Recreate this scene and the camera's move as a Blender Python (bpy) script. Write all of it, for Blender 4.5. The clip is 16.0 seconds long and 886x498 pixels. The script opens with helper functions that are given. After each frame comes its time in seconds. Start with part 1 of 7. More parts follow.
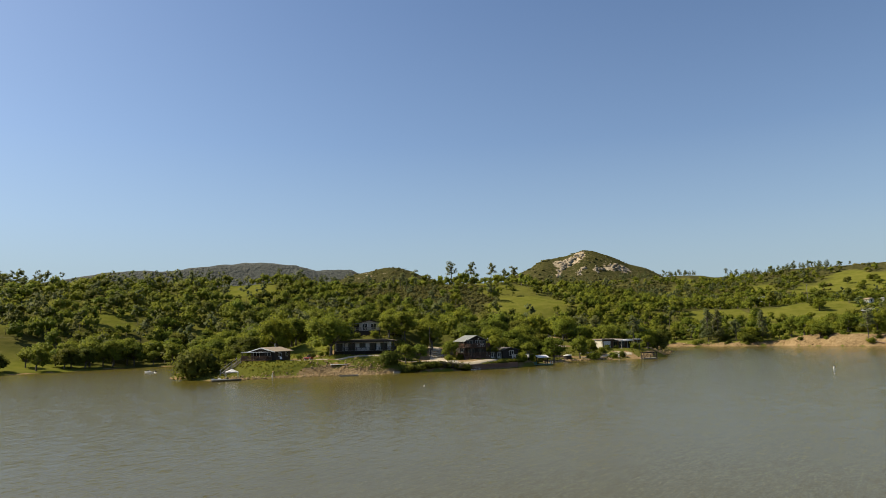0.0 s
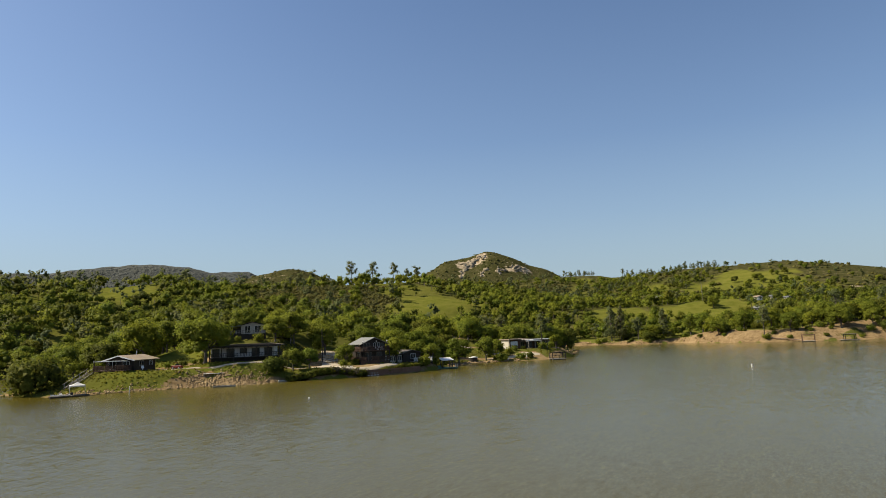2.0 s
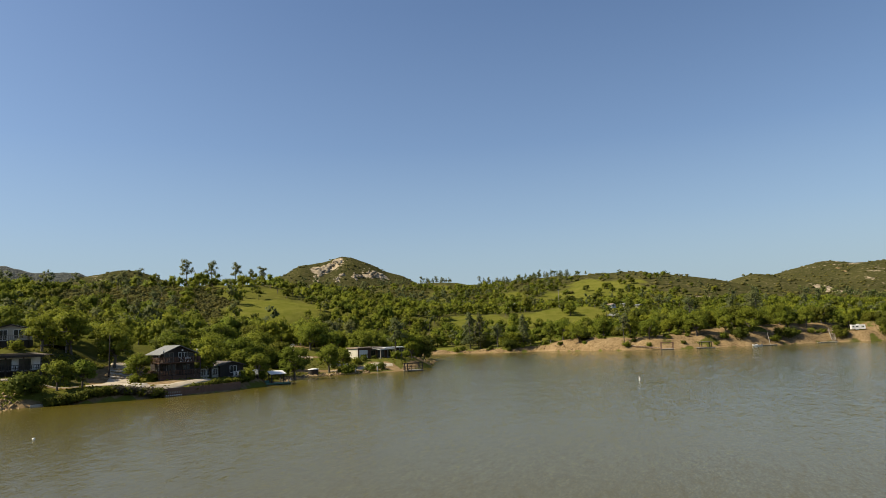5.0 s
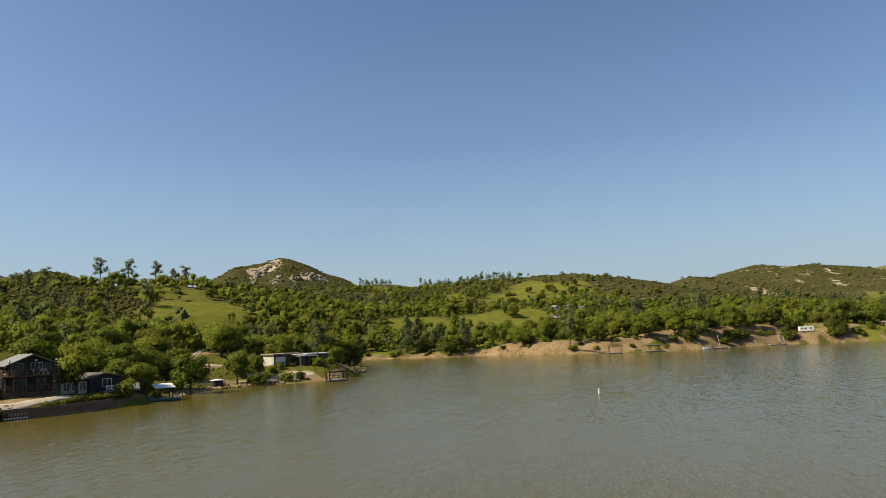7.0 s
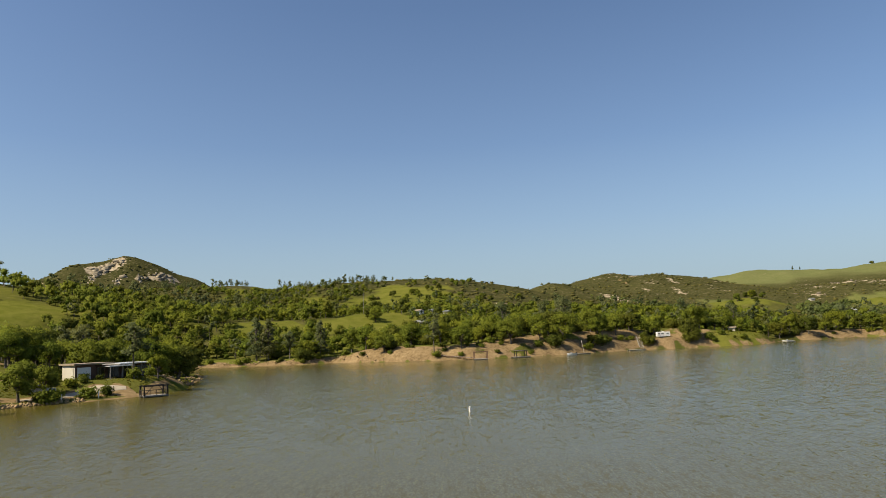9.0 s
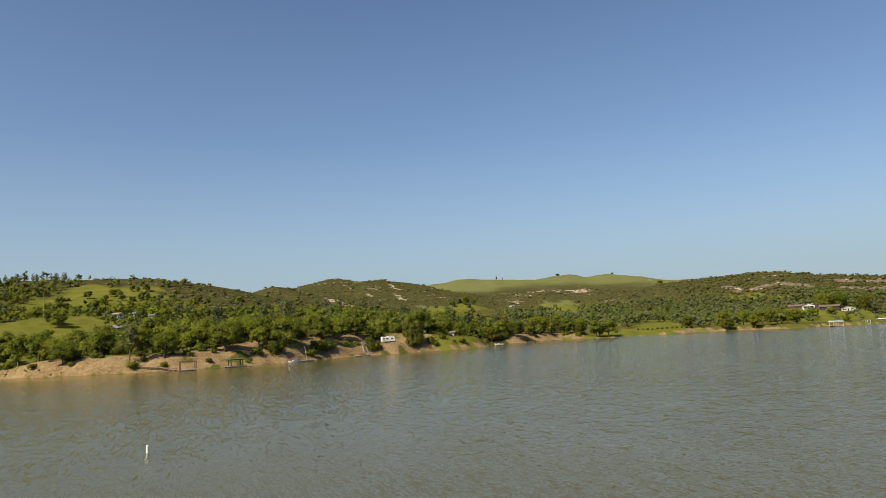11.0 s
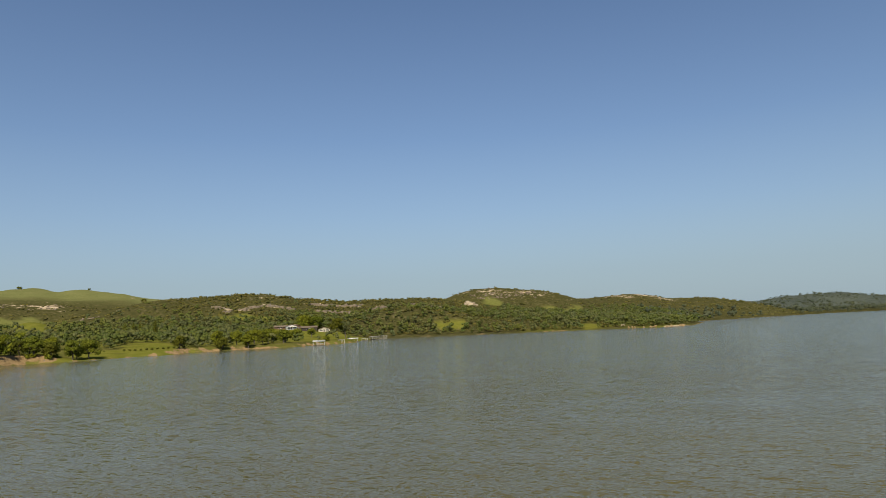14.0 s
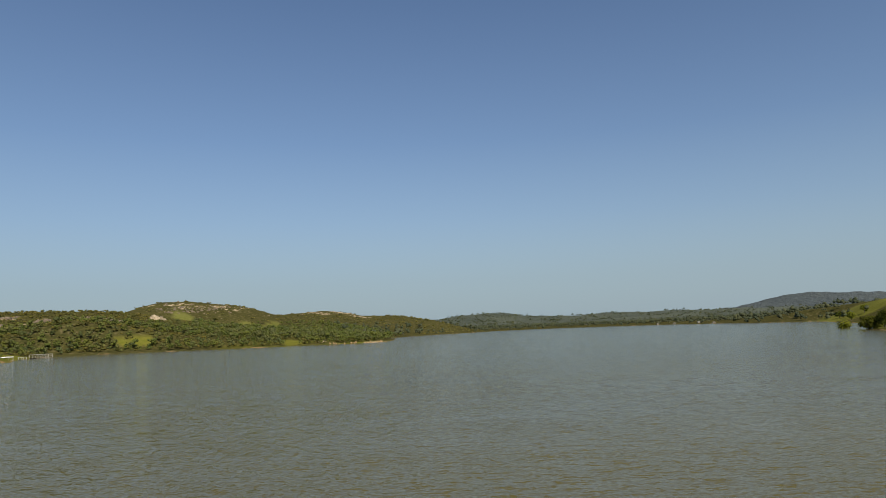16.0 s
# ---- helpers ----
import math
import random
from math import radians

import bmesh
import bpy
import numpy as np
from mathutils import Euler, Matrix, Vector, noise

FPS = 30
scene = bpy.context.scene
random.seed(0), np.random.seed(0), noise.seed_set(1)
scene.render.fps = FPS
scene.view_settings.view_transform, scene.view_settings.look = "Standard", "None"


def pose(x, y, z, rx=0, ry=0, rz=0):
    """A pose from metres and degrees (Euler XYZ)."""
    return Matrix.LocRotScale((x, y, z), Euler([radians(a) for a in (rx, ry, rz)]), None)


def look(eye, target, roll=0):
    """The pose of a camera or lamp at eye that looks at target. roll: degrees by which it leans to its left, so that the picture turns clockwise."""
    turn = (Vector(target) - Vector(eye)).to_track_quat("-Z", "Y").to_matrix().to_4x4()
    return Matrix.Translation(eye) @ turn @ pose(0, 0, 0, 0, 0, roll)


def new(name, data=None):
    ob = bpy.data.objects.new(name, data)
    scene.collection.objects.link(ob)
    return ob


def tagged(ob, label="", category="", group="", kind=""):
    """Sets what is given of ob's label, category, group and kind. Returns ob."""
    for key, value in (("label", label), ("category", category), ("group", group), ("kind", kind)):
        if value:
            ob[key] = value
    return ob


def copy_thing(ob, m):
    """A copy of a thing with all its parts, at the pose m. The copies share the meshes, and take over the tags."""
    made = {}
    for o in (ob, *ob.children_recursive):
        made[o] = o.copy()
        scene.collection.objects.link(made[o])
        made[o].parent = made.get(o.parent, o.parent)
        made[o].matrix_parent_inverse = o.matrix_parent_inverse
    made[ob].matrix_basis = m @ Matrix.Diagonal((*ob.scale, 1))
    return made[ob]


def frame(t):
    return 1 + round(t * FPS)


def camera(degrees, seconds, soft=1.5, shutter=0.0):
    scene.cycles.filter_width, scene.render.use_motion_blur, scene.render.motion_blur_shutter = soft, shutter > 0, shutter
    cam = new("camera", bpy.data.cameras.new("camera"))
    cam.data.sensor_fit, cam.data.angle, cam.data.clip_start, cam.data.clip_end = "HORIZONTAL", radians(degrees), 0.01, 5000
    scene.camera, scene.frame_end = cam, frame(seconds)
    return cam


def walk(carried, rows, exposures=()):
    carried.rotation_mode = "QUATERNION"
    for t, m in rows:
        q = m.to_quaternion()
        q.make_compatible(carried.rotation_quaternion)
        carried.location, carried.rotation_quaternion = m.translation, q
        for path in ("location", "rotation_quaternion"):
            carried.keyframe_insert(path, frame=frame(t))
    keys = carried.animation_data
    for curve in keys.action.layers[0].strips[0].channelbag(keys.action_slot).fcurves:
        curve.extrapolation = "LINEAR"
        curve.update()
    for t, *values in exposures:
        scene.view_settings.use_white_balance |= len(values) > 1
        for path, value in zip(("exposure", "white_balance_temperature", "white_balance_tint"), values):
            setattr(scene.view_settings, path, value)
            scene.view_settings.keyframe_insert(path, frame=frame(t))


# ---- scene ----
FOV = 66.29

cam = camera(FOV, 16.0, soft=0.6)
# seconds, eye, point looked at, lean
PATH = [
    (0, (0.00, -0.00, 10.00), (-6.23, 99.05, 22.25), -1.40),
    (0.5, (-0.13, 4.26, 9.90), (-2.82, 103.47, 22.19), -1.66),
    (1, (0.01, 8.82, 9.82), (0.07, 108.06, 22.08), -1.90),
    (1.5, (0.45, 13.66, 9.74), (4.20, 112.84, 21.96), -2.09),
    (2, (1.01, 18.63, 9.67), (8.98, 117.57, 21.82), -2.25),
    (2.5, (1.78, 23.74, 9.61), (14.94, 122.13, 21.69), -2.37),
    (3, (2.61, 28.79, 9.52), (19.62, 126.60, 21.57), -2.47),
    (3.5, (3.69, 33.82, 9.42), (24.07, 130.98, 21.51), -2.50),
    (4, (4.99, 38.80, 9.30), (28.46, 135.24, 21.48), -2.48),
    (4.2, (5.54, 40.81, 9.26), (30.36, 136.91, 21.51), -2.31),
    (6.3, (14.10, 62.78, 9.34), (46.39, 156.58, 21.96), -2.39),
    (6.5, (15.09, 64.67, 9.34), (48.31, 158.14, 21.97), -2.35),
    (7, (17.57, 69.36, 9.35), (53.90, 161.67, 21.96), -2.33),
    (7.5, (20.09, 73.98, 9.35), (60.58, 164.56, 21.89), -2.34),
    (8, (22.54, 78.40, 9.32), (66.48, 167.34, 21.89), -2.31),
    (8.2, (23.54, 80.13, 9.30), (68.75, 168.43, 21.91), -2.28),
    (10.3, (35.58, 96.22, 9.56), (107.77, 164.38, 21.50), -2.50),
    (10.5, (36.91, 97.42, 9.55), (111.67, 162.78, 21.40), -2.54),
    (11, (40.32, 100.33, 9.53), (122.52, 156.10, 21.08), -2.63),
    (11.5, (43.63, 102.97, 9.47), (131.83, 148.70, 20.86), -2.64),
    (12, (46.86, 105.24, 9.40), (140.27, 139.15, 20.60), -2.70),
    (12.5, (50.10, 107.31, 9.31), (146.80, 130.23, 20.46), -2.65),
    (13, (53.32, 109.39, 9.23), (152.09, 120.38, 20.36), -2.66),
    (13.5, (56.65, 111.40, 9.14), (156.02, 110.26, 20.31), -2.59),
    (14, (60.05, 113.22, 9.05), (158.55, 100.14, 20.27), -2.52),
    (14.5, (63.40, 114.82, 8.96), (159.38, 89.08, 20.19), -2.47),
    (15, (66.69, 116.17, 8.88), (159.16, 79.84, 20.27), -2.36),
    (15.5, (69.94, 117.34, 8.80), (159.18, 73.75, 20.49), -2.32),
    (16, (73.15, 118.46, 8.72), (156.33, 64.22, 20.51), -2.32),
]
# stops by which the film's own exposure drifts
EXPOSURES = [(0, 0.66), (8, 0.66), (11, 0.60), (13, 0.50), (16, 0.36)]
walk(cam, [(t, look(eye, target, roll)) for t, eye, target, roll in PATH], EXPOSURES)

# ---------------------------------------------------------------- daylight
SUN_BEARING, SUN_HEIGHT = -81.0, 44.0  # degrees clockwise from +y, degrees over the horizon
world = bpy.data.worlds.new("sky")
scene.world = world
world.use_nodes = True
sky = world.node_tree.nodes.new("ShaderNodeTexSky")
sky.sky_type, sky.sun_disc = "NISHITA", False
sky.sun_elevation, sky.sun_rotation = radians(SUN_HEIGHT), radians(SUN_BEARING)
sky.air_density, sky.dust_density, sky.ozone_density = 0.9, 1.0, 4.2
back = world.node_tree.nodes["Background"]
back.inputs["Strength"].default_value = 0.082
# Spring haze that thickens towards the horizon.
way = world.node_tree.nodes.new("ShaderNodeTexCoord")
apart = world.node_tree.nodes.new("ShaderNodeSeparateXYZ")
world.node_tree.links.new(way.outputs["Generated"], apart.inputs[0])
haze = world.node_tree.nodes.new("ShaderNodeValToRGB")
for at, much in ((0.0, 0.92), (0.07, 0.78), (0.16, 0.38), (0.27, 0.12), (0.45, 0.03)):
    stop = haze.color_ramp.elements.new(at) if at else haze.color_ramp.elements[0]
    stop.position, stop.color = at, (much, much, much, 1)
haze.color_ramp.elements[-1].color = (0, 0, 0, 1)
world.node_tree.links.new(apart.outputs["Z"], haze.inputs["Fac"])
veil = world.node_tree.nodes.new("ShaderNodeMix")
veil.data_type = "RGBA"
veil.inputs[7].default_value = (3.0, 3.85, 4.35, 1)
world.node_tree.links.new(haze.outputs["Color"], veil.inputs[0])
world.node_tree.links.new(sky.outputs["Color"], veil.inputs[6])
world.node_tree.links.new(veil.outputs[2], back.inputs["Color"])

sun_data = bpy.data.lights.new("sun", "SUN")
sun_data.energy, sun_data.angle, sun_data.color = 5.0, radians(0.55), (1.0, 0.875, 0.65)
sun = new("sun", sun_data)
_b, _h = radians(SUN_BEARING), radians(SUN_HEIGHT)
sun.matrix_world = look((0, 0, 300), (-math.sin(_b) * math.cos(_h), -math.cos(_b) * math.cos(_h), 300 - math.sin(_h)))


# ---------------------------------------------------------------- materials
def surface(name, rough=0.8, metal=0.0):
    """A node material: its node tree, its Principled node, and a function that adds nodes."""
    mat = bpy.data.materials.new(name)
    mat.use_nodes = True
    tree = mat.node_tree
    main = tree.nodes["Principled BSDF"]
    main.inputs["Roughness"].default_value, main.inputs["Metallic"].default_value = rough, metal
    return mat, tree, main


def node(tree, kind, **values):
    n = tree.nodes.new(kind)
    for key, value in values.items():
        n.inputs[key.replace("_", " ")].default_value = value
    return n


def noise_at(tree, size, detail=4.0, rough=0.55, stretch=(1, 1, 1), where="Object"):
    """Noise with features of about that many metres."""
    at = tree.nodes.new("ShaderNodeTexCoord")
    scale = node(tree, "ShaderNodeMapping", Scale=[s / size for s in stretch])
    tree.links.new(at.outputs[where], scale.inputs["Vector"])
    n = node(tree, "ShaderNodeTexNoise", Scale=1.0, Detail=detail, Roughness=rough)
    tree.links.new(scale.outputs["Vector"], n.inputs["Vector"])
    return n.outputs["Fac"]


def ramp(tree, value, *stops):
    n = tree.nodes.new("ShaderNodeValToRGB")
    while len(n.color_ramp.elements) < len(stops):
        n.color_ramp.elements.new(0.5)
    for e, (at, colour) in zip(n.color_ramp.elements, stops):
        e.position, e.color = at, (*colour, 1)
    tree.links.new(value, n.inputs["Fac"])
    return n.outputs["Color"]


def blend(tree, fac, a, b, mode="MIX"):
    n = tree.nodes.new("ShaderNodeMix")
    n.data_type, n.blend_type = "RGBA", mode
    for slot, value in ((0, fac), (6, a), (7, b)):
        if isinstance(value, bpy.types.NodeSocket):
            tree.links.new(value, n.inputs[slot])
        else:
            n.inputs[slot].default_value = value if slot == 0 else (*value, 1)
    return n.outputs[2]


def relief(tree, main, height, metres, strength=1.0):
    n = node(tree, "ShaderNodeBump", Strength=strength, Distance=metres)
    tree.links.new(height, n.inputs["Height"])
    tree.links.new(n.outputs["Normal"], main.inputs["Normal"])


def plain(name, dark, light, size=0.6, rough=0.8, bump=0.01, metal=0.0, stretch=(1, 1, 1)):
    """A surface between two colours, worn at two scales."""
    mat, tree, main = surface(name, rough, metal)
    broad, fine = noise_at(tree, size * 4, 3), noise_at(tree, size * 0.35, 5, stretch=stretch)
    colour = blend(tree, 0.5, ramp(tree, broad, (0.3, dark), (0.7, light)), ramp(tree, fine, (0.3, dark), (0.7, light)))
    piece = tree.nodes.new("ShaderNodeObjectInfo")
    tone = ramp(tree, piece.outputs["Random"], (0.0, (0.86, 0.86, 0.86)), (1.0, (1, 1, 1)))
    tree.links.new(blend(tree, 1.0, colour, tone, "MULTIPLY"), main.inputs["Base Color"])
    relief(tree, main, fine, bump)
    return mat


def foliage(name, dark, mid, light):
    mat, tree, main = surface(name, 0.62)
    geo, ob = tree.nodes.new("ShaderNodeNewGeometry"), tree.nodes.new("ShaderNodeObjectInfo")
    tint = tree.nodes.new("ShaderNodeAttribute")
    tint.attribute_name = "tint"
    leaf = ramp(tree, geo.outputs["Random Per Island"], (0.0, dark), (0.5, mid), (1.0, light))
    total = tree.nodes.new("ShaderNodeMath")
    total.operation = "ADD"
    tree.links.new(tint.outputs["Fac"], total.inputs[0])
    tree.links.new(ob.outputs["Random"], total.inputs[1])
    wrap = tree.nodes.new("ShaderNodeMath")
    wrap.operation = "FRACT"
    tree.links.new(total.outputs[0], wrap.inputs[0])
    whole = ramp(tree, wrap.outputs[0], (0.0, (0.66, 0.74, 0.7)), (0.4, (1, 1, 1)), (0.75, (1.1, 1.05, 0.85)), (1.0, (0.84, 0.95, 0.98)))
    colour = blend(tree, 1.0, leaf, whole, "MULTIPLY")
    # Noise mottling paints shaded gaps between leaf clumps into the colour.
    clumps = ramp(tree, noise_at(tree, 1.1, 3, 0.7), (0.34, (0.7, 0.72, 0.7)), (0.52, (1, 1, 1)), (0.7, (1.2, 1.18, 1.1)))
    colour = blend(tree, 1.0, colour, clumps, "MULTIPLY")
    tree.links.new(colour, main.inputs["Base Color"])
    main.inputs["Specular IOR Level"].default_value = 0.06
    thin = tree.nodes.new("ShaderNodeBsdfTranslucent")
    tree.links.new(colour, thin.inputs["Color"])
    mix = node(tree, "ShaderNodeMixShader", Fac=0.5)
    tree.links.new(main.outputs[0], mix.inputs[1])
    tree.links.new(thin.outputs[0], mix.inputs[2])
    tree.links.new(mix.outputs[0], tree.nodes["Material Output"].inputs["Surface"])
    return mat


def water_material():
    """Silty water whose ripples lean mostly across the wind."""
    mat, tree, main = surface("lake_water", 0.18)
    main.inputs["IOR"].default_value = 1.27
    at = tree.nodes.new("ShaderNodeTexCoord")
    where = tree.nodes.new("ShaderNodeSeparateXYZ")
    tree.links.new(at.outputs["Object"], where.inputs[0])
    # Base colour turns bluer eastward, standing in for more reflected sky.
    reach = tree.nodes.new("ShaderNodeMapRange")
    reach.inputs["From Min"].default_value, reach.inputs["From Max"].default_value = 40.0, 260.0
    tree.links.new(where.outputs["X"], reach.inputs["Value"])
    silt = noise_at(tree, 90, 3)
    muddy = ramp(tree, silt, (0.3, (0.067, 0.055, 0.007)), (0.7, (0.081, 0.067, 0.010)))
    sky_tinted = ramp(tree, silt, (0.3, (0.070, 0.070, 0.028)), (0.7, (0.084, 0.084, 0.037)))
    tree.links.new(blend(tree, reach.outputs[0], muddy, sky_tinted), main.inputs["Base Color"])
    aim = node(tree, "ShaderNodeMapping", Rotation=(0, 0, radians(33)))
    tree.links.new(at.outputs["Object"], aim.inputs["Vector"])

    def vector(operation, a, b):
        n = tree.nodes.new("ShaderNodeVectorMath")
        n.operation = operation
        for slot, value in ((0, a), (1, b)):
            if isinstance(value, bpy.types.NodeSocket):
                tree.links.new(value, n.inputs[slot])
            elif value is not None:
                n.inputs[slot].default_value = value
        return n.outputs[0]

    def ripples(scale, detail, lean):
        size = node(tree, "ShaderNodeMapping", Scale=scale)
        tree.links.new(aim.outputs["Vector"], size.inputs["Vector"])
        n = node(tree, "ShaderNodeTexNoise", Scale=1.0, Detail=detail, Roughness=0.6)
        tree.links.new(size.outputs["Vector"], n.inputs["Vector"])
        return vector("MULTIPLY", vector("SUBTRACT", n.outputs["Color"], (0.5, 0.5, 0.5)), lean)

    slope = vector("ADD", ripples((2.9, 0.62, 1), 2.0, (0.50, 0.13, 0)), ripples((8.5, 2.6, 1), 3.0, (0.66, 0.28, 0)))
    slope = vector("ADD", slope, ripples((0.9, 0.26, 1), 1.0, (0.20, 0.05, 0)))
    sets = node(tree, "ShaderNodeMapping", Scale=(0.13, 0.05, 1))
    tree.links.new(aim.outputs["Vector"], sets.inputs["Vector"])
    groups = node(tree, "ShaderNodeTexNoise", Scale=1.0, Detail=3.0, Roughness=0.6)
    tree.links.new(sets.outputs["Vector"], groups.inputs["Vector"])
    gusts = blend(tree, 0.35, groups.outputs["Fac"], noise_at(tree, 45, 2))
    gain = ramp(tree, gusts, (0.36, (0.62, 0.62, 0.62)), (0.62, (1, 1, 1)))
    # calmer in the lee of the point, rougher out on the open lake
    lee = tree.nodes.new("ShaderNodeMapRange")
    for slot, value in (("From Min", 10.0), ("From Max", 160.0), ("To Min", 0.68), ("To Max", 2.6)):
        lee.inputs[slot].default_value = value
    tree.links.new(where.outputs["X"], lee.inputs["Value"])
    gain = vector("MULTIPLY", gain, lee.outputs[0])
    gloss = tree.nodes.new("ShaderNodeMapRange")
    for slot, value in (("From Min", 30.0), ("From Max", 130.0), ("To Min", 0.20), ("To Max", 0.09)):
        gloss.inputs[slot].default_value = value
    tree.links.new(where.outputs["X"], gloss.inputs["Value"])
    tree.links.new(gloss.outputs[0], main.inputs["Roughness"])
    lifted = vector("ADD", vector("MULTIPLY", slope, gain), (0, 0, 1))
    turn = node(tree, "ShaderNodeMapping", Rotation=(0, 0, radians(-33)))
    tree.links.new(lifted, turn.inputs["Vector"])
    tree.links.new(vector("NORMALIZE", turn.outputs["Vector"], None), main.inputs["Normal"])
    return mat


def ground_material():
    mat, tree, main = surface("ground", 0.95)
    main.inputs["Specular IOR Level"].default_value = 0.0
    cover = tree.nodes.new("ShaderNodeAttribute")
    cover.attribute_name = "cover"
    parts = tree.nodes.new("ShaderNodeSeparateColor")
    tree.links.new(cover.outputs["Color"], parts.inputs[0])
    broad, mid, fine = noise_at(tree, 40, 4), noise_at(tree, 6, 5), noise_at(tree, 0.9, 4)
    meadow = blend(tree, 0.4, ramp(tree, broad, (0.3, (0.084, 0.097, 0.013)), (0.7, (0.132, 0.131, 0.023))), ramp(tree, mid, (0.3, (0.062, 0.074, 0.011)), (0.7, (0.162, 0.150, 0.040))))
    scrub = blend(tree, 0.5, ramp(tree, broad, (0.3, (0.036, 0.037, 0.013)), (0.7, (0.066, 0.062, 0.022))), ramp(tree, noise_at(tree, 4.5, 3, 0.6), (0.36, (0.026, 0.031, 0.012)), (0.56, (0.062, 0.058, 0.022)), (0.72, (0.17, 0.14, 0.088))))
    streaks = noise_at(tree, 9, 5, 0.65, (1, 1, 0.22))
    rock = blend(tree, 0.6, ramp(tree, mid, (0.3, (0.15, 0.115, 0.072)), (0.7, (0.40, 0.33, 0.23))), ramp(tree, streaks, (0.36, (0.07, 0.06, 0.04)), (0.5, (0.30, 0.24, 0.165)), (0.62, (0.50, 0.42, 0.31))))
    earth = blend(tree, 0.5, ramp(tree, mid, (0.3, (0.080, 0.053, 0.026)), (0.55, (0.20, 0.14, 0.07)), (0.72, (0.29, 0.21, 0.115))), ramp(tree, fine, (0.3, (0.09, 0.060, 0.030)), (0.7, (0.31, 0.225, 0.125))))
    # Meadow colour with haze painted in, for the distant slopes.
    hazed_grass = blend(tree, 0.5, ramp(tree, broad, (0.3, (0.098, 0.112, 0.036)), (0.7, (0.140, 0.144, 0.056))), ramp(tree, mid, (0.3, (0.09, 0.103, 0.036)), (0.7, (0.150, 0.148, 0.066))))
    colour = blend(tree, parts.outputs["Red"], scrub, blend(tree, cover.outputs["Alpha"], meadow, hazed_grass))
    strata = noise_at(tree, 7, 5, 0.6, (0.16, 0.16, 1.3))
    rough_edge = tree.nodes.new("ShaderNodeMath")
    rough_edge.operation = "MULTIPLY_ADD"
    tree.links.new(mid, rough_edge.inputs[0])
    rough_edge.inputs[1].default_value = 1.6
    rough_edge.inputs[2].default_value = -0.8
    ledges = tree.nodes.new("ShaderNodeMath")
    ledges.operation = "MULTIPLY_ADD"
    tree.links.new(strata, ledges.inputs[0])
    ledges.inputs[1].default_value = 1.9
    ledges.inputs[2].default_value = -1.12
    rock_edge = tree.nodes.new("ShaderNodeMath")
    tree.links.new(ledges.outputs[0], rock_edge.inputs[0])
    tree.links.new(rough_edge.outputs[0], rock_edge.inputs[1])
    for mask, layer, ragged in (("Green", rock, rock_edge), ("Blue", earth, rough_edge)):
        add = tree.nodes.new("ShaderNodeMath")
        tree.links.new(parts.outputs[mask], add.inputs[0])
        tree.links.new(ragged.outputs[0], add.inputs[1])
        edge = ramp(tree, add.outputs[0], (0.42, (0, 0, 0)), (0.58, (1, 1, 1)))
        colour = blend(tree, edge, colour, layer)
    tree.links.new(colour, main.inputs["Base Color"])
    relief(tree, main, mid, 0.9, 0.8)
    return mat


LEAF_OAK = foliage("oak_leaves", (0.138, 0.160, 0.020), (0.169, 0.193, 0.024), (0.202, 0.224, 0.031))
LEAF_PINE = foliage("pine_needles", (0.124, 0.138, 0.058), (0.143, 0.158, 0.065), (0.164, 0.178, 0.074))
LEAF_DARK = foliage("dark_leaves", (0.092, 0.102, 0.017), (0.114, 0.125, 0.020), (0.138, 0.148, 0.025))
LEAF_SCRUB = foliage("chaparral_leaves", (0.128, 0.122, 0.038), (0.144, 0.136, 0.043), (0.162, 0.150, 0.050))
# Oak leaves with distance haze put into the colour: greyer, less contrast.
LEAF_HAZED = foliage("hazed_oak_leaves", (0.120, 0.144, 0.040), (0.133, 0.158, 0.045), (0.149, 0.172, 0.051))
# Blue-green leaf colour that carries the haze over the lake's far end.
LEAF_DISTANT_HAZED = foliage("hazed_distant_leaves", (0.088, 0.104, 0.066), (0.100, 0.116, 0.075), (0.114, 0.130, 0.085))
LEAF_GREY = foliage("grey_shrub_leaves", (0.105, 0.088, 0.062), (0.135, 0.115, 0.085), (0.17, 0.15, 0.115))
LEAF_GRASS = foliage("grass_blades", (0.10, 0.105, 0.012), (0.15, 0.145, 0.02), (0.21, 0.185, 0.04))
BARK = plain("bark", (0.06, 0.05, 0.038), (0.14, 0.12, 0.095), 0.5, 0.95, 0.03)
# Skyline ranges: aerial haze is put into these greyed and blued colours.
RANGE_GREY = plain("hazed_range_scrub", (0.018, 0.026, 0.022), (0.072, 0.078, 0.064), 40, 0.95, 22.0)
RANGE_HAZE = plain("hazy_hills", (0.014, 0.026, 0.016), (0.075, 0.09, 0.062), 42, 0.95, 14.0)
RANGE_BLUE = plain("hazed_range_blue", (0.036, 0.052, 0.062), (0.066, 0.086, 0.094), 60, 0.95, 25.0)
STONE = plain("stone", (0.15, 0.10, 0.045), (0.40, 0.285, 0.14), 0.5, 0.9, 0.05)
CLIFF = plain("pale_cliff", (0.10, 0.080, 0.052), (0.46, 0.39, 0.285), 2.6, 0.95, 0.6)
SANDSTONE = plain("weathered_sandstone", (0.07, 0.058, 0.042), (0.21, 0.168, 0.12), 2.5, 0.95, 0.5)
WOOD_DARK = plain("dark_stained_wood", (0.014, 0.010, 0.008), (0.034, 0.024, 0.017), 0.5, 0.75, 0.01, stretch=(1, 1, 6))
WOOD_BROWN = plain("dark_brown_wood", (0.05, 0.042, 0.032), (0.11, 0.095, 0.075), 0.4, 0.8, 0.01, stretch=(5, 1, 1))
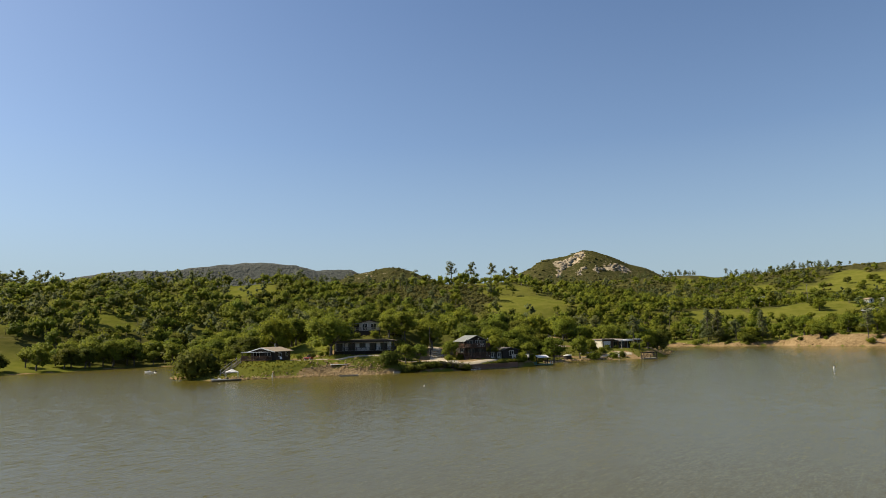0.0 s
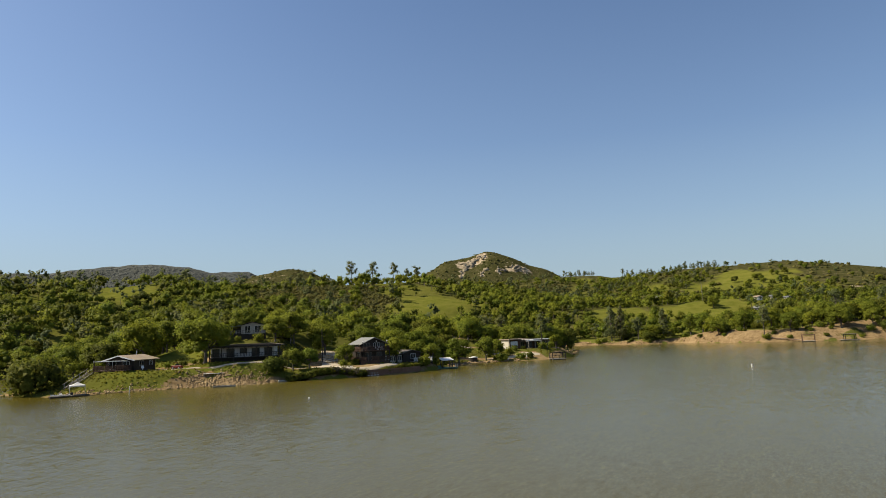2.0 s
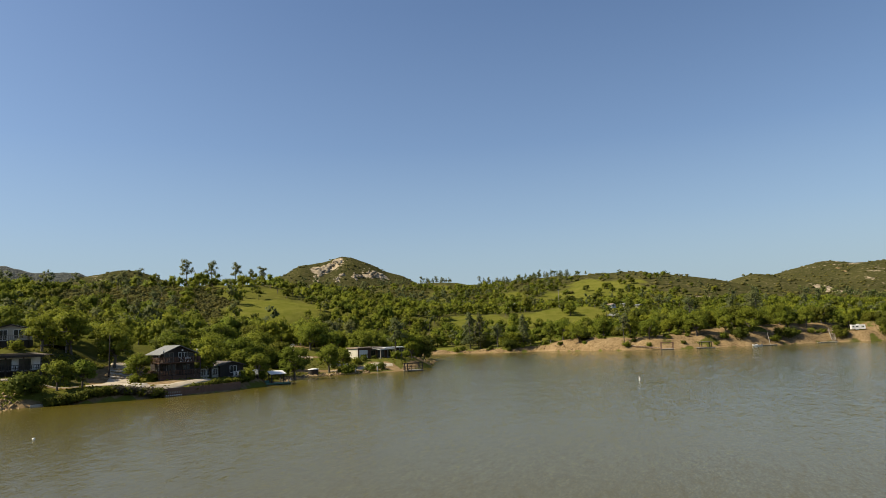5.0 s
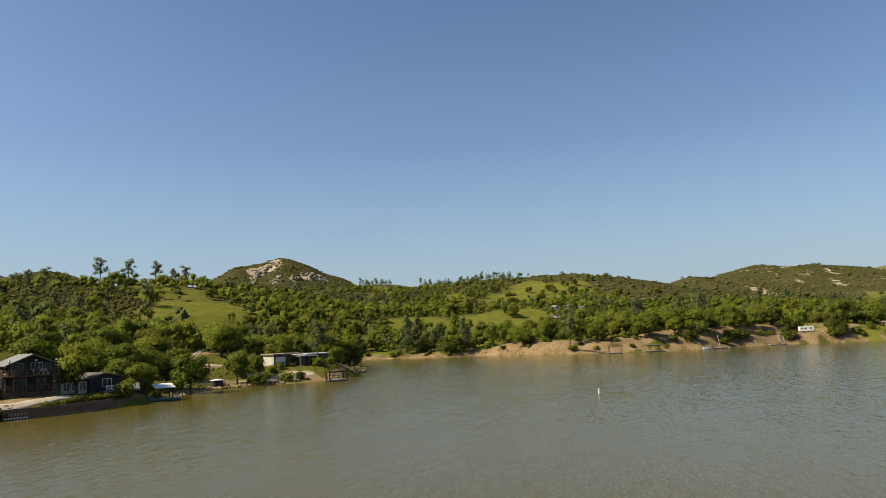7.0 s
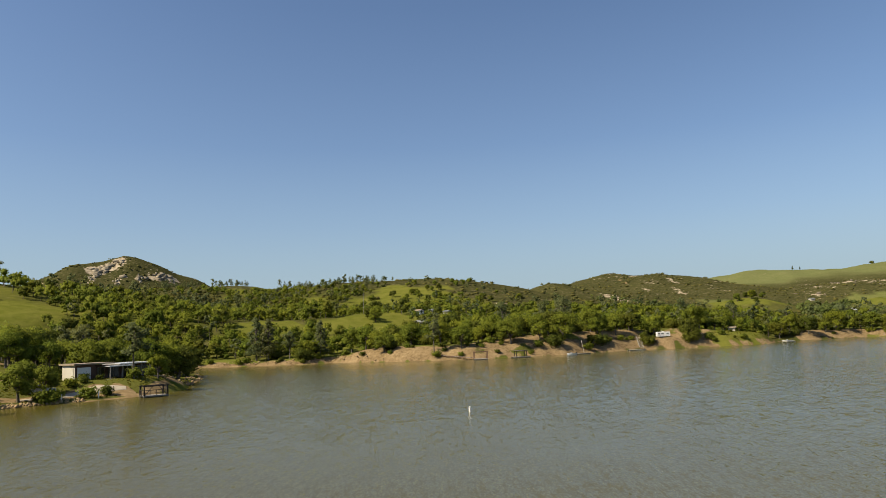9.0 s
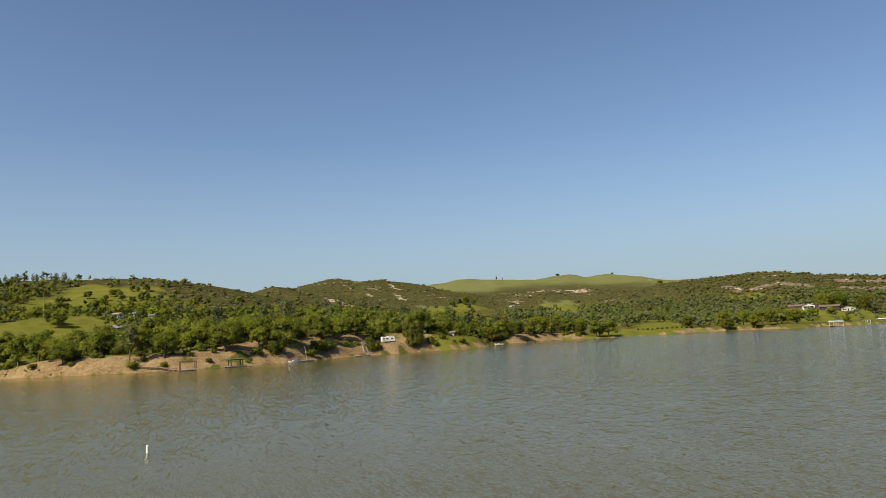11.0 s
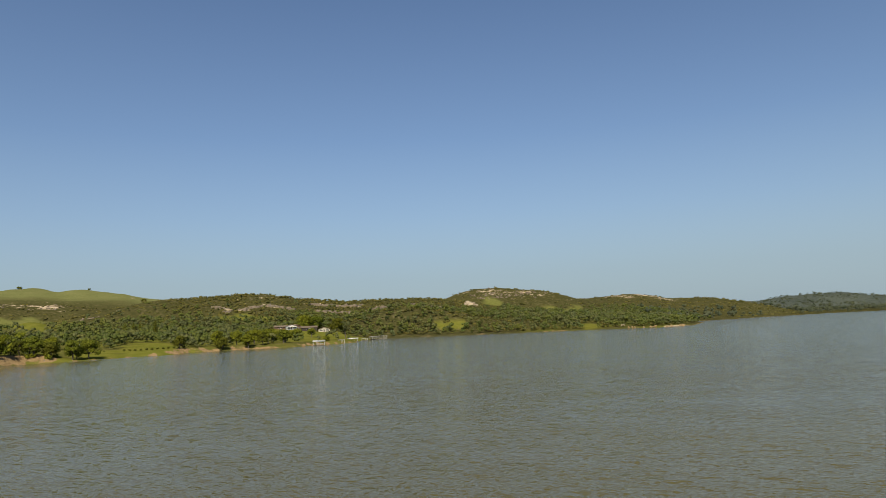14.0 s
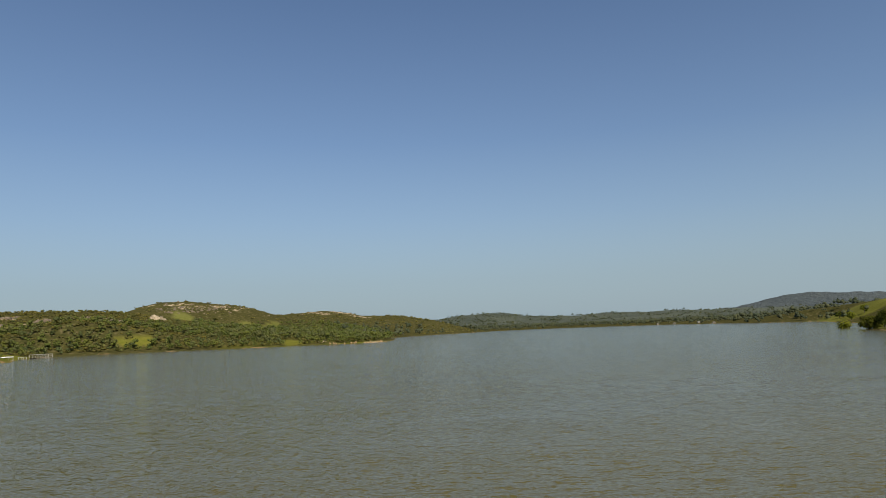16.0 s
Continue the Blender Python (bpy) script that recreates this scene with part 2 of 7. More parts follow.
WOOD_RED = plain("redwood", (0.06, 0.030, 0.017), (0.12, 0.062, 0.036), 0.4, 0.75, 0.01, stretch=(1, 1, 5))
WOOD_GREY = plain("weathered_wood", (0.17, 0.15, 0.125), (0.33, 0.30, 0.26), 0.4, 0.85, 0.01, stretch=(5, 1, 1))
WHITE = plain("white_paint", (0.66, 0.65, 0.62), (0.82, 0.81, 0.79), 0.8, 0.5, 0.003)
CREAM = plain("cream_wall", (0.36, 0.33, 0.27), (0.48, 0.45, 0.38), 0.8, 0.8, 0.005)
ROOF_GREY = plain("grey_roofing", (0.11, 0.115, 0.11), (0.19, 0.195, 0.185), 0.6, 0.7, 0.012)
ROOF_TAN = plain("tan_shingles", (0.20, 0.15, 0.10), (0.34, 0.27, 0.19), 0.5, 0.85, 0.02)
ROOF_DARK = plain("dark_roofing", (0.07, 0.062, 0.055), (0.14, 0.125, 0.11), 0.6, 0.85, 0.015)
METAL = plain("painted_metal", (0.45, 0.46, 0.46), (0.62, 0.63, 0.63), 0.5, 0.4, 0.003, 0.3)
RUST = plain("red_oxide_steel", (0.09, 0.045, 0.028), (0.19, 0.10, 0.062), 0.4, 0.6, 0.004)
CONCRETE = plain("concrete", (0.36, 0.32, 0.25), (0.52, 0.47, 0.38), 0.9, 0.9, 0.012)
GRAVEL = plain("pale_gravel", (0.27, 0.225, 0.16), (0.44, 0.38, 0.29), 0.5, 0.95, 0.03)
ROOF_BROWN = plain("brown_roofing", (0.085, 0.066, 0.045), (0.16, 0.125, 0.085), 0.6, 0.9, 0.02)
RUBBER = plain("rubber", (0.015, 0.015, 0.015), (0.035, 0.034, 0.033), 0.3, 0.85, 0.004)
RED = plain("red_paint", (0.18, 0.014, 0.014), (0.27, 0.022, 0.02), 0.5, 0.35, 0.002)
GREEN = plain("green_paint", (0.03, 0.10, 0.07), (0.06, 0.17, 0.12), 0.5, 0.5, 0.003)
SILVER = plain("silver_paint", (0.30, 0.31, 0.32), (0.42, 0.43, 0.44), 0.6, 0.35, 0.002, 0.4)
FABRIC = plain("white_canvas", (0.72, 0.72, 0.73), (0.86, 0.86, 0.86), 0.8, 0.85, 0.01)


def glass_material():
    mat, tree, main = surface("window_glass", 0.05)
    grime = noise_at(tree, 0.8, 4)
    tree.links.new(ramp(tree, grime, (0.3, (0.012, 0.014, 0.016)), (0.8, (0.03, 0.033, 0.035))), main.inputs["Base Color"])
    tree.links.new(ramp(tree, grime, (0.3, (0.04, 0.04, 0.04)), (0.8, (0.18, 0.18, 0.18))), main.inputs["Roughness"])
    main.inputs["IOR"].default_value = 1.5
    return mat


GLASS = glass_material()
WATER, GROUND = water_material(), ground_material()

# ---------------------------------------------------------------- the lie of the land
# The lake's shore, clockwise, in stretches.
SHORE_WEST = [(-600, -100), (-330, 70), (-215, 150), (-154, 207), (-138, 228), (-128, 248), (-112, 250), (-102, 226), (-92, 196), (-82, 171)]
SHORE_POINT = [(-74, 164), (-65, 158), (-58, 162), (-52, 165), (-43, 168.5), (-32, 170.5), (-26, 175.5), (-16, 178.5), (-5, 181.5), (0, 184), (5, 188), (8, 192), (12.5, 201), (17.5, 208), (22, 220), (30, 224), (40, 225), (49, 228), (57, 240), (67, 262), (77, 292)]
SHORE_INLET = [(80, 316), (66, 345), (72, 372), (95, 367), (113, 354), (126, 340), (138, 343), (149, 318), (160, 304), (171, 292)]
SHORE_BLUFF = [(190, 286), (208, 281), (228, 283), (248, 282), (266, 274), (284, 263), (306, 261), (322, 267), (334, 272), (362, 268), (390, 262), (398, 246), (424, 230), (446, 208), (466, 209)]
SHORE_EAST = [(484, 182), (490, 150), (512, 134), (548, 113), (580, 112), (626, 102), (659, 95), (697, 86), (694, 66), (676, 28), (652, -10), (640, -50), (618, -100), (600, -146), (606, -160)]
SHORE_SOUTH = [(650, -195), (760, -262), (930, -345), (1130, -560), (1300, -800), (1420, -900), (1420, -1100), (1270, -1120), (1040, -1070), (860, -960), (640, -790), (560, -770), (480, -660), (390, -520), (310, -400), (275, -318), (252, -262), (218, -212), (190, -330)]
SHORE_BACK = [(60, -420), (-300, -520), (-700, -330)]
SHORE = SHORE_WEST + SHORE_POINT + SHORE_INLET + SHORE_BLUFF + SHORE_EAST + SHORE_SOUTH + SHORE_BACK

# Crest lines of the hills: (x, y, height) and how far the slope runs out.
RIDGES = [
    (58, [(130, 462, 15), (170, 462, 16), (205, 456, 18), (240, 452, 18.5), (275, 452, 16)]),
    (42, [(-88, 226, 8), (-62, 212, 12), (-45, 218, 14), (-20, 224, 14), (10, 240, 12), (32, 268, 9)]),
    (120, [(-420, 200, 25), (-257, 344, 25), (-232, 361, 31), (-209, 375, 34), (-177, 391, 29)]),
    (130, [(-210, 455, 38), (-168, 470, 40), (-151, 476, 42), (-123, 484, 35), (-87, 492, 33)]),
    (150, [(-87, 530, 37), (-54, 542, 41), (-36, 543, 42), (-9, 544, 44), (8, 544, 45), (26, 544, 41), (53, 542, 33), (95, 500, 17)]),
    (300, [(-337, 1666, 140), (-296, 1673, 158), (-240, 1682, 168), (-184, 1689, 148), (-142, 1694, 130)]),
    (190, [(60, 1492, 87), (105, 1491, 142), (142, 1488, 161), (210, 1480, 171), (255, 1472, 161), (301, 1464, 142), (350, 1457, 107)]),
    (240, [(120, 880, 65), (187, 863, 68), (229, 853, 67), (276, 839, 63), (334, 816, 69), (383, 794, 68), (435, 766, 74), (470, 742, 60), (490, 728, 46), (515, 708, 30), (537, 695, 18)]),
    (150, [(600, 810, 28), (612, 798, 40), (624, 786, 53), (638, 770, 66), (662, 750, 59), (700, 715, 44)]),
    (330, [(1060, 1200, 20), (1095, 1165, 66), (1115, 1146, 100), (1135, 1126, 122), (1190, 1062, 118), (1225, 1010, 104), (1260, 970, 88), (1300, 930, 70)]),
    (600, [(1850, 1530, 90), (1930, 1410, 126), (1989, 1321, 164), (2056, 1206, 161), (2100, 1123, 149), (2140, 1037, 158), (2196, 902, 153), (2236, 785, 134), (2280, 640, 106)]),
    (200, [(1157, 764, 55), (1179, 726, 65), (1208, 669, 67), (1243, 593, 64), (1265, 536, 57), (1283, 480, 43)]),
    (170, [(967, 375, 46), (967, 355, 51), (978, 308, 56), (989, 246, 55), (996, 192, 47), (999, 131, 43), (999, 86, 43), (996, 21, 42), (992, -12, 25)]),
    (62, [(596, 532, 17), (616, 508, 25), (634, 480, 27), (654, 446, 16)]), (52, [(671, 414, 13), (682, 389, 21), (692, 366, 13)]),
    (70, [(775, 118, 14), (768, 64, 27), (765, 27, 21), (755, -15, 11)]),
    (130, [(1210, 10, 27), (1203, -35, 42), (1196, -83, 61), (1187, -129, 63), (1173, -185, 58), (1157, -239, 39)]),
    (170, [(1430, -290, 44), (1410, -333, 47), (1395, -378, 48), (1375, -427, 53), (1345, -494, 37), (1320, -545, 38), (1299, -584, 30), (1271, -630, 23)]),
    (90, [(575, -720, 4), (549, -735, 9), (506, -757, 13), (440, -790, 18), (330, -650, 16)]),
    (300, [(-900, -900, 45), (-200, -1100, 60), (300, -900, 40)]),
    (200, [(-800, 200, 50), (-560, 350, 60), (-420, 520, 60)]),
]


def smooth(v, a, b):
    t = np.clip((v - a) / (b - a), 0, 1)
    return t * t * (3 - 2 * t)


def lattice(i, j, seed):
    v = np.sin(i * 127.1 + j * 311.7 + seed * 74.7) * 43758.5453
    return v - np.floor(v)


def grain(x, y, size, seed=0):
    """Smooth noise from -1 to 1, in patches of that many metres."""
    x, y = np.asarray(x, float) / size, np.asarray(y, float) / size
    i, j = np.floor(x), np.floor(y)
    u, v = x - i, y - j
    u, v = u * u * (3 - 2 * u), v * v * (3 - 2 * v)
    low = lattice(i, j, seed) * (1 - u) + lattice(i + 1, j, seed) * u
    high = lattice(i, j + 1, seed) * (1 - u) + lattice(i + 1, j + 1, seed) * u
    return 2 * (low * (1 - v) + high * v) - 1


def off_segment(x, y, a, b):
    """Distance from a segment, and how far along it the foot lies (0 to 1)."""
    dx, dy = b[0] - a[0], b[1] - a[1]
    t = np.clip(((x - a[0]) * dx + (y - a[1]) * dy) / (dx * dx + dy * dy), 0, 1)
    return np.hypot(x - a[0] - t * dx, y - a[1] - t * dy), t


def inland(x, y):
    """Metres from the water's edge, negative over the lake."""
    x, y = np.asarray(x, float), np.asarray(y, float)
    near, wet = np.full(x.shape, 1e9), np.zeros(x.shape, bool)
    for a, b in zip(SHORE, SHORE[1:] + SHORE[:1]):
        near = np.minimum(near, off_segment(x, y, a, b)[0])
        if a[1] != b[1]:
            over = (a[1] > y) != (b[1] > y)
            wet ^= over & (x < a[0] + (y - a[1]) / (b[1] - a[1]) * (b[0] - a[0]))
    return np.where(wet, -near, near)


def near_line(x, y, line):
    return np.min([off_segment(x, y, a, b)[0] for a, b in zip(line, line[1:])], axis=0)


def hills(x, y):
    total = 0
    for reach, line in RIDGES:
        part = 0
        for a, b in zip(line, line[1:]):
            d, t = off_segment(x, y, a, b)
            part = np.maximum(part, (a[2] + (b[2] - a[2]) * t) * np.exp(-1.1 * (d / reach) ** 1.5))
        total = total + part**8
    return total**0.125


# Levelled ground: x, y, radius, height.
PADS = [(-57, 179, 7, 3.9), (-48, 179, 4, 3.7), (-34, 190, 9, 4.6), (-36, 206, 8, 9.6), (-5, 196, 7, 2.6), (4.5, 201, 5, 2.2), (-16, 188, 6, 2.4), (47, 249, 9, 3.2), (265, 284, 6, 4.6), (697, 181, 11, 12.6), (692, 166, 11, 11.6), (691, 150, 10, 9.8), (691, 138, 8, 8.4)]


def ground(x, y):
    x, y = np.asarray(x, float), np.asarray(y, float)
    s = inland(x, y)
    w = s + 0.9 * grain(x, y, 7, 1) * smooth(np.abs(s), 0, 3) + 0.4 * grain(x, y, 2.3, 2) * smooth(np.abs(s), 0, 2)
    bluff = 1 - smooth(near_line(x, y, SHORE_INLET[7:] + SHORE_BLUFF[:7]), 10, 40)
    point = 1 - smooth(near_line(x, y, SHORE_POINT[1:12]), 10, 40)
    cut = 1 - smooth(near_line(x, y, SHORE_BLUFF[9:11]), 8, 26)
    inlet = 1 - smooth(near_line(x, y, SHORE_INLET[2:8]), 8, 30)
    east = 1 - smooth(near_line(x, y, SHORE_BLUFF[13:] + SHORE_EAST[:4]), 8, 30)
    tall = 1.2 + 1.6 * east + 4.3 * bluff + 1.6 * point + 3.6 * cut + 1.3 * inlet * (1 - bluff)
    wide = 7 - 4.2 * east - 3.4 * bluff + 4 * point - 3.5 * cut - 4 * inlet * (1 - bluff)
    w = w - bluff * np.clip(1.5 * grain(x, y, 3.5, 8) + 1.2 * grain(x, y, 9, 9), -1.5, 2.2) * smooth(s, 0.5, 3) * (1 - smooth(s, 6, 12))
    z = np.where(w > 0, tall * (1 - np.exp(-np.maximum(w, 0) / wide)) + 0.035 * np.clip(s - 6, 0, 140), np.maximum(-4, 0.3 * w))
    h = hills(x, y)
    z = z + h * smooth(s, 5, 72) * (1 + 0.05 * grain(x, y, 60, 3))
    z = z + 3.3 * smooth(x, 178, 212) * (1 - smooth(x, 276, 312)) * (1 - smooth(near_line(x, y, SHORE_BLUFF[:6]), 30, 110)) * smooth(s, 6, 19)
    rough = smooth(s, 5, 60) * (0.5 * grain(x, y, 18, 4) + 0.25 * grain(x, y, 7, 5)) + smooth(h, 25, 80) * (2.5 * grain(x, y, 55, 6) + 1.2 * grain(x, y, 24, 7) - 2.5)
    z = z + rough
    for px, py, r, pz in PADS:
        k = 1 - smooth(np.hypot(x - px, y - py), r, r * 1.7 + 3)
        z = z * (1 - k) + pz * k
    return z

# Open grass: x, y, half width across, half depth, bearing of the depth.
MEADOWS = [
    (26, 432, 24, 44, 3), (-153, 430, 22, 44, -19), (-112, 369, 8, 14, -16), (-211, 312, 13, 17, -34), (-180, 297, 13, 7, -30), (-159, 291, 8, 6, -28),
    (-160, 230, 14, 7, -34), (190, 420, 33, 42, 24), (136, 431, 12, 40, 17), (152, 431, 9, 30, 19), (207, 550, 14, 40, 20), (343, 655, 24, 30, 27),
]
MEADOWS += [
    (299, 655, 16, 26, 24), (230, 790, 14, 24, 16), (267, 680, 13, 24, 21), (-50, 178, 30, 14, 75), (850, 465, 36, 70, 65), (840, 246, 32, 16, 80), (458, 330, 16, 44, 59), (455, 226, 22, 28, 66), (436, 248, 14, 24, 60),
    (492, 240, 18, 40, 72), (297, 269, 11, 20, 80), (1100, -99, 15, 50, 101), (966, -116, 18, 46, 104), (1030, -169, 12, 40, 106), (1031, -211, 13, 30, 108),
]
MEADOWS += [
    (716, 15, 11, 12, 98), (723, 31, 6, 8, 97), (653, -102, 12, 28, 110), (833, 226, 28, 18, 81), (773, 184, 16, 16, 84), (690, 146, 26, 50, 86), (640, 124, 26, 80, 88), (625, 152, 20, 90, 85),
    (470, -700, 110, 60, 150), (540, -745, 70, 40, 140), (360, 700, 20, 30, 30), (180, 700, 14, 30, 15), (560, 132, 34, 16, 80), (610, 158, 26, 66, 84), (660, 168, 22, 34, 80), (1010, 784, 26, 40, 50), (1060, 562, 40, 60, 58),
]
MEADOWS += [(626, 480, 40, 22, 55), (680, 384, 30, 26, 60), (362, 640, 32, 36, 30), (348, 606, 24, 24, 29), (312, 620, 16, 30, 25)]
GREEN_HILL = [(1930, 1410), (2056, 1206), (2140, 1037), (2236, 785)]
# Bare earth: cut banks, drives and tracks.
TRACKS = [
    (0.9, [(-62, 176), (-52, 177), (-40, 178.5), (-30, 181), (-20, 183)]),
    (1.7, [(-20, 186), (-12, 186), (-4, 187), (3, 190)]),
    (3.5, [(-14, 186), (-15, 192), (-18, 200), (-14, 207)]),
    (2.5, [(24, 232), (34, 231), (46, 234)]),
    (2.4, [(37, 232.5), (43, 234.5), (47, 232.5)]),
    (1.6, [(14, 254), (21, 259), (27, 266)]),
    (1.3, [(24, 248), (32, 252), (40, 251)]),
    (3.4, [(-51, 186), (-46, 192)]),
    (1.5, [(-45, 171.4), (-38, 172.6), (-31, 173.2)]),
    (0.9, [(-44, 175), (-37, 175.6)]),
    (3.0, [(1132, 1096), (1090, 1060), (1058, 1026)]),
    (1.2, [(-8, 300), (2, 330), (6, 372)]),
]
ROCKY = [
    (14, [(156, 1440), (202, 1460)], 1.3), (6, [(147, 1402), (163, 1438)], 0.95), (5, [(188, 1388), (198, 1408)], 0.9), (5, [(222, 1398), (230, 1408)], 0.85), (11, [(252, 1409), (284, 1416)], 1.25),
    (6, [(883, 247), (910, 220), (895, 188)], 0.75), (7, [(942, 169), (941, 104)], 0.9), (4, [(902, 162), (883, 115)], 0.8), (9, [(892, 95), (920, 78)], 0.85), (6, [(930, 42), (896, 10)], 0.7), (6, [(925, -29), (927, -38)], 1.0), (5, [(895, 281), (888, 263)], 0.8), (4, [(862, 259), (880, 259)], 0.9),
    (34, [(1165, -85), (1172, -115), (1160, -165)], 0.34), (8, [(1180, 680), (1185, 660)], 0.8), (9, [(1218, 600), (1222, 585)], 0.8), (5, [(868, 411), (872, 405)], 0.8), (8, [(1101, 671), (1098, 662)], 0.8), (40, [(1200, 700), (1220, 600)], 0.42),
]
ROCKY += [
    (9, [(663, 694), (655, 676), (646, 660)], 1.35), (7, [(655, 672), (668, 656)], 1.2), (6, [(645, 658), (649, 640)], 1.0), (4, [(613, 754), (624, 741)], 1.0), (6, [(1140, 972), (1130, 955)], 0.8), (8, [(1080, 922), (1050, 880)], 0.55), (10, [(1150, 905), (1155, 890)], 0.5), (8, [(1049, 963), (1040, 950)], 0.5),
    (4, [(464, 570), (458, 566)], 0.95), (4, [(395, 551), (386, 557)], 0.95), (4, [(400, 575), (392, 581)], 0.95), (9, [(2101, 945), (2094, 925)], 0.85), (12, [(1842, 1208), (1838, 1196)], 0.75), (7, [(2077, 742), (2045, 705), (2018, 681)], 0.8),
    (40, [(1360, -420), (1320, -490)], 0.52), (9, [(600, -150), (606, -156)], 0.9), (5, [(640, -118), (655, -125)], 0.8),
]
# Chaparral: x, y, half width across, half depth, bearing of the depth, share of trees left standing in it.
SCRUBLAND = [(-48, 470, 48, 74, -6, 0.10), (128, 640, 62, 105, 12, 0.42), (160, 738, 42, 40, 12, 0.15), (500, 640, 110, 150, 34, 0.10), (690, 760, 150, 150, 42, 0.05), (420, 560, 40, 60, 38, 0.35), (445, 735, 85, 70, 40, 0.03), (780, 40, 120, 190, 90, 0.75)]


def patch(x, y, px, py, across, deep, bearing, wob):
    """1 inside an uneven oval, 0 outside."""
    b = radians(bearing)
    dx, dy = x - px, y - py
    u, v = (dx * math.cos(b) - dy * math.sin(b)) / across, (dx * math.sin(b) + dy * math.cos(b)) / deep
    return 1 - smooth(np.hypot(u, v) + wob, 0.85, 1.1)


def scrub_at(x, y):
    """How far chaparral covers the ground, and the share of trees left in it."""
    x, y = np.asarray(x, float), np.asarray(y, float)
    much, left = np.zeros(x.shape), np.ones(x.shape)
    wob = 0.3 * grain(x, y, 22, 26) + 0.12 * grain(x, y, 8, 27)
    for *where, share in SCRUBLAND:
        k = patch(x, y, *where, wob)
        much, left = np.maximum(much, k), np.minimum(left, 1 - k * (1 - share))
    return much, left


def meadow_at(x, y):
    """How open and grassy the ground is, from 0 to 1."""
    x, y = np.asarray(x, float), np.asarray(y, float)
    open_ = np.zeros(x.shape)
    wob = 0.35 * grain(x, y, 14, 21) + 0.2 * grain(x, y, 6, 22)
    for where in MEADOWS:
        open_ = np.maximum(open_, patch(x, y, *where, wob))
    hill = near_line(x, y, GREEN_HILL)
    return np.maximum(open_, 1 - smooth(hill + 120 * grain(x, y, 150, 23), 260, 420))


def earth_at(x, y, s):
    bluff = (1 - smooth(near_line(x, y, SHORE_INLET[7:] + SHORE_BLUFF[:6]), 12, 30)) * (1 - meadow_at(x, y))
    inlet = 1 - smooth(near_line(x, y, SHORE_INLET[2:8]), 5, 10)
    cut = (1 - smooth(near_line(x, y, SHORE_BLUFF[9:11]), 8, 20)) + 0.6 * (1 - smooth(near_line(x, y, SHORE_BLUFF[13:]), 5, 14))
    face = bluff * (1 - smooth(s, 6, 12)) * smooth(1.05 + grain(x, y, 16, 31), 0.1, 0.6)
    top = 0.75 * bluff * smooth(s, 4, 8) * (1 - smooth(s, 20, 30)) * smooth(0.45 + grain(x, y, 11, 32), 0.0, 0.5)
    east = 1 - smooth(near_line(x, y, SHORE_BLUFF[13:] + SHORE_EAST[:3]), 6, 12)
    bank = np.maximum(np.maximum(face, np.maximum(top, 0.8 * east * (1 - smooth(s, 2.0, 5)) * smooth(0.7 + grain(x, y, 14, 35), 0.1, 0.6))), np.maximum(cut * (1 - smooth(s, 5, 11)) * smooth(0.75 + grain(x, y, 16, 31), 0.1, 0.6), 0.85 * inlet * (1 - smooth(s, 2.4, 5.2)) * smooth(0.8 + grain(x, y, 12, 36), 0.1, 0.6)))
    edge = (1 - smooth(s, 0.6, 2.6)) * 0.75
    out = np.maximum(bank, edge)
    for wide, line in TRACKS:
        out = np.maximum(out, 1 - smooth(near_line(x, y, line), wide * 0.8, wide * 1.25))
    return np.where(s < -1, 0.3, out)


def rock_at(x, y):
    out = np.zeros(np.shape(x))
    for reach, line, much in ROCKY:
        k = 1 - smooth(near_line(x, y, line), reach * 0.6, reach * 1.5)
        out = np.maximum(out, k * (much + 0.45 * grain(x, y, reach * 0.45, 33)))
    high = smooth(hills(x, y), 22, 48) * smooth(np.hypot(np.asarray(x) - 40, np.asarray(y) - 110), 620, 760) * (1 - meadow_at(x, y))
    out = np.maximum(out, high * (0.20 + 0.20 * grain(x, y, 60, 34)))
    return np.clip(out, 0, 1)


def mesh_from(name, verts, faces, mats, smooth_faces=False):
    """A mesh from arrays: faces all of one size."""
    verts, faces = np.asarray(verts, np.float32), np.asarray(faces, np.int32)
    me = bpy.data.meshes.new(name)
    n, k = faces.shape
    me.vertices.add(len(verts))
    me.vertices.foreach_set("co", verts.ravel())
    me.loops.add(n * k)
    me.loops.foreach_set("vertex_index", faces.ravel())
    me.polygons.add(n)
    me.polygons.foreach_set("loop_start", np.arange(0, n * k, k, dtype=np.int32))
    if smooth_faces:
        me.polygons.foreach_set("use_smooth", np.ones(n, bool))
    me.update(calc_edges=True)
    for m in mats if isinstance(mats, (list, tuple)) else [mats]:
        me.materials.append(m)
    return me


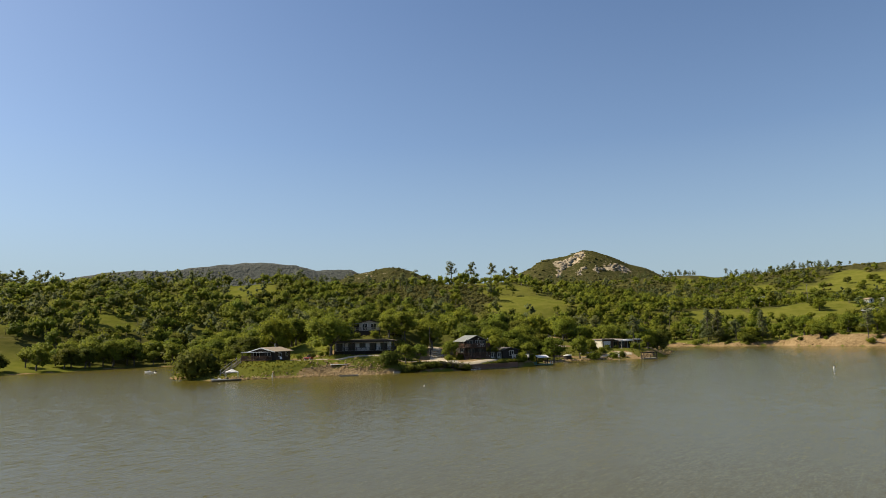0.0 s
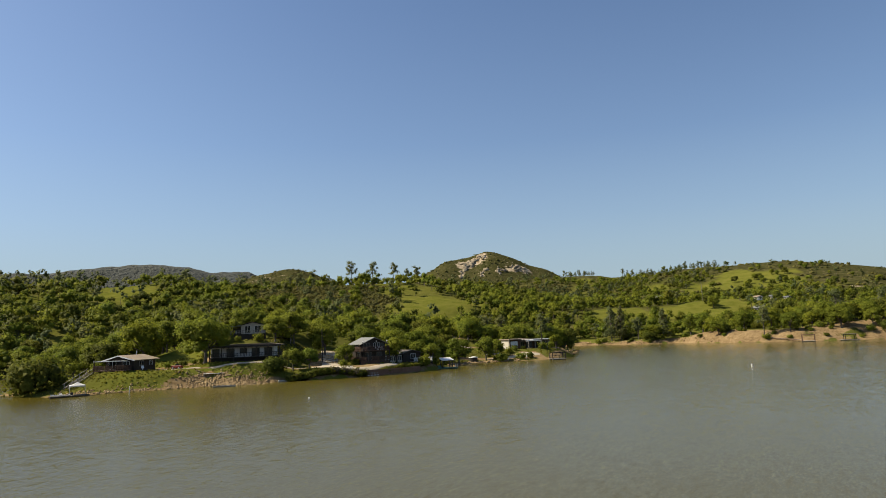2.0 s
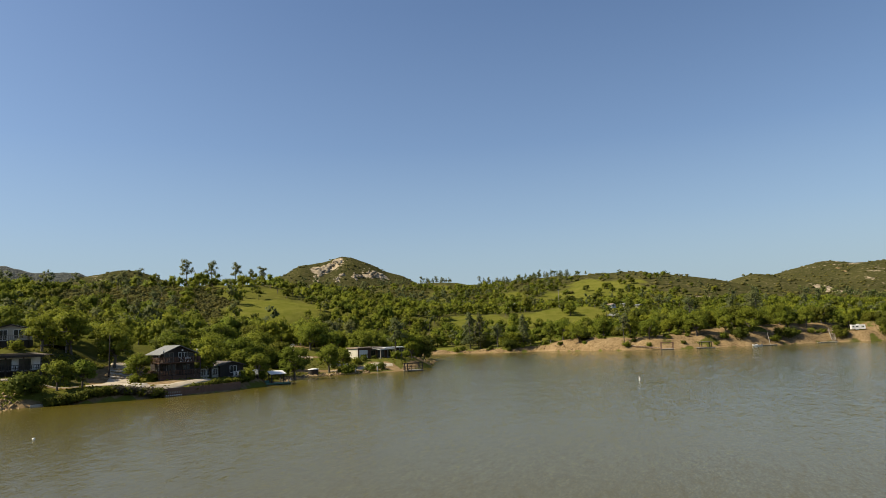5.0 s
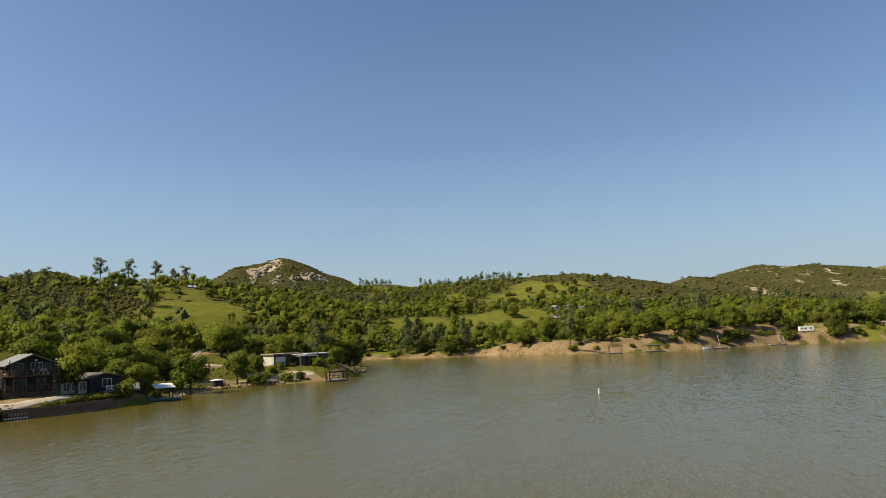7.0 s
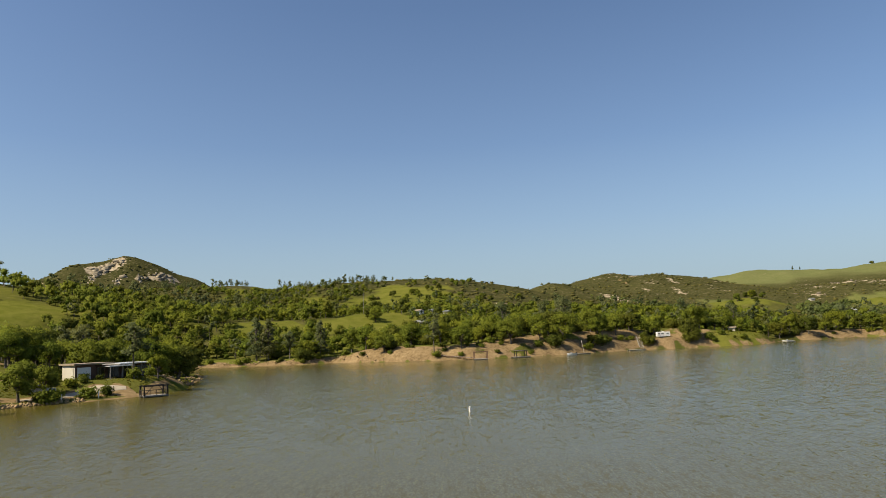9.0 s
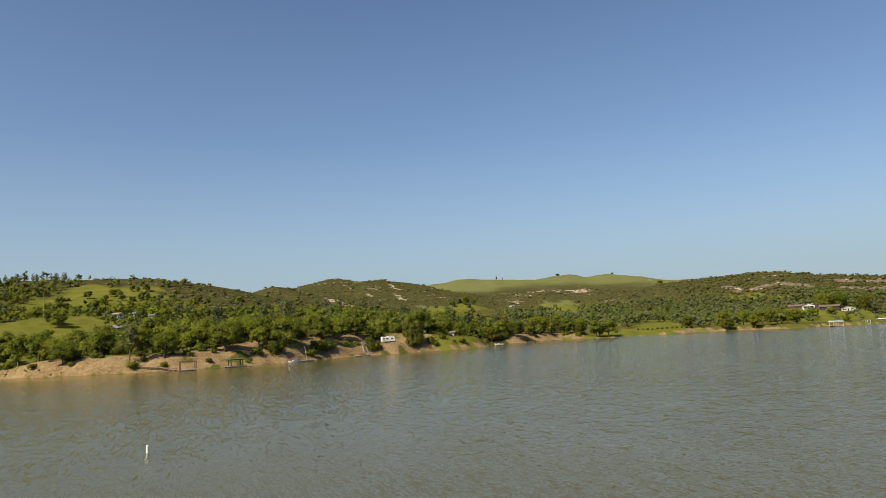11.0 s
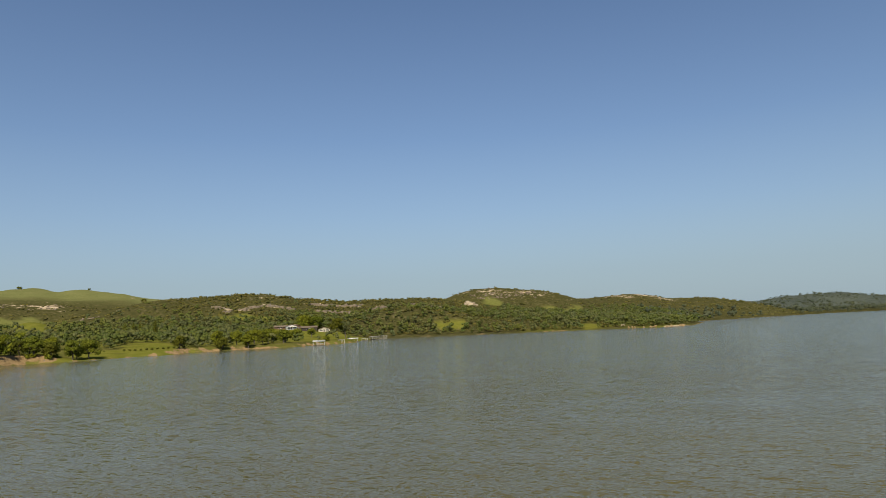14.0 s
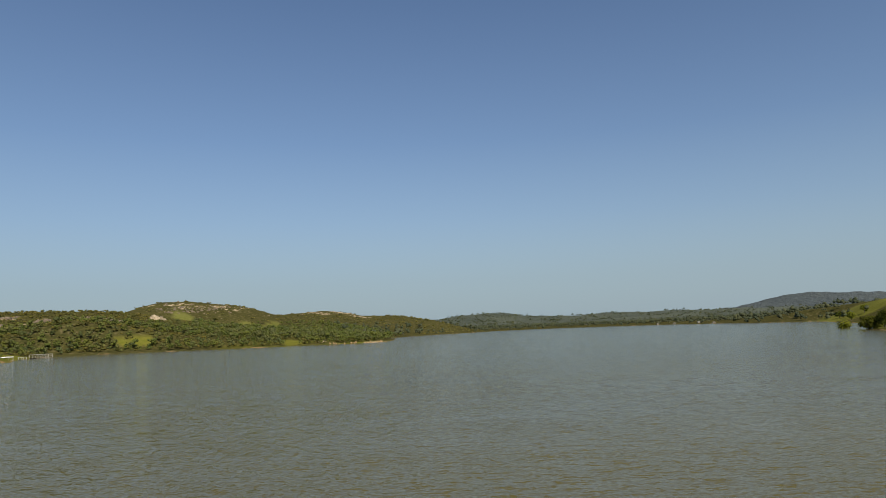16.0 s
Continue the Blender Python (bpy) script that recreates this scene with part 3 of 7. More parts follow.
def build_ground():
    cx, cy = 40.0, 110.0
    bearings = np.radians(np.concatenate([np.arange(-48, 165, 0.36), np.arange(165, 312, 1.8)]))
    rings = np.concatenate([[3.0], np.exp(np.linspace(np.log(72), np.log(1290), 190)), np.arange(1300, 1500, 10.0), np.exp(np.linspace(np.log(1510), np.log(4650), 44))])
    b, r = np.meshgrid(bearings, rings)
    x, y = cx + r * np.sin(b), cy + r * np.cos(b)
    s = inland(x, y)
    z = ground(x, y)
    n, m = len(rings), len(bearings)
    i, j = np.meshgrid(np.arange(n - 1), np.arange(m), indexing="ij")
    k = (j + 1) % m
    faces = np.stack([i * m + j, (i + 1) * m + j, (i + 1) * m + k, i * m + k], -1).reshape(-1, 4)
    me = mesh_from("ground", np.stack([x, y, z], -1).reshape(-1, 3), faces[:, ::-1], GROUND, True)
    far = np.hypot(x - cx, y - cy)
    open_ = meadow_at(x, y)
    grass = np.maximum(open_, np.clip(0.62 + 0.5 * grain(x, y, 25, 24), 0, 1) * (1 - smooth(far, 560, 760)))
    grass = grass * (1 - scrub_at(x, y)[0] * (1 - open_))
    # The fourth value grows with distance and blends in the haze-greyed grass.
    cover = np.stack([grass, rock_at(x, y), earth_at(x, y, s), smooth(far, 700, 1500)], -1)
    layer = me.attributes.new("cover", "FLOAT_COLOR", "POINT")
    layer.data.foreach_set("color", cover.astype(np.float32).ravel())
    return tagged(new("ground", me), "rolling green lakeside hills with oak woods and chaparral", "ground", kind="structure")


def build_water():
    ring = [(40 + 4640 * math.sin(a), 110 + 4640 * math.cos(a), 0) for a in np.linspace(0, 2 * math.pi, 97)[:-1]]
    me = bpy.data.meshes.new("water")
    me.from_pydata([(40, 110, 0)] + ring, [], [(0, 1 + (i + 1) % 96, 1 + i) for i in range(96)])
    me.materials.append(WATER)
    return tagged(new("water", me), "rippled olive-brown lake under a blue sky", "lake", kind="structure")



RANGE_GRID = []


def distant_range(name, label, mat, reach, line):
    """A range on the skyline, beyond the land that is walked round."""
    pts = []
    for a, b in zip(line, line[1:]):
        pts += [tuple(a[i] + (b[i] - a[i]) * k / 24 for i in range(3)) for k in range(24)]
    x, y, z = np.array(pts).T
    steps = np.linspace(-1, 1, 41)
    away = np.array([line[-1][0] - line[0][0], line[-1][1] - line[0][1]])
    away = np.array([-away[1], away[0]]) / np.linalg.norm(away)
    gx, gy = x[None] + away[0] * reach * steps[:, None], y[None] + away[1] * reach * steps[:, None]
    spur = 1 + 0.25 * grain(gx, gy, 260, 51) * np.abs(steps)[:, None] + 0.12 * grain(gx, gy, 90, 52) * np.abs(steps)[:, None]
    gz = z[None] * np.exp(-2.2 * np.abs(steps)[:, None] ** 1.3) * spur + 3.5 * grain(gx, gy, 60, 53) + 2 * grain(gx, gy, 25, 54) - 4
    n, m = gx.shape
    i, j = np.meshgrid(np.arange(n - 1), np.arange(m - 1), indexing="ij")
    faces = np.stack([i * m + j, i * m + j + 1, (i + 1) * m + j + 1, (i + 1) * m + j], -1).reshape(-1, 4)
    me = mesh_from(name, np.stack([gx, gy, gz], -1).reshape(-1, 3), faces, mat, True)
    RANGE_GRID.append(np.stack([gx, gy, gz], -1))
    return tagged(new(name, me), label, "mountain range", kind="structure")


build_ground()
build_water()
distant_range("backdrop", "grey-green rocky mountain range far behind the hills", RANGE_GREY, 620, [(-1700, 2250, 200), (-1420, 2410, 262), (-1339, 2458, 275), (-1213, 2523, 273), (-1053, 2594, 301), (-882, 2657, 309), (-765, 2693, 300), (-689, 2713, 277), (-555, 2744, 280), (-440, 2757, 235), (-300, 2780, 150)])
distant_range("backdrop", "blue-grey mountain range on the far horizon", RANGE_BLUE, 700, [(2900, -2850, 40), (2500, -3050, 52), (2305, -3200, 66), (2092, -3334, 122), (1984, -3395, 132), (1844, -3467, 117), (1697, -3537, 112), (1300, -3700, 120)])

distant_range("backdrop", "hazy grey-green wooded hills beyond the end of the lake", RANGE_HAZE, 800, [(2650, -900, 40), (2500, -1100, 44), (2363, -1310, 47), (2295, -1414, 67), (2203, -1540, 67), (2133, -1626, 54), (2047, -1723, 43), (1925, -1845, 51), (1738, -2007, 50), (1580, -2121, 47), (1300, -2300, 40), (1000, -2400, 30)])

# ---------------------------------------------------------------- trees
def leaf_cloud(rng, lobes, count, size, flat=0.8, under=-0.35):
    """Leaf sprays on the skins of a few lobes (x, y, z, radius): their corners, three to a spray, and the crown's outward way at each."""
    lobes = np.asarray(lobes, float)
    share = lobes[:, 3] ** 2
    pick = rng.choice(len(lobes), count, p=share / share.sum())
    way = rng.normal(size=(count, 3))
    way[:, 2] = np.where(way[:, 2] < under, -way[:, 2], way[:, 2])
    way /= np.linalg.norm(way, axis=1)[:, None]
    depth = 1.16 - 0.55 * rng.random(count) ** 1.3
    at = lobes[pick, :3] + way * (lobes[pick, 3] * depth)[:, None] * (1, 1, flat)
    normal = way + 0.5 * rng.normal(size=(count, 3))
    normal /= np.linalg.norm(normal, axis=1)[:, None]
    side = np.cross(normal, rng.normal(size=(count, 3)))
    side /= np.linalg.norm(side, axis=1)[:, None]
    up = np.cross(normal, side)
    long_, wide = size * (0.7 + 0.8 * rng.random(count)), size * (0.5 + 0.6 * rng.random(count))
    a, b = side * (long_ / 2)[:, None], up * (wide / 2)[:, None]
    skew = a * (0.6 * rng.random(count) - 0.3)[:, None]
    middle = lobes[:, :3].mean(0)
    out = at - middle
    out = 0.45 * way + 0.4 * out / np.linalg.norm(out, axis=1)[:, None] + 0.28 * rng.normal(size=(count, 3)) + (0, 0, 0.3)
    out /= np.linalg.norm(out, axis=1)[:, None]
    return np.stack([at - a - b * 0.6, at + a - b * 0.6 + skew, at + skew + b * 1.3], 1), out


_g = (1 + 5**0.5) / 2
BALL_FINE = (np.array([(-1, _g, 0), (1, _g, 0), (-1, -_g, 0), (1, -_g, 0), (0, -1, _g), (0, 1, _g), (0, -1, -_g), (0, 1, -_g), (_g, 0, -1), (_g, 0, 1), (-_g, 0, -1), (-_g, 0, 1)]) / math.hypot(1, _g), np.array([(0, 11, 5), (0, 5, 1), (0, 1, 7), (0, 7, 10), (0, 10, 11), (1, 5, 9), (5, 11, 4), (11, 10, 2), (10, 7, 6), (7, 1, 8), (3, 9, 4), (3, 4, 2), (3, 2, 6), (3, 6, 8), (3, 8, 9), (4, 9, 5), (2, 4, 11), (6, 2, 10), (8, 6, 7), (9, 8, 1)]))
BALL_COARSE = (np.array([(1, 0, 0), (-1, 0, 0), (0, 1, 0), (0, -1, 0), (0, 0, 1), (0, 0, -1)], float), np.array([(0, 2, 4), (2, 1, 4), (1, 3, 4), (3, 0, 4), (2, 0, 5), (1, 2, 5), (3, 1, 5), (0, 3, 5)]))


def clumps(rng, lobes, ball, shrink=0.7, flat=0.85):
    """The dense inner foliage of each lobe, as uneven lumps: vertices, triangles and outward ways."""
    points, tris = ball
    verts, faces, ways = [], [], []
    for n, (x, y, z, r) in enumerate(lobes):
        turn = np.array(Euler(rng.random(3) * 6.28).to_matrix())
        p = points @ turn.T
        verts.append(np.array((x, y, z)) + p * (r * shrink * (0.78 + 0.36 * rng.random((len(p), 1)))) * (1, 1, flat))
        faces.append(tris + n * len(points))
        ways.append(p + (0, 0, 0.35))
    return np.concatenate(verts), np.concatenate(faces), np.concatenate(ways)


def crown_parts(rng, lobes, leaves, size, ball, under=-0.35, shrink=0.7, flat=0.85):
    """A crown of leaf sprays round dense clumps: vertices, triangles, outward ways."""
    corners, out = leaf_cloud(rng, lobes, leaves, size, flat, under)
    v, f, w = corners.reshape(-1, 3), np.arange(leaves * 3).reshape(-1, 3), np.repeat(out, 3, axis=0)
    if ball is None:
        return v, f, w
    v2, f2, w2 = clumps(rng, lobes, ball, shrink, flat)
    return np.concatenate([v, v2]), np.concatenate([f, f2 + len(v)]), np.concatenate([w, w2])


def oak_lobes(rng, wide, tall, count):
    """Lobes of a spreading crown over a stem: wide and tall in metres."""
    out = []
    for i in range(count):
        a, r = rng.random() * 6.283, wide / 2 * (0.15 + 0.5 * math.sqrt(rng.random()))
        z = tall * (0.28 + 0.56 * rng.random()) - 0.14 * tall * (2 * r / wide)
        out.append((r * math.cos(a), r * math.sin(a), z, wide * (0.10 + 0.09 * rng.random()) * (1 if count > 12 else 1.3)))
    out.append((0, 0, tall * 0.70, wide * 0.21))
    return out


def pine_lobes(rng, wide, tall, count):
    out = []
    for i in range(count):
        k = (i + 0.5) / count
        a, r = rng.random() * 6.283, wide / 2 * (0.15 + 0.8 * rng.random()) * (1 - 0.8 * abs(k - 0.5) ** 1.3)
        out.append((r * math.cos(a), r * math.sin(a), tall * (0.44 + 0.50 * k), wide * (0.11 + 0.12 * rng.random())))
    return out


def cone_lobes(rng, wide, tall, count):
    """A narrow pointed conifer."""
    out = []
    for i in range(count):
        k = (i + 0.5) / count
        a, r = i * 2.4, wide * 0.2 * (1 - k)
        out.append((r * math.cos(a), r * math.sin(a), tall * (0.10 + 0.84 * k), wide * (0.34 * (1 - k) + 0.05)))
    return out


def dense_pine_lobes(rng, wide, tall, count):
    """A tall full conifer with an uneven outline down to a short bare stem."""
    out = []
    for i in range(count):
        k = (i + 0.5) / count
        a, r = i * 2.4 + rng.random(), wide / 2 * (0.75 * (1 - k) ** 0.7 + 0.12) * (0.35 + 0.6 * rng.random())
        out.append((r * math.cos(a), r * math.sin(a), tall * (0.14 + 0.82 * k), wide * (0.13 * (1 - 0.55 * k) + 0.05 * rng.random()) * (1 if count > 12 else 1.6)))
    return out


def bush_lobes(rng, wide, tall, count):
    out = []
    for i in range(count):
        a, r = rng.random() * 6.283, wide / 2 * 0.62 * math.sqrt(rng.random())
        out.append((r * math.cos(a), r * math.sin(a), tall * (0.16 + 0.48 * rng.random()), wide * (0.20 + 0.11 * rng.random())))
    return out


def tube(verts, faces, points, radii, sides=6):
    """Appends a tapered tube along points to lists of vertices and quads."""
    base = len(verts)
    for n, (p, r) in enumerate(zip(points, radii)):
        p = Vector(p)
        ahead = (Vector(points[min(n + 1, len(points) - 1)]) - Vector(points[max(n - 1, 0)])).normalized()
        u = ahead.orthogonal().normalized()
        v = ahead.cross(u)
        for k in range(sides):
            a = 6.2832 * k / sides
            verts.append(p + (u * math.cos(a) + v * math.sin(a)) * r)
    for n in range(len(points) - 1):
        for k in range(sides):
            l = (k + 1) % sides
            faces.append((base + n * sides + k, base + n * sides + l, base + (n + 1) * sides + l, base + (n + 1) * sides + k))


def trunk_mesh(rng, lobes, thick, lean=0.5, fork=0.32):
    verts, faces = [], []
    top = max(l[2] for l in lobes)
    knee = (lean * (rng.random() - 0.5), lean * (rng.random() - 0.5), top * fork)
    tube(verts, faces, [(0, 0, -0.5), (0, 0, 0.15), (knee[0] * 0.6, knee[1] * 0.6, knee[2] * 0.55), knee], [thick * 1.4, thick * 1.05, thick * 0.85, thick * 0.75], 6)
    for l in lobes[::2]:
        mid = [knee[i] + (l[i] - knee[i]) * 0.5 + 0.3 * (rng.random() - 0.5) for i in range(3)]
        mid[2] += 0.06 * top
        tube(verts, faces, [knee, mid, l[:3]], [thick * 0.55, thick * 0.34, thick * 0.10], 4)
    me = mesh_from("trunk", verts, faces, BARK, True)
    return me


def crown_mesh(name, verts, faces, ways, mats):
    """Triangles whose shading follows the crown's round shape."""
    me = mesh_from(name, verts, faces, mats)
    soft = me.attributes.new("custom_normal", "FLOAT_VECTOR", "POINT")
    soft.data.foreach_set("vector", ways.astype(np.float32).ravel())
    return me


def tree(name, kind, seed, wide, tall, leaves, size, mat, label, category="tree"):
    """A tree or bush at the origin: an empty with its trunk and its crown."""
    rng = np.random.default_rng(seed)
    make = {"oak": oak_lobes, "pine": pine_lobes, "bush": bush_lobes, "cone": cone_lobes, "dense_pine": dense_pine_lobes}[kind]
    lobes = make(rng, wide, tall, {"oak": 25, "pine": 18, "bush": 13, "cone": 16, "dense_pine": 30}[kind])
    root = tagged(new(name), label, category)
    if kind != "bush":
        thick = tall * (0.034 if kind == "oak" else 0.018)
        t = new("trunk", trunk_mesh(rng, lobes, thick, 0.6, 0.3 if kind == "oak" else 0.8))
    else:
        t = new("trunk", trunk_mesh(rng, lobes[:7], tall * 0.03, 0.2, 0.12))
    t.parent = root
    ball = BALL_COARSE if kind == "bush" and wide < 4 else BALL_FINE
    c = new("crown", crown_mesh("crown", *crown_parts(rng, lobes, leaves, size, ball, -2.0 if kind == "bush" else -0.35, 0.45 if kind == "pine" else 0.54), mat))
    c.parent = root
    return root


KINDS = {
    "oak_a": tree("oak_tree", "oak", 1, 10.5, 9.0, 3300, 0.37, LEAF_OAK, "spreading valley oak in fresh green leaf on the shore"),
    "oak_b": tree("oak_tree", "oak", 2, 8.5, 8.5, 2300, 0.37, LEAF_OAK, "round-crowned oak in fresh green leaf on the shore"),
    "oak_c": tree("oak_tree", "oak", 3, 7.0, 7.0, 1700, 0.35, LEAF_OAK, "small open oak in yellow-green leaf on the shore"),
    "oak_d": tree("live_oak", "oak", 4, 9.0, 7.5, 2400, 0.38, LEAF_DARK, "dense dark green live oak on the shore"),
    "pine_a": tree("gray_pine", "pine", 5, 7.0, 13.0, 900, 0.46, LEAF_PINE, "tall thin gray pine with an open crown"),
    "pine_b": tree("gray_pine", "pine", 6, 6.0, 11.0, 800, 0.44, LEAF_PINE, "gray pine with an open crown"),
    "pine_c": tree("pine_tree", "dense_pine", 13, 9.0, 16.0, 2000, 0.5, LEAF_PINE, "tall dense grey-green pine on the inlet shore"),
    "cone": tree("cypress", "cone", 12, 4.6, 12.0, 1100, 0.5, LEAF_DARK, "pointed dark green cypress behind the east lawn"),
    "bush_a": tree("bush", "bush", 7, 6.0, 4.6, 1700, 0.40, LEAF_DARK, "dense dark green bush at the water's edge", "bush"),
    "bush_d": tree("bush", "bush", 14, 2.6, 1.9, 330, 0.30, LEAF_GREY, "grey-brown flowering shrub along the sea wall", "bush"),
    "bush_b": tree("bush", "bush", 8, 2.6, 1.9, 330, 0.34, LEAF_DARK, "low green bush on the bank", "bush"),
    "bush_c": tree("bush", "bush", 9, 3.2, 2.4, 380, 0.38, LEAF_OAK, "low leafy green shrub on the bank", "bush"),
}
USED = set()


def plant(kind, x, y, scale=1.0, turn=0.0, group="", sink=0.05):
    """A tree of a kind with its foot on the ground."""
    z = float(ground(np.array([x]), np.array([y]))[0])
    m = pose(x, y, max(z, -0.8) - sink, 0, 0, turn) @ Matrix.Diagonal((scale, scale, scale, 1))
    ob = KINDS[kind]
    if kind in USED:
        ob = copy_thing(ob, Matrix.Identity(4))
    USED.add(kind)
    ob.matrix_basis = m
    return tagged(ob, group=group)

rng = np.random.default_rng(11)

# Trees that stand out singly: kind, x, y, size.
POINT_TREES = [
    ("bush_a", -73, 167, 1.95), ("oak_d", -67, 186, 1.05), ("oak_c", -69, 176, 0.62), ("oak_a", -63, 201, 1.35), ("oak_b", -70, 206, 1.2), ("oak_a", -43, 185, 1.4), ("bush_a", -26, 178, 1.0), ("oak_c", -22, 181, 0.85),
    ("oak_c", -18.5, 183, 0.8), ("oak_b", -25, 204, 1.1), ("oak_b", -17, 205, 1.1), ("oak_c", -10.5, 191, 0.9), ("oak_c", 2.2, 196.6, 1.12), ("oak_c", 11.5, 199.5, 0.85), ("oak_b", 1, 208, 1.1), ("oak_c", 8, 206, 0.9), ("oak_c", 12, 206, 0.85), ("oak_b", 20, 213, 1.05), ("oak_b", 30, 229, 0.95),
]
POINT_TREES_EAST = [
    ("oak_a", 28, 258, 1.0), ("pine_b", 50, 239, 1.0), ("oak_c", 55, 241, 0.8), ("oak_d", 63, 262, 1.1), ("oak_d", 71, 288, 1.15), ("oak_d", 66, 275, 1.3), ("oak_b", 60, 262, 1.2), ("oak_b", 56, 256, 1.1), ("bush_b", 44, 231, 1.2), ("bush_b", 14, 203, 0.9),
    ("oak_b", -40, 215, 1.2), ("oak_b", -52, 209, 1.2), ("oak_b", -30, 217, 1.1), ("oak_c", -80, 186, 0.8), ("oak_b", -84, 205, 1.1), ("oak_b", -6, 209, 1.1), ("oak_b", 8, 215, 1.1), ("bush_b", -70, 182, 1.1), ("bush_c", -8, 190, 0.8), ("bush_c", -11, 188, 0.7), ("oak_b", -29, 199, 0.9), ("oak_c", -44, 199, 1.0),
]
INLET_TREES = [
    ("pine_c", 113, 360, 1.1), ("pine_c", 117, 357, 1.05), ("pine_b", 124, 352, 1.0), ("pine_c", 135, 347, 0.95), ("oak_b", 129, 351, 0.9), ("oak_c", -158, 225, 1), ("oak_c", -152, 232, 1), ("oak_b", -142, 236, 1.2), ("oak_b", -133, 250, 1.1), ("oak_b", -120, 254, 1.1),
    ("pine_a", -28, 540, 1.4), ("pine_a", -12, 545, 1.3), ("pine_b", 4, 545, 1.4), ("pine_b", 22, 543, 1.25), ("pine_b", -66, 538, 1.1), ("pine_b", -58, 540, 1.2), ("pine_b", -74, 536, 1.0), ("pine_b", 14, 546, 1.0), ("pine_a", -62, 488, 0.85), ("pine_b", -57, 483, 0.9), ("pine_b", -52, 499, 0.8), ("pine_a", -33, 408, 0.95), ("pine_b", -40, 400, 0.85), ("pine_a", -24, 414, 0.8), ("pine_b", -66, 456, 0.9), ("pine_b", -72, 450, 0.8),
]
BLUFF_TREES = [
    ("oak_a", 191, 294, 1.25), ("oak_b", 172, 300, 1.1), ("pine_b", 163, 305, 1.1), ("oak_b", 203, 291, 1.0), ("oak_a", 215, 291, 1.35), ("oak_b", 235, 292, 1.1), ("oak_b", 262, 305, 1.2), ("oak_b", 247, 293, 1.1), ("oak_d", 253.5, 283, 0.7), ("oak_d", 272, 275, 1.2), ("bush_a", 270.5, 273.2, 1.3), ("bush_a", 254, 281.5, 1.0), ("bush_a", 206, 286, 1.2), ("bush_a", 232, 287, 1.1),
    ("pine_a", 250, 330, 1.3), ("pine_a", 232, 322, 1.2), ("pine_a", 262, 340, 1.3), ("oak_b", 222, 300, 1.1), ("pine_a", 206, 318, 1.2), ("oak_b", 190, 305, 1.1), ("oak_d", 226, 286, 0.7), ("oak_b", 244, 300, 1.0), ("pine_a", 340, 300, 1.3), ("pine_b", 362, 285, 1.2),
]
EAST_TREES = [
    ("oak_d", 345, 281, 1.1), ("oak_b", 352, 278, 1.2), ("oak_b", 330, 284, 1.2), ("oak_b", 318, 282, 1.1), ("oak_d", 396, 266, 1.0), ("oak_b", 404, 256, 1.1), ("pine_b", 412, 262, 1.0), ("oak_d", 398, 254, 0.9), ("oak_b", 408, 246, 0.9),
    ("cone", 662, 305, 1.25), ("cone", 668, 300, 1.3), ("cone", 672, 296, 1.2), ("cone", 684, 287, 1.35), ("oak_a", 722, 162, 2.0), ("oak_a", 728, 152, 1.8), ("oak_b", 712, 164, 1.3), ("oak_d", 700, 131, 1.9), ("oak_d", 706, 124, 1.3), ("oak_c", 640, 150, 1.3), ("oak_c", 596, 158, 1.4),
    # The three bush_a on the far green hill stand in for squat lone trees.
    ("oak_a", 494, 186, 1.1), ("oak_a", 497, 176, 1.2), ("oak_b", 503, 166, 1.2), ("oak_a", 508, 158, 1.1), ("oak_d", 478, 192, 1.1), ("oak_b", 484, 196, 1.2), ("oak_b", 486, 178, 1.1), ("oak_d", 492, 170, 1.0), ("oak_b", 496, 158, 1.1), ("oak_b", 500, 168, 1.2), ("oak_d", 470, 214, 1.1), ("bush_c", 525, 133, 1.6), ("pine_b", 640, 122, 1.3), ("bush_a", 272, -325, 1.1), ("bush_c", 284, -300, 2.4), ("bush_a", 2136, 1062, 2.2), ("bush_a", 2207, 900, 1.4), ("bush_a", 2008, 685, 2.4), ("cone", 2029, 1238, 1.3), ("cone", 2037, 1220, 0.9),
]
SOUTH_TREES = [
    ("oak_d", 258, -274, 1.0), ("oak_d", 251, -258, 1.1), ("bush_a", 252, -264, 1.2), ("oak_d", 244, -260, 1.3), ("oak_d", 236, -246, 1.4), ("bush_a", 258, -286, 0.9), ("oak_d", 240, -275, 1.5), ("oak_b", 420, -585, 1.2), ("oak_b", 452, -680, 1.2), ("oak_d", 500, -720, 1.2),
]
for kind, x, y, size in POINT_TREES + POINT_TREES_EAST + INLET_TREES + BLUFF_TREES + EAST_TREES + SOUTH_TREES:
    plant(kind, x, y, size, rng.random() * 360, "shore trees")
RIDGE_LINE = next(line for reach, line in RIDGES if line[0][:2] == (120, 880))
SINGLE = [(x, y) for _, x, y, _ in POINT_TREES + POINT_TREES_EAST + INLET_TREES + BLUFF_TREES + EAST_TREES + SOUTH_TREES]
# Treeless spots towards the camera, so hillside houses and paths stay in view.
for x, y in ((223, 413), (239, 443), (249, 444), (259, 443), (560, 345), (672, 265)):
    SINGLE += [(x - 0.5 * k, y - 0.85 * k) for k in (0, 7)]
SINGLE += [(696 - 6 * k, 181 - 11 * j) for k in (-1, 0, 1, 2) for j in (0, 1, 2, 3)]
SINGLE += [(23, 262), (22, 258), (22, 254), (24, 250), (28, 249), (24, 246), (22, 249)]
SINGLE += [(36, 246), (33, 243), (30, 240), (37, 251)]
SINGLE += [(452 - 6 * k, 262 - 3.2 * k) for k in (0, 1, 2, 3, 4)]
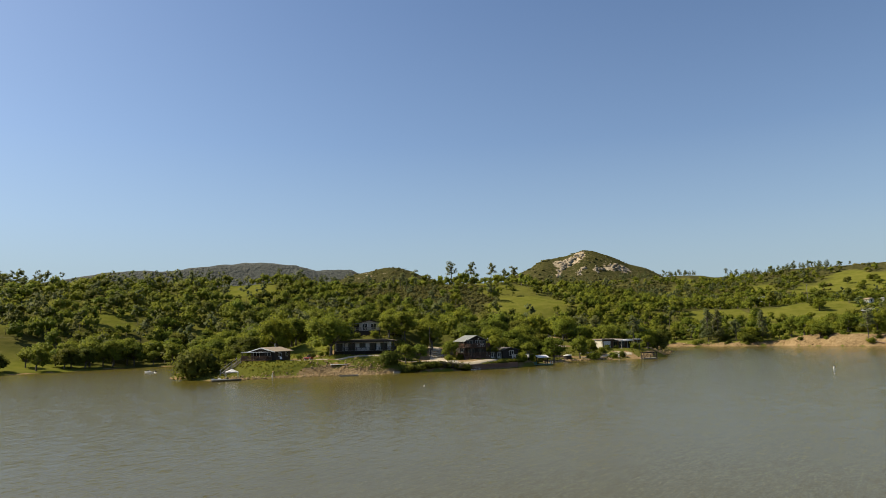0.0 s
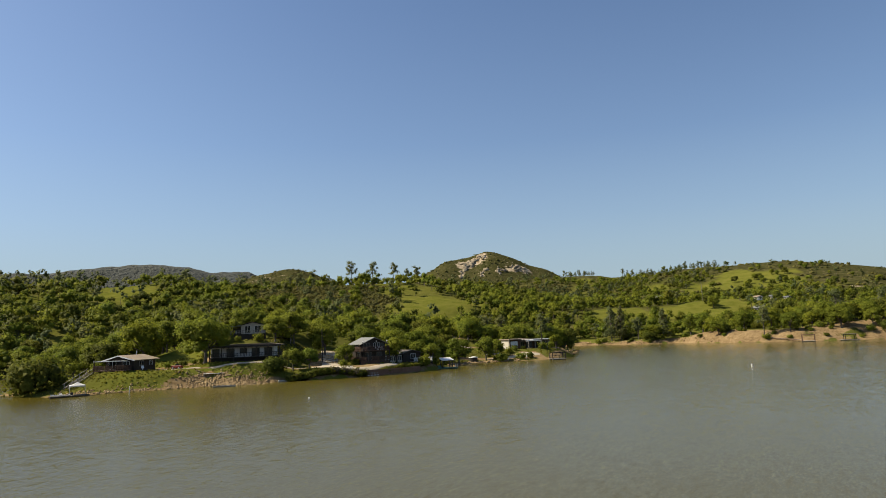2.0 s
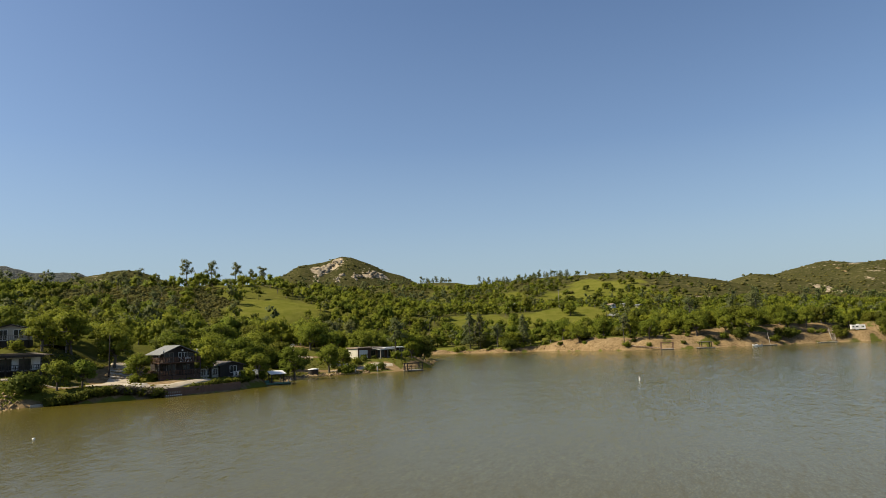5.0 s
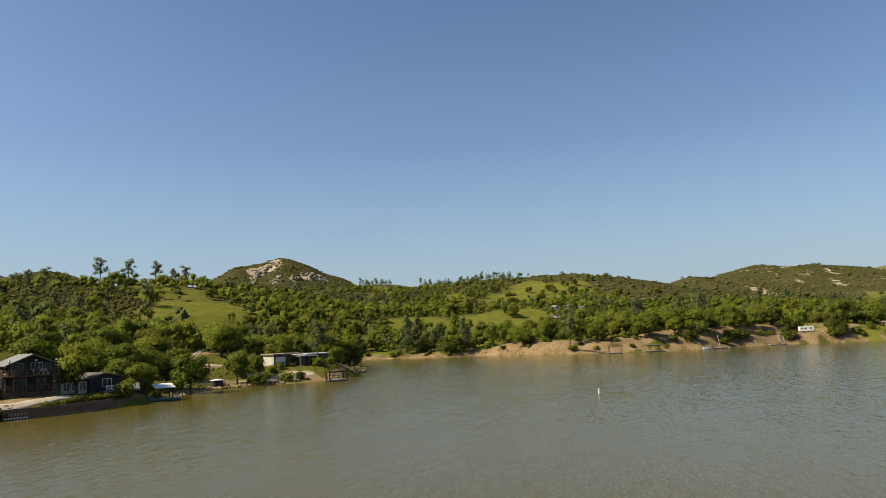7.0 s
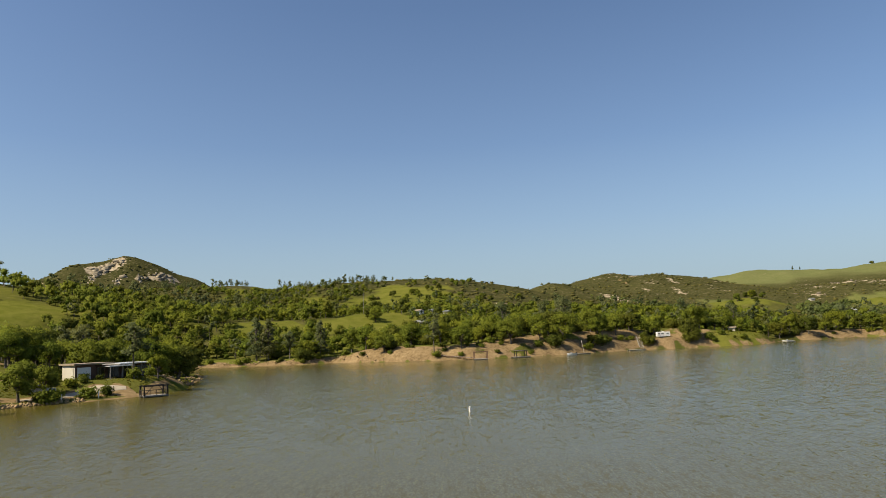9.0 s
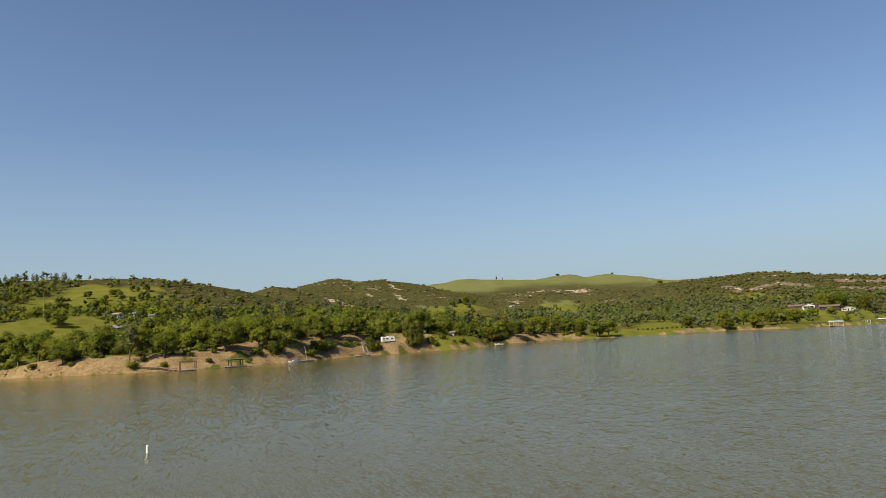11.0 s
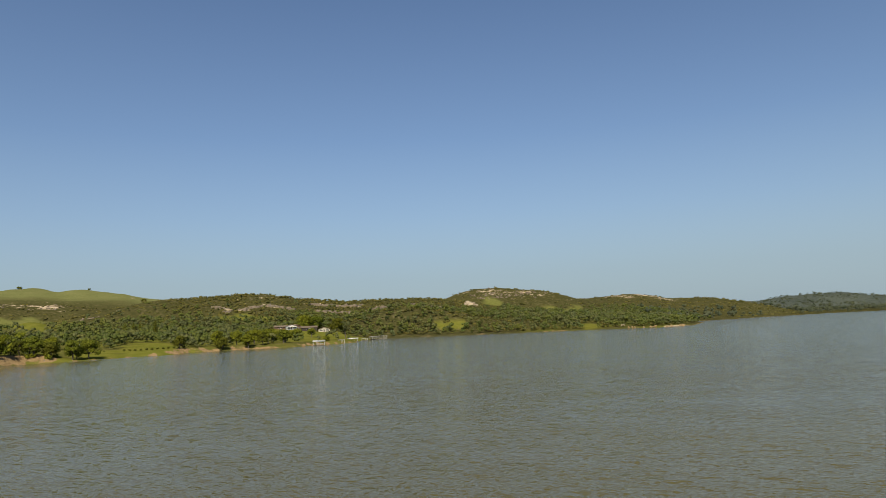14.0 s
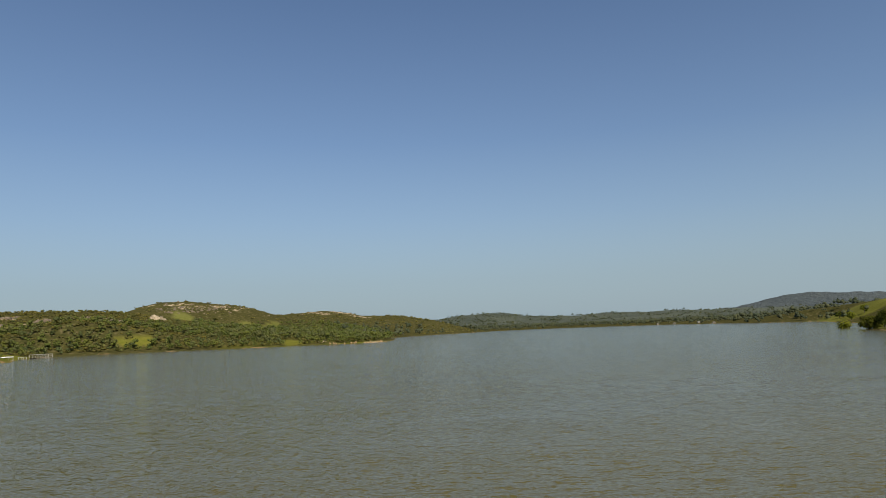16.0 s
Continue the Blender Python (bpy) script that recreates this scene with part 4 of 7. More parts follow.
SINGLE = np.array(SINGLE)
# Oaks scattered over the open slopes of the upper hills.
for x, y, wide, deep, count in ((358, 632, 32, 36, 17), (622, 476, 34, 16, 9), (186, 418, 24, 30, 5)):
    for i in range(count):
        a, k = 6.283 * rng.random(), rng.random() ** 0.5
        plant(("oak_b", "oak_c", "oak_d")[rng.integers(0, 3)], x + wide * k * math.cos(a), y + deep * k * math.sin(a), 0.6 + 0.5 * rng.random(), rng.random() * 360, "oaks on the open slopes", 0.15)

# Weeds and shrubs on the cut slopes round the houses.
for x, y in ((-46, 196), (-42, 197.5), (-38, 197), (-33, 197.2), (-29, 196), (-25, 198), (-47, 190), (-44.5, 188), (41, 239), (44, 240.5), (38.5, 237.5), (50, 239.5), (54, 243), (57, 247), (35, 241), (41.2, 241.4), (36.2, 245), (-52, 186), (-49, 188), (-66, 181), (-70, 172)):
    plant("bush_c" if rng.random() < 0.6 else "bush_b", x, y, 0.6 + 0.5 * rng.random(), rng.random() * 360, "shrubs round the houses")
# Pines along the skyline of the far ridge.
for i in range(8):
    k = rng.random() * 8
    a, b = RIDGE_LINE[int(k)], RIDGE_LINE[int(k) + 1]
    plant(("pine_a", "pine_b", "oak_d")[rng.integers(0, 3)], a[0] + (b[0] - a[0]) * (k % 1) + 6 * rng.normal(), a[1] + (b[1] - a[1]) * (k % 1) - 4 + 6 * rng.normal(), 0.45 + 0.4 * rng.random(), rng.random() * 360, "skyline pines")

# The hedge that overhangs the sea wall.
for i in range(30):
    k = i / 29
    plant("bush_d" if 0.55 < k < 0.9 and i % 4 else "bush_b", -22 + 16.2 * k, 176.2 + 5.0 * k, 0.8 + 0.3 * rng.random(), rng.random() * 360, "hedge", 0.15)
for i in range(17):
    k = i / 16
    plant("bush_b", -0.4 + 9.2 * k, 184.6 + 9.6 * k ** 1.15, 0.62 + 0.25 * rng.random(), rng.random() * 360, "hedge", 0.1)
# A row of clipped shrubs by the east lawn.
for i in range(12):
    plant("bush_b", 458 + 1.7 * i, 240.5 - 2.5 * i, 0.62 + 0.12 * rng.random(), rng.random() * 360, "row of shrubs")


# Brush that clings to the bluff's face and lines the banks.
for line, count, lo, hi in ((SHORE_INLET[7:] + SHORE_BLUFF[:7], 46, 1.2, 11.0), (SHORE_BLUFF[9:12], 10, 2.0, 8.0), (SHORE_POINT[13:18], 8, 1.5, 5.0), (SHORE_POINT[11:13], 8, 0.2, 2.2), (SHORE_INLET[2:8], 22, 1.5, 4.5)):
    for i in range(count):
        j = rng.integers(0, len(line) - 1)
        (x0, y0), (x1, y1) = line[j], line[j + 1]
        d, f, off = math.hypot(x1 - x0, y1 - y0), rng.random(), lo + (hi - lo) * rng.random()
        x, y = x0 + (x1 - x0) * f - (y1 - y0) / d * off, y0 + (y1 - y0) * f + (x1 - x0) / d * off
        if inland(np.array([x]), np.array([y]))[0] > min(1, lo) and math.hypot(x - 252, y - 284) > 4 and math.hypot(x - 261, y - 280) > 5:
            plant(("bush_b", "bush_c", "bush_c")[rng.integers(0, 3)], x, y, 0.6 + 0.7 * rng.random(), rng.random() * 360, "brush on the banks", 0.25)

# Oaks along the edge of the bluff and at the foot of the inlet woods.
for line, step, lo, hi in ((SHORE_INLET[7:] + SHORE_BLUFF[:8], 5.0, 15.0, 23.0), (SHORE_INLET[4:8], 6.0, 3.0, 9.0), (SHORE_BLUFF[8:], 9.0, 3.0, 9.0), (SHORE_WEST[2:6], 8.0, 4.0, 12.0)):
    for (x0, y0), (x1, y1) in zip(line, line[1:]):
        d = math.hypot(x1 - x0, y1 - y0)
        for k in range(max(1, round(d / step))):
            f, off = (k + rng.random()) * step / d, lo + (hi - lo) * rng.random()
            x, y = x0 + (x1 - x0) * f - (y1 - y0) / d * off, y0 + (y1 - y0) * f + (x1 - x0) / d * off
            if inland(np.array([x]), np.array([y]))[0] > 2.5 and meadow_at(np.array([x]), np.array([y]))[0] < 0.4 and math.hypot(x - 262, y - 281) > 9 and math.hypot(x - 252, y - 284) > 6 and math.hypot(x - 446, y - 252) > 16:
                plant(("oak_b", "oak_d", "bush_a", "oak_c", "oak_a", "oak_c", "oak_b")[rng.integers(0, 7)], x, y, 0.85 + 0.5 * rng.random(), rng.random() * 360, "shore trees", 0.2)


def scatter(x0, x1, y0, y1, gap):
    """Jittered points of a square grid."""
    gx, gy = np.meshgrid(np.arange(x0, x1, gap), np.arange(y0, y1, gap))
    x, y = gx.ravel() + gap * 0.9 * (rng.random(gx.size) - 0.5), gy.ravel() + gap * 0.9 * (rng.random(gx.size) - 0.5)
    return x, y


def clear(x, y, margin=2.0):
    """Away from buildings, tracks and the trees that stand singly."""
    keep = earth_at(x, y, inland(x, y)) < 0.4
    for px, py, r, pz in PADS:
        keep &= np.hypot(x - px, y - py) > r + margin
    for sx, sy in SINGLE:
        keep &= np.hypot(x - sx, y - sy) > 4.5
    return keep


def shore_trees():
    """Single trees on the shore's first fifty metres."""
    x, y = scatter(-260, 480, 150, 420, 9.0)
    s = inland(x, y)
    b = np.degrees(np.arctan2(x - 20, y - 60))
    keep = (np.hypot(x - 30, y - 110) < 235) & (s > np.where((x > 142) & (x < 300), 17, 4)) & (s < 38) & (b > -46) & (b < 66) & clear(x, y) & (meadow_at(x, y) < 0.3) & ~((x > -80) & (x < 2) & (y < 197))
    for px, py, k in zip(x[keep], y[keep], rng.random(keep.sum())):
        kind = "oak_a" if k < 0.22 else "oak_b" if k < 0.55 else "oak_c" if k < 0.78 else "oak_d" if k < 0.87 else "pine_b" if k < 0.93 else "bush_c"
        if float(inland(np.array([px]), np.array([py]))[0]) < 9 and kind in ("oak_a", "pine_b"):
            kind = "oak_c"
        plant(kind, px, py, 0.8 + 0.4 * rng.random(), rng.random() * 360, "shore trees")


def woods(name, x, y, wide, tall, leaves, size, mat, label, kinds=6, shape=oak_lobes, lobes=8, stem=True, z=None, ball=BALL_COARSE, shrink=0.74, flat=0.85):
    """One mesh of many trees."""
    z = ground(x, y) if z is None else z
    crowns, ways = [], []
    for k in range(kinds):
        r = np.random.default_rng(100 + k)
        v, tris, w = crown_parts(r, shape(r, 1.0, tall / wide, lobes), leaves, size / wide, ball, shrink=shrink, flat=flat)
        if stem:
            h, d = 0.55 * tall / wide, 0.028
            post = np.array([(-d, 0, -0.1), (d, 0, -0.1), (0, 0, h), (0, -d, -0.1), (0, d, -0.1), (0, 0, h)])
            tris = np.concatenate([tris, np.array([(0, 1, 2), (3, 4, 5)]) + len(v)])
            v, w = np.concatenate([v, post]), np.concatenate([w, [(-0.8, -0.6, 0)] * 3 + [(-0.6, -0.8, 0)] * 3])
        crowns.append(v)
        ways.append(w)
    crowns, ways = np.array(crowns), np.array(ways)
    n, per, count = len(x), crowns.shape[1], len(tris)
    scale = wide * (0.6 + 0.75 * rng.random(n))
    turn = rng.random(n) * 6.283
    which = rng.integers(0, kinds, n)
    p, way = crowns[which], ways[which]
    c, s = np.cos(turn)[:, None], np.sin(turn)[:, None]
    hs = (0.85 + 0.4 * rng.random(n))[:, None]
    sc = scale[:, None]
    verts = np.stack([x[:, None] + sc * (p[..., 0] * c - p[..., 1] * s), y[:, None] + sc * (p[..., 0] * s + p[..., 1] * c), z[:, None] + sc * hs * p[..., 2]], -1)
    out = np.stack([way[..., 0] * c - way[..., 1] * s, way[..., 0] * s + way[..., 1] * c, way[..., 2]], -1)
    faces = tris[None] + per * np.arange(n)[:, None, None]
    me = crown_mesh(name, verts.reshape(-1, 3), faces.reshape(-1, 3), out.reshape(-1, 3), [mat, BARK])
    if stem:
        slot = np.zeros((n, count), np.int32)
        slot[:, -2:] = 1
        me.polygons.foreach_set("material_index", slot.ravel())
    tint = me.attributes.new("tint", "FLOAT", "FACE")
    tint.data.foreach_set("value", np.repeat(rng.random(n).astype(np.float32), count))
    return tagged(new(name, me), label, "woodland", kind="stuff")


def forest():
    # Oak woods of the near hills.
    x, y = scatter(-420, 470, 180, 900, 6.5)
    s, far = inland(x, y), np.hypot(x - 40, y - 110)
    b = np.degrees(np.arctan2(x - 20, y - 60))
    scrub, left = scrub_at(x, y)
    near = (s > np.where((x < -92) | (np.hypot(x - 30, y - 110) >= 235), np.where((x > 142) & (x < 300), 18, 8), 36)) & (far < 720) & (b > -47) & (b < 62) & (meadow_at(x, y) < 0.25) & clear(x, y) & ~((far > 560) & (x < -60))
    upper = smooth(far, 480, 560) * smooth(x, 150, 210)
    keep = near & (left * (1 - 0.3 * upper) > rng.random(len(x))) & ((0.9 + 0.55 * grain(x, y, 45, 41) + 0.3 * grain(x, y, 18, 42)) > rng.random(len(x)) * 0.9 + 0.12)
    kind = rng.random(len(x)) + 0.25 * grain(x, y, 30, 45) + 0.28 * scrub + 0.24 * smooth(-x, 90, 150)
    for name, mat, label, lo, hi in (
        ("oak_woods", LEAF_OAK, "dense green oak woods on the near hillsides", -1, 0.70),
        ("live_oak_woods", LEAF_DARK, "dark live oaks among the woods of the near hillsides", 0.70, 0.94),
    ):
        k = keep & (kind > lo) & (kind <= hi)
        woods(name, x[k & (far < 330)], y[k & (far < 330)], 8.4, 6.8, 210, 0.66, mat, label, lobes=9, ball=BALL_FINE, shrink=0.66)
        for hit, wide, tall in ((k & (far >= 330) & (far < 500), 8.4, 6.4), (k & (far >= 500), 7.4, 4.8)):
            woods(name, x[hit], y[hit], wide, tall, 100, 0.82, mat, label, lobes=7)
    k = keep & (kind > 0.94)
    woods("pine_woods", x[k], y[k], 5.8, 9.5, 74, 0.85, LEAF_PINE, "thin grey-green pines among the oaks of the near hillsides", 6, pine_lobes, 9, shrink=0.75)
    # Chaparral on the near domes.
    x, y = scatter(-130, 340, 370, 790, 3.7)
    far = np.hypot(x - 40, y - 110)
    k = (scrub_at(x, y)[0] > 0.45) & (far < 720) & (meadow_at(x, y) < 0.3)
    woods("chaparral", x[k], y[k], 5.2, 1.9, 16, 0.75, LEAF_SCRUB, "olive-brown chaparral scrub on the near domes", 6, bush_lobes, 3, False, ground(x[k], y[k]) - 0.3, flat=0.6)
    # Farther woods and the wooded flats of the east shore.
    x, y = scatter(150, 1500, -400, 980, 7.4)
    s, far = inland(x, y), np.hypot(x - 40, y - 110)
    b = np.degrees(np.arctan2(x - 40, y - 110))
    low = 1 - smooth(hills(x, y), np.where(far < 820, 24, 10), np.where(far < 820, 42, 26))
    keep = (s > 6) & (b > 18) & (b < 135) & ((far > 720) | (b > 62) | (y < 180)) & (meadow_at(x, y) < 0.3) & clear(x, y)
    chance = np.where(far < 900, 0.06 + 0.94 * low, 0.8 * low) * (0.98 + 0.6 * grain(x, y, 60, 43))
    keep &= chance * scrub_at(x, y)[1] > rng.random(len(x))
    dark = keep & (rng.random(len(x)) + 0.3 * grain(x, y, 40, 47) > 0.6)
    # The paler grey pine colour on these oaks stands in for haze.
    woods("far_live_oak_woods", x[dark], y[dark], 7.8, 6.4, 26, 0.85, LEAF_PINE, "dark live oaks along the far shore", lobes=5, stem=False, shrink=0.8)
    keep &= ~dark
    woods("far_oak_woods", x[keep], y[keep], 7.8, 6.2, 26, 0.85, LEAF_HAZED, "green oak woods along the far shore", lobes=5, stem=False, shrink=0.8)
    # The fringe of pines and oaks along the far ridge.
    k = 5.6 * rng.random(170) ** 1.1
    k = k[grain(k * 30, k * 0, 22, 48) > -0.25]
    line = np.array(RIDGE_LINE)
    i, f = k.astype(int), (k % 1)[:, None]
    at = line[i] * (1 - f) + line[i + 1] * f + 7 * rng.normal(size=(len(k), 3))
    woods("ridge_pines", at[:, 0], at[:, 1] - 4, 4.4, 6.0, 50, 0.7, LEAF_PINE, "fringe of gray pines along the far ridge", 6, dense_pine_lobes, 9)
    # Chaparral on the far hills.
    x, y = scatter(-1500, 2200, -1100, 2800, 13.5)
    far = np.hypot(x - 40, y - 110)
    b = np.degrees(np.arctan2(x - 40, y - 110))
    keep = (b > -40) & (b < 140) & (far > np.where(x > 180, 560, 600)) & (far < 1750) & (inland(x, y) > 15) & (hills(x, y) > 7) & (meadow_at(x, y) < 0.3)
    keep &= (0.75 + 0.4 * grain(x, y, 70, 44)) * (1 - 0.8 * rock_at(x, y)) > rng.random(len(x))
    woods("chaparral", x[keep], y[keep], 11.0, 2.0, 4, 1.5, LEAF_SCRUB, "dark low chaparral scrub on the far hills", 6, bush_lobes, 2, False, ground(x[keep], y[keep]) - 0.7, shrink=0.9, flat=0.42)
    x, y = scatter(600, 1010, -260, 330, 7.5)
    keep = (inland(x, y) > 12) & (meadow_at(x, y) < 0.3) & (rock_at(x, y) < 0.35) & clear(x, y) & (0.95 + 0.5 * grain(x, y, 40, 50) > rng.random(len(x)))
    woods("chaparral", x[keep], y[keep], 7.0, 2.6, 4, 1.0, LEAF_SCRUB, "olive scrub on the east shore's slopes", 6, bush_lobes, 2, False, ground(x[keep], y[keep]) - 0.5, shrink=0.9, flat=0.55)
    # Scattered trees on the hazy hills past the end of the lake.
    x, y = scatter(300, 2500, -2300, -300, 21)
    d = np.hypot(x - 70, y - 115)
    keep = (inland(x, y) > 6) & (d > 850) & (d < 2300) & (x + y > -900) & (hills(x, y) < 16) & (0.95 + 0.6 * grain(x, y, 120, 46) > rng.random(len(x)))
    woods("distant_trees", x[keep], y[keep], 13, 7.5, 5, 2.2, LEAF_DISTANT_HAZED, "distant trees at the far end of the lake", 6, oak_lobes, 2, False, shrink=1.0)


def wooded_range(grid, count):
    """Trees on the flanks of a range on the skyline."""
    flat = grid.reshape(-1, 3)
    flat = flat[(flat[:, 2] > 3) & (inland(flat[:, 0], flat[:, 1]) > 20)]
    at = flat[rng.integers(0, len(flat), count)] + np.array([30, 30, 0]) * (rng.random((count, 3)) - 0.5)
    at = at[grain(at[:, 0], at[:, 1], 130, 49) > -0.45]
    woods("distant_woods", at[:, 0], at[:, 1], 13, 6.0, 4, 2.4, LEAF_DISTANT_HAZED, "distant woods on the hazy hills", 5, oak_lobes, 3, False, at[:, 2] - 1.5)


shore_trees()
forest()
wooded_range(RANGE_GRID[2], 3200)

# ---------------------------------------------------------------- building things
def boxes(*sizes, bevel=0.0):
    """A bmesh of boxes (x0, x1, y0, y1, z0, z1)."""
    bm = bmesh.new()
    for x0, x1, y0, y1, z0, z1 in sizes:
        bmesh.ops.create_cube(bm, size=1, matrix=Matrix.Translation(((x0 + x1) / 2, (y0 + y1) / 2, (z0 + z1) / 2)) @ Matrix.Diagonal((x1 - x0, y1 - y0, z1 - z0, 1)))
    if bevel:
        bmesh.ops.bevel(bm, geom=bm.edges[:], offset=bevel, segments=1, affect="EDGES")
    return bm


def prism(outline, y0, y1):
    """An outline of (x, z) drawn out along y."""
    bm = bmesh.new()
    a = [bm.verts.new((x, y0, z)) for x, z in outline]
    b = [bm.verts.new((x, y1, z)) for x, z in outline]
    bm.faces.new(a)
    bm.faces.new(b[::-1])
    for i in range(len(a)):
        j = (i + 1) % len(a)
        bm.faces.new((a[j], a[i], b[i], b[j]))
    bmesh.ops.recalc_face_normals(bm, faces=bm.faces[:])
    return bm


def rod(points, radius, sides=8):
    verts, faces = [], []
    tube(verts, faces, points, [radius] * len(points) if isinstance(radius, (int, float)) else radius, sides)
    bm = bmesh.new()
    vs = [bm.verts.new(v) for v in verts]
    for f in faces:
        bm.faces.new([vs[i] for i in f])
    bm.faces.new(vs[:sides][::-1])
    bm.faces.new(vs[-sides:])
    bmesh.ops.recalc_face_normals(bm, faces=bm.faces[:])
    return bm


def part(name, bm, material, parent, label=""):
    """Links a bmesh as one mesh under a thing or a part."""
    me = bpy.data.meshes.new(name)
    bm.to_mesh(me)
    bm.free()
    me.materials.append(material)
    ob = new(name, me)
    ob.parent = parent
    return tagged(ob, label)


def thing(name, label, category, x, y, z, turn=0.0, group=""):
    ob = tagged(new(name), label, category, group)
    ob.matrix_basis = pose(x, y, z, 0, 0, turn)
    return ob


def height(x, y):
    return float(ground(np.array([x]), np.array([y]))[0])


def window(parent, x, y, z0, z1, wide, side="front", frame_mat=None, name="window", bars=1):
    """A framed pane on a wall: front faces -y, left faces -x, right faces +x; (x, y) is the middle of its foot on the wall."""
    t, d = 0.07, 0.06
    holder = new(name)
    holder.parent = parent
    holder.matrix_basis = pose(x, y, z0, 0, 0, {"front": 0, "left": -90, "right": 90, "back": 180}[side])
    h, w = z1 - z0, wide / 2
    bits = [(-w, w, -d, 0, 0, t), (-w, w, -d, 0, h - t, h), (-w, -w + t, -d, 0, t, h - t), (w - t, w, -d, 0, t, h - t)]
    for i in range(1, bars + 1):
        bx = -w + wide * i / (bars + 1)
        bits.append((bx - t / 2, bx + t / 2, -d * 0.9, 0, t, h - t))
    part("frame", boxes(*bits), frame_mat or WHITE, holder)
    part("pane", boxes((-w + t, w - t, -d * 0.5, -0.004, t, h - t)), GLASS, holder)
    return holder


def gable_roof(parent, w, l, eave, ridge, mat, over=0.5, thick=0.16, name="roof", fascia=None):
    """Two slopes over a plan w across and l along y, with the ridge along y."""
    run = w / 2 + over
    drop = (ridge - eave) * run / (w / 2)
    y0, y1 = -l / 2 - over, l / 2 + over
    top = part(name, prism([(-run, ridge - drop), (0, ridge), (run, ridge - drop), (run, ridge - drop + thick), (0, ridge + thick), (-run, ridge - drop + thick)], y0, y1), mat, parent)
    if fascia:
        part("fascia", prism([(-run, ridge - drop - 0.1), (0, ridge - 0.1), (run, ridge - drop - 0.1), (run, ridge - drop + thick), (0, ridge + thick), (-run, ridge - drop + thick)], y0 - 0.05, y0 - 0.005), fascia, parent, "pale board along the gable")
    return top


def rails(parent, points, z, high, mat, step=1.6, slats=0.0, post_name="post"):
    """Posts, a top rail and slats along a deck's edge."""
    for a, b in zip(points, points[1:]):
        a, b = Vector((*a, z)), Vector((*b, z))
        n = max(1, round((b - a).length / step))
        for i in range(n + 1):
            p = a.lerp(b, i / n)
            part(post_name, boxes((p.x - 0.05, p.x + 0.05, p.y - 0.05, p.y + 0.05, z, z + high)), mat, parent)
        part("rail", rod([a + Vector((0, 0, high)), b + Vector((0, 0, high))], 0.06, 4), mat, parent)
        part("rail", rod([a + Vector((0, 0, high * 0.45)), b + Vector((0, 0, high * 0.45))], 0.04, 4), mat, parent)
        if slats:
            m, shared = max(2, round((b - a).length / slats)), None
            for i in range(m):
                p = a.lerp(b, (i + 0.5) / m)
                if shared is None:
                    ob = part("baluster", boxes((-0.045, 0.045, -0.045, 0.045, high * 0.15, high * 0.95)), mat, parent)
                    shared = ob.data
                else:
                    ob = new("baluster", shared)
                    ob.parent = parent
                ob.matrix_basis = pose(p.x, p.y, z)


def cladding(parent, w, l, z0, z1, mat, pitch=0.3):
    """Battens on the front and both sides of a wall block."""
    bits = []
    for i in range(int(w / pitch) + 1):
        x = -w / 2 + i * pitch
        bits.append((x - 0.025, x + 0.025, -l / 2 - 0.03, -l / 2, z0, z1))
    for i in range(int(l / pitch) + 1):
        y = -l / 2 + i * pitch
        bits += [(-w / 2 - 0.03, -w / 2, y - 0.025, y + 0.025, z0, z1), (w / 2, w / 2 + 0.03, y - 0.025, y + 0.025, z0, z1)]
    return part("battens", boxes(*bits), mat, parent)


def gable_wall(parent, w, l, z0, eave, ridge, mat):
    return part("wall", prism([(-w / 2, z0), (w / 2, z0), (w / 2, eave), (0, ridge), (-w / 2, eave)], -l / 2, l / 2), mat, parent)


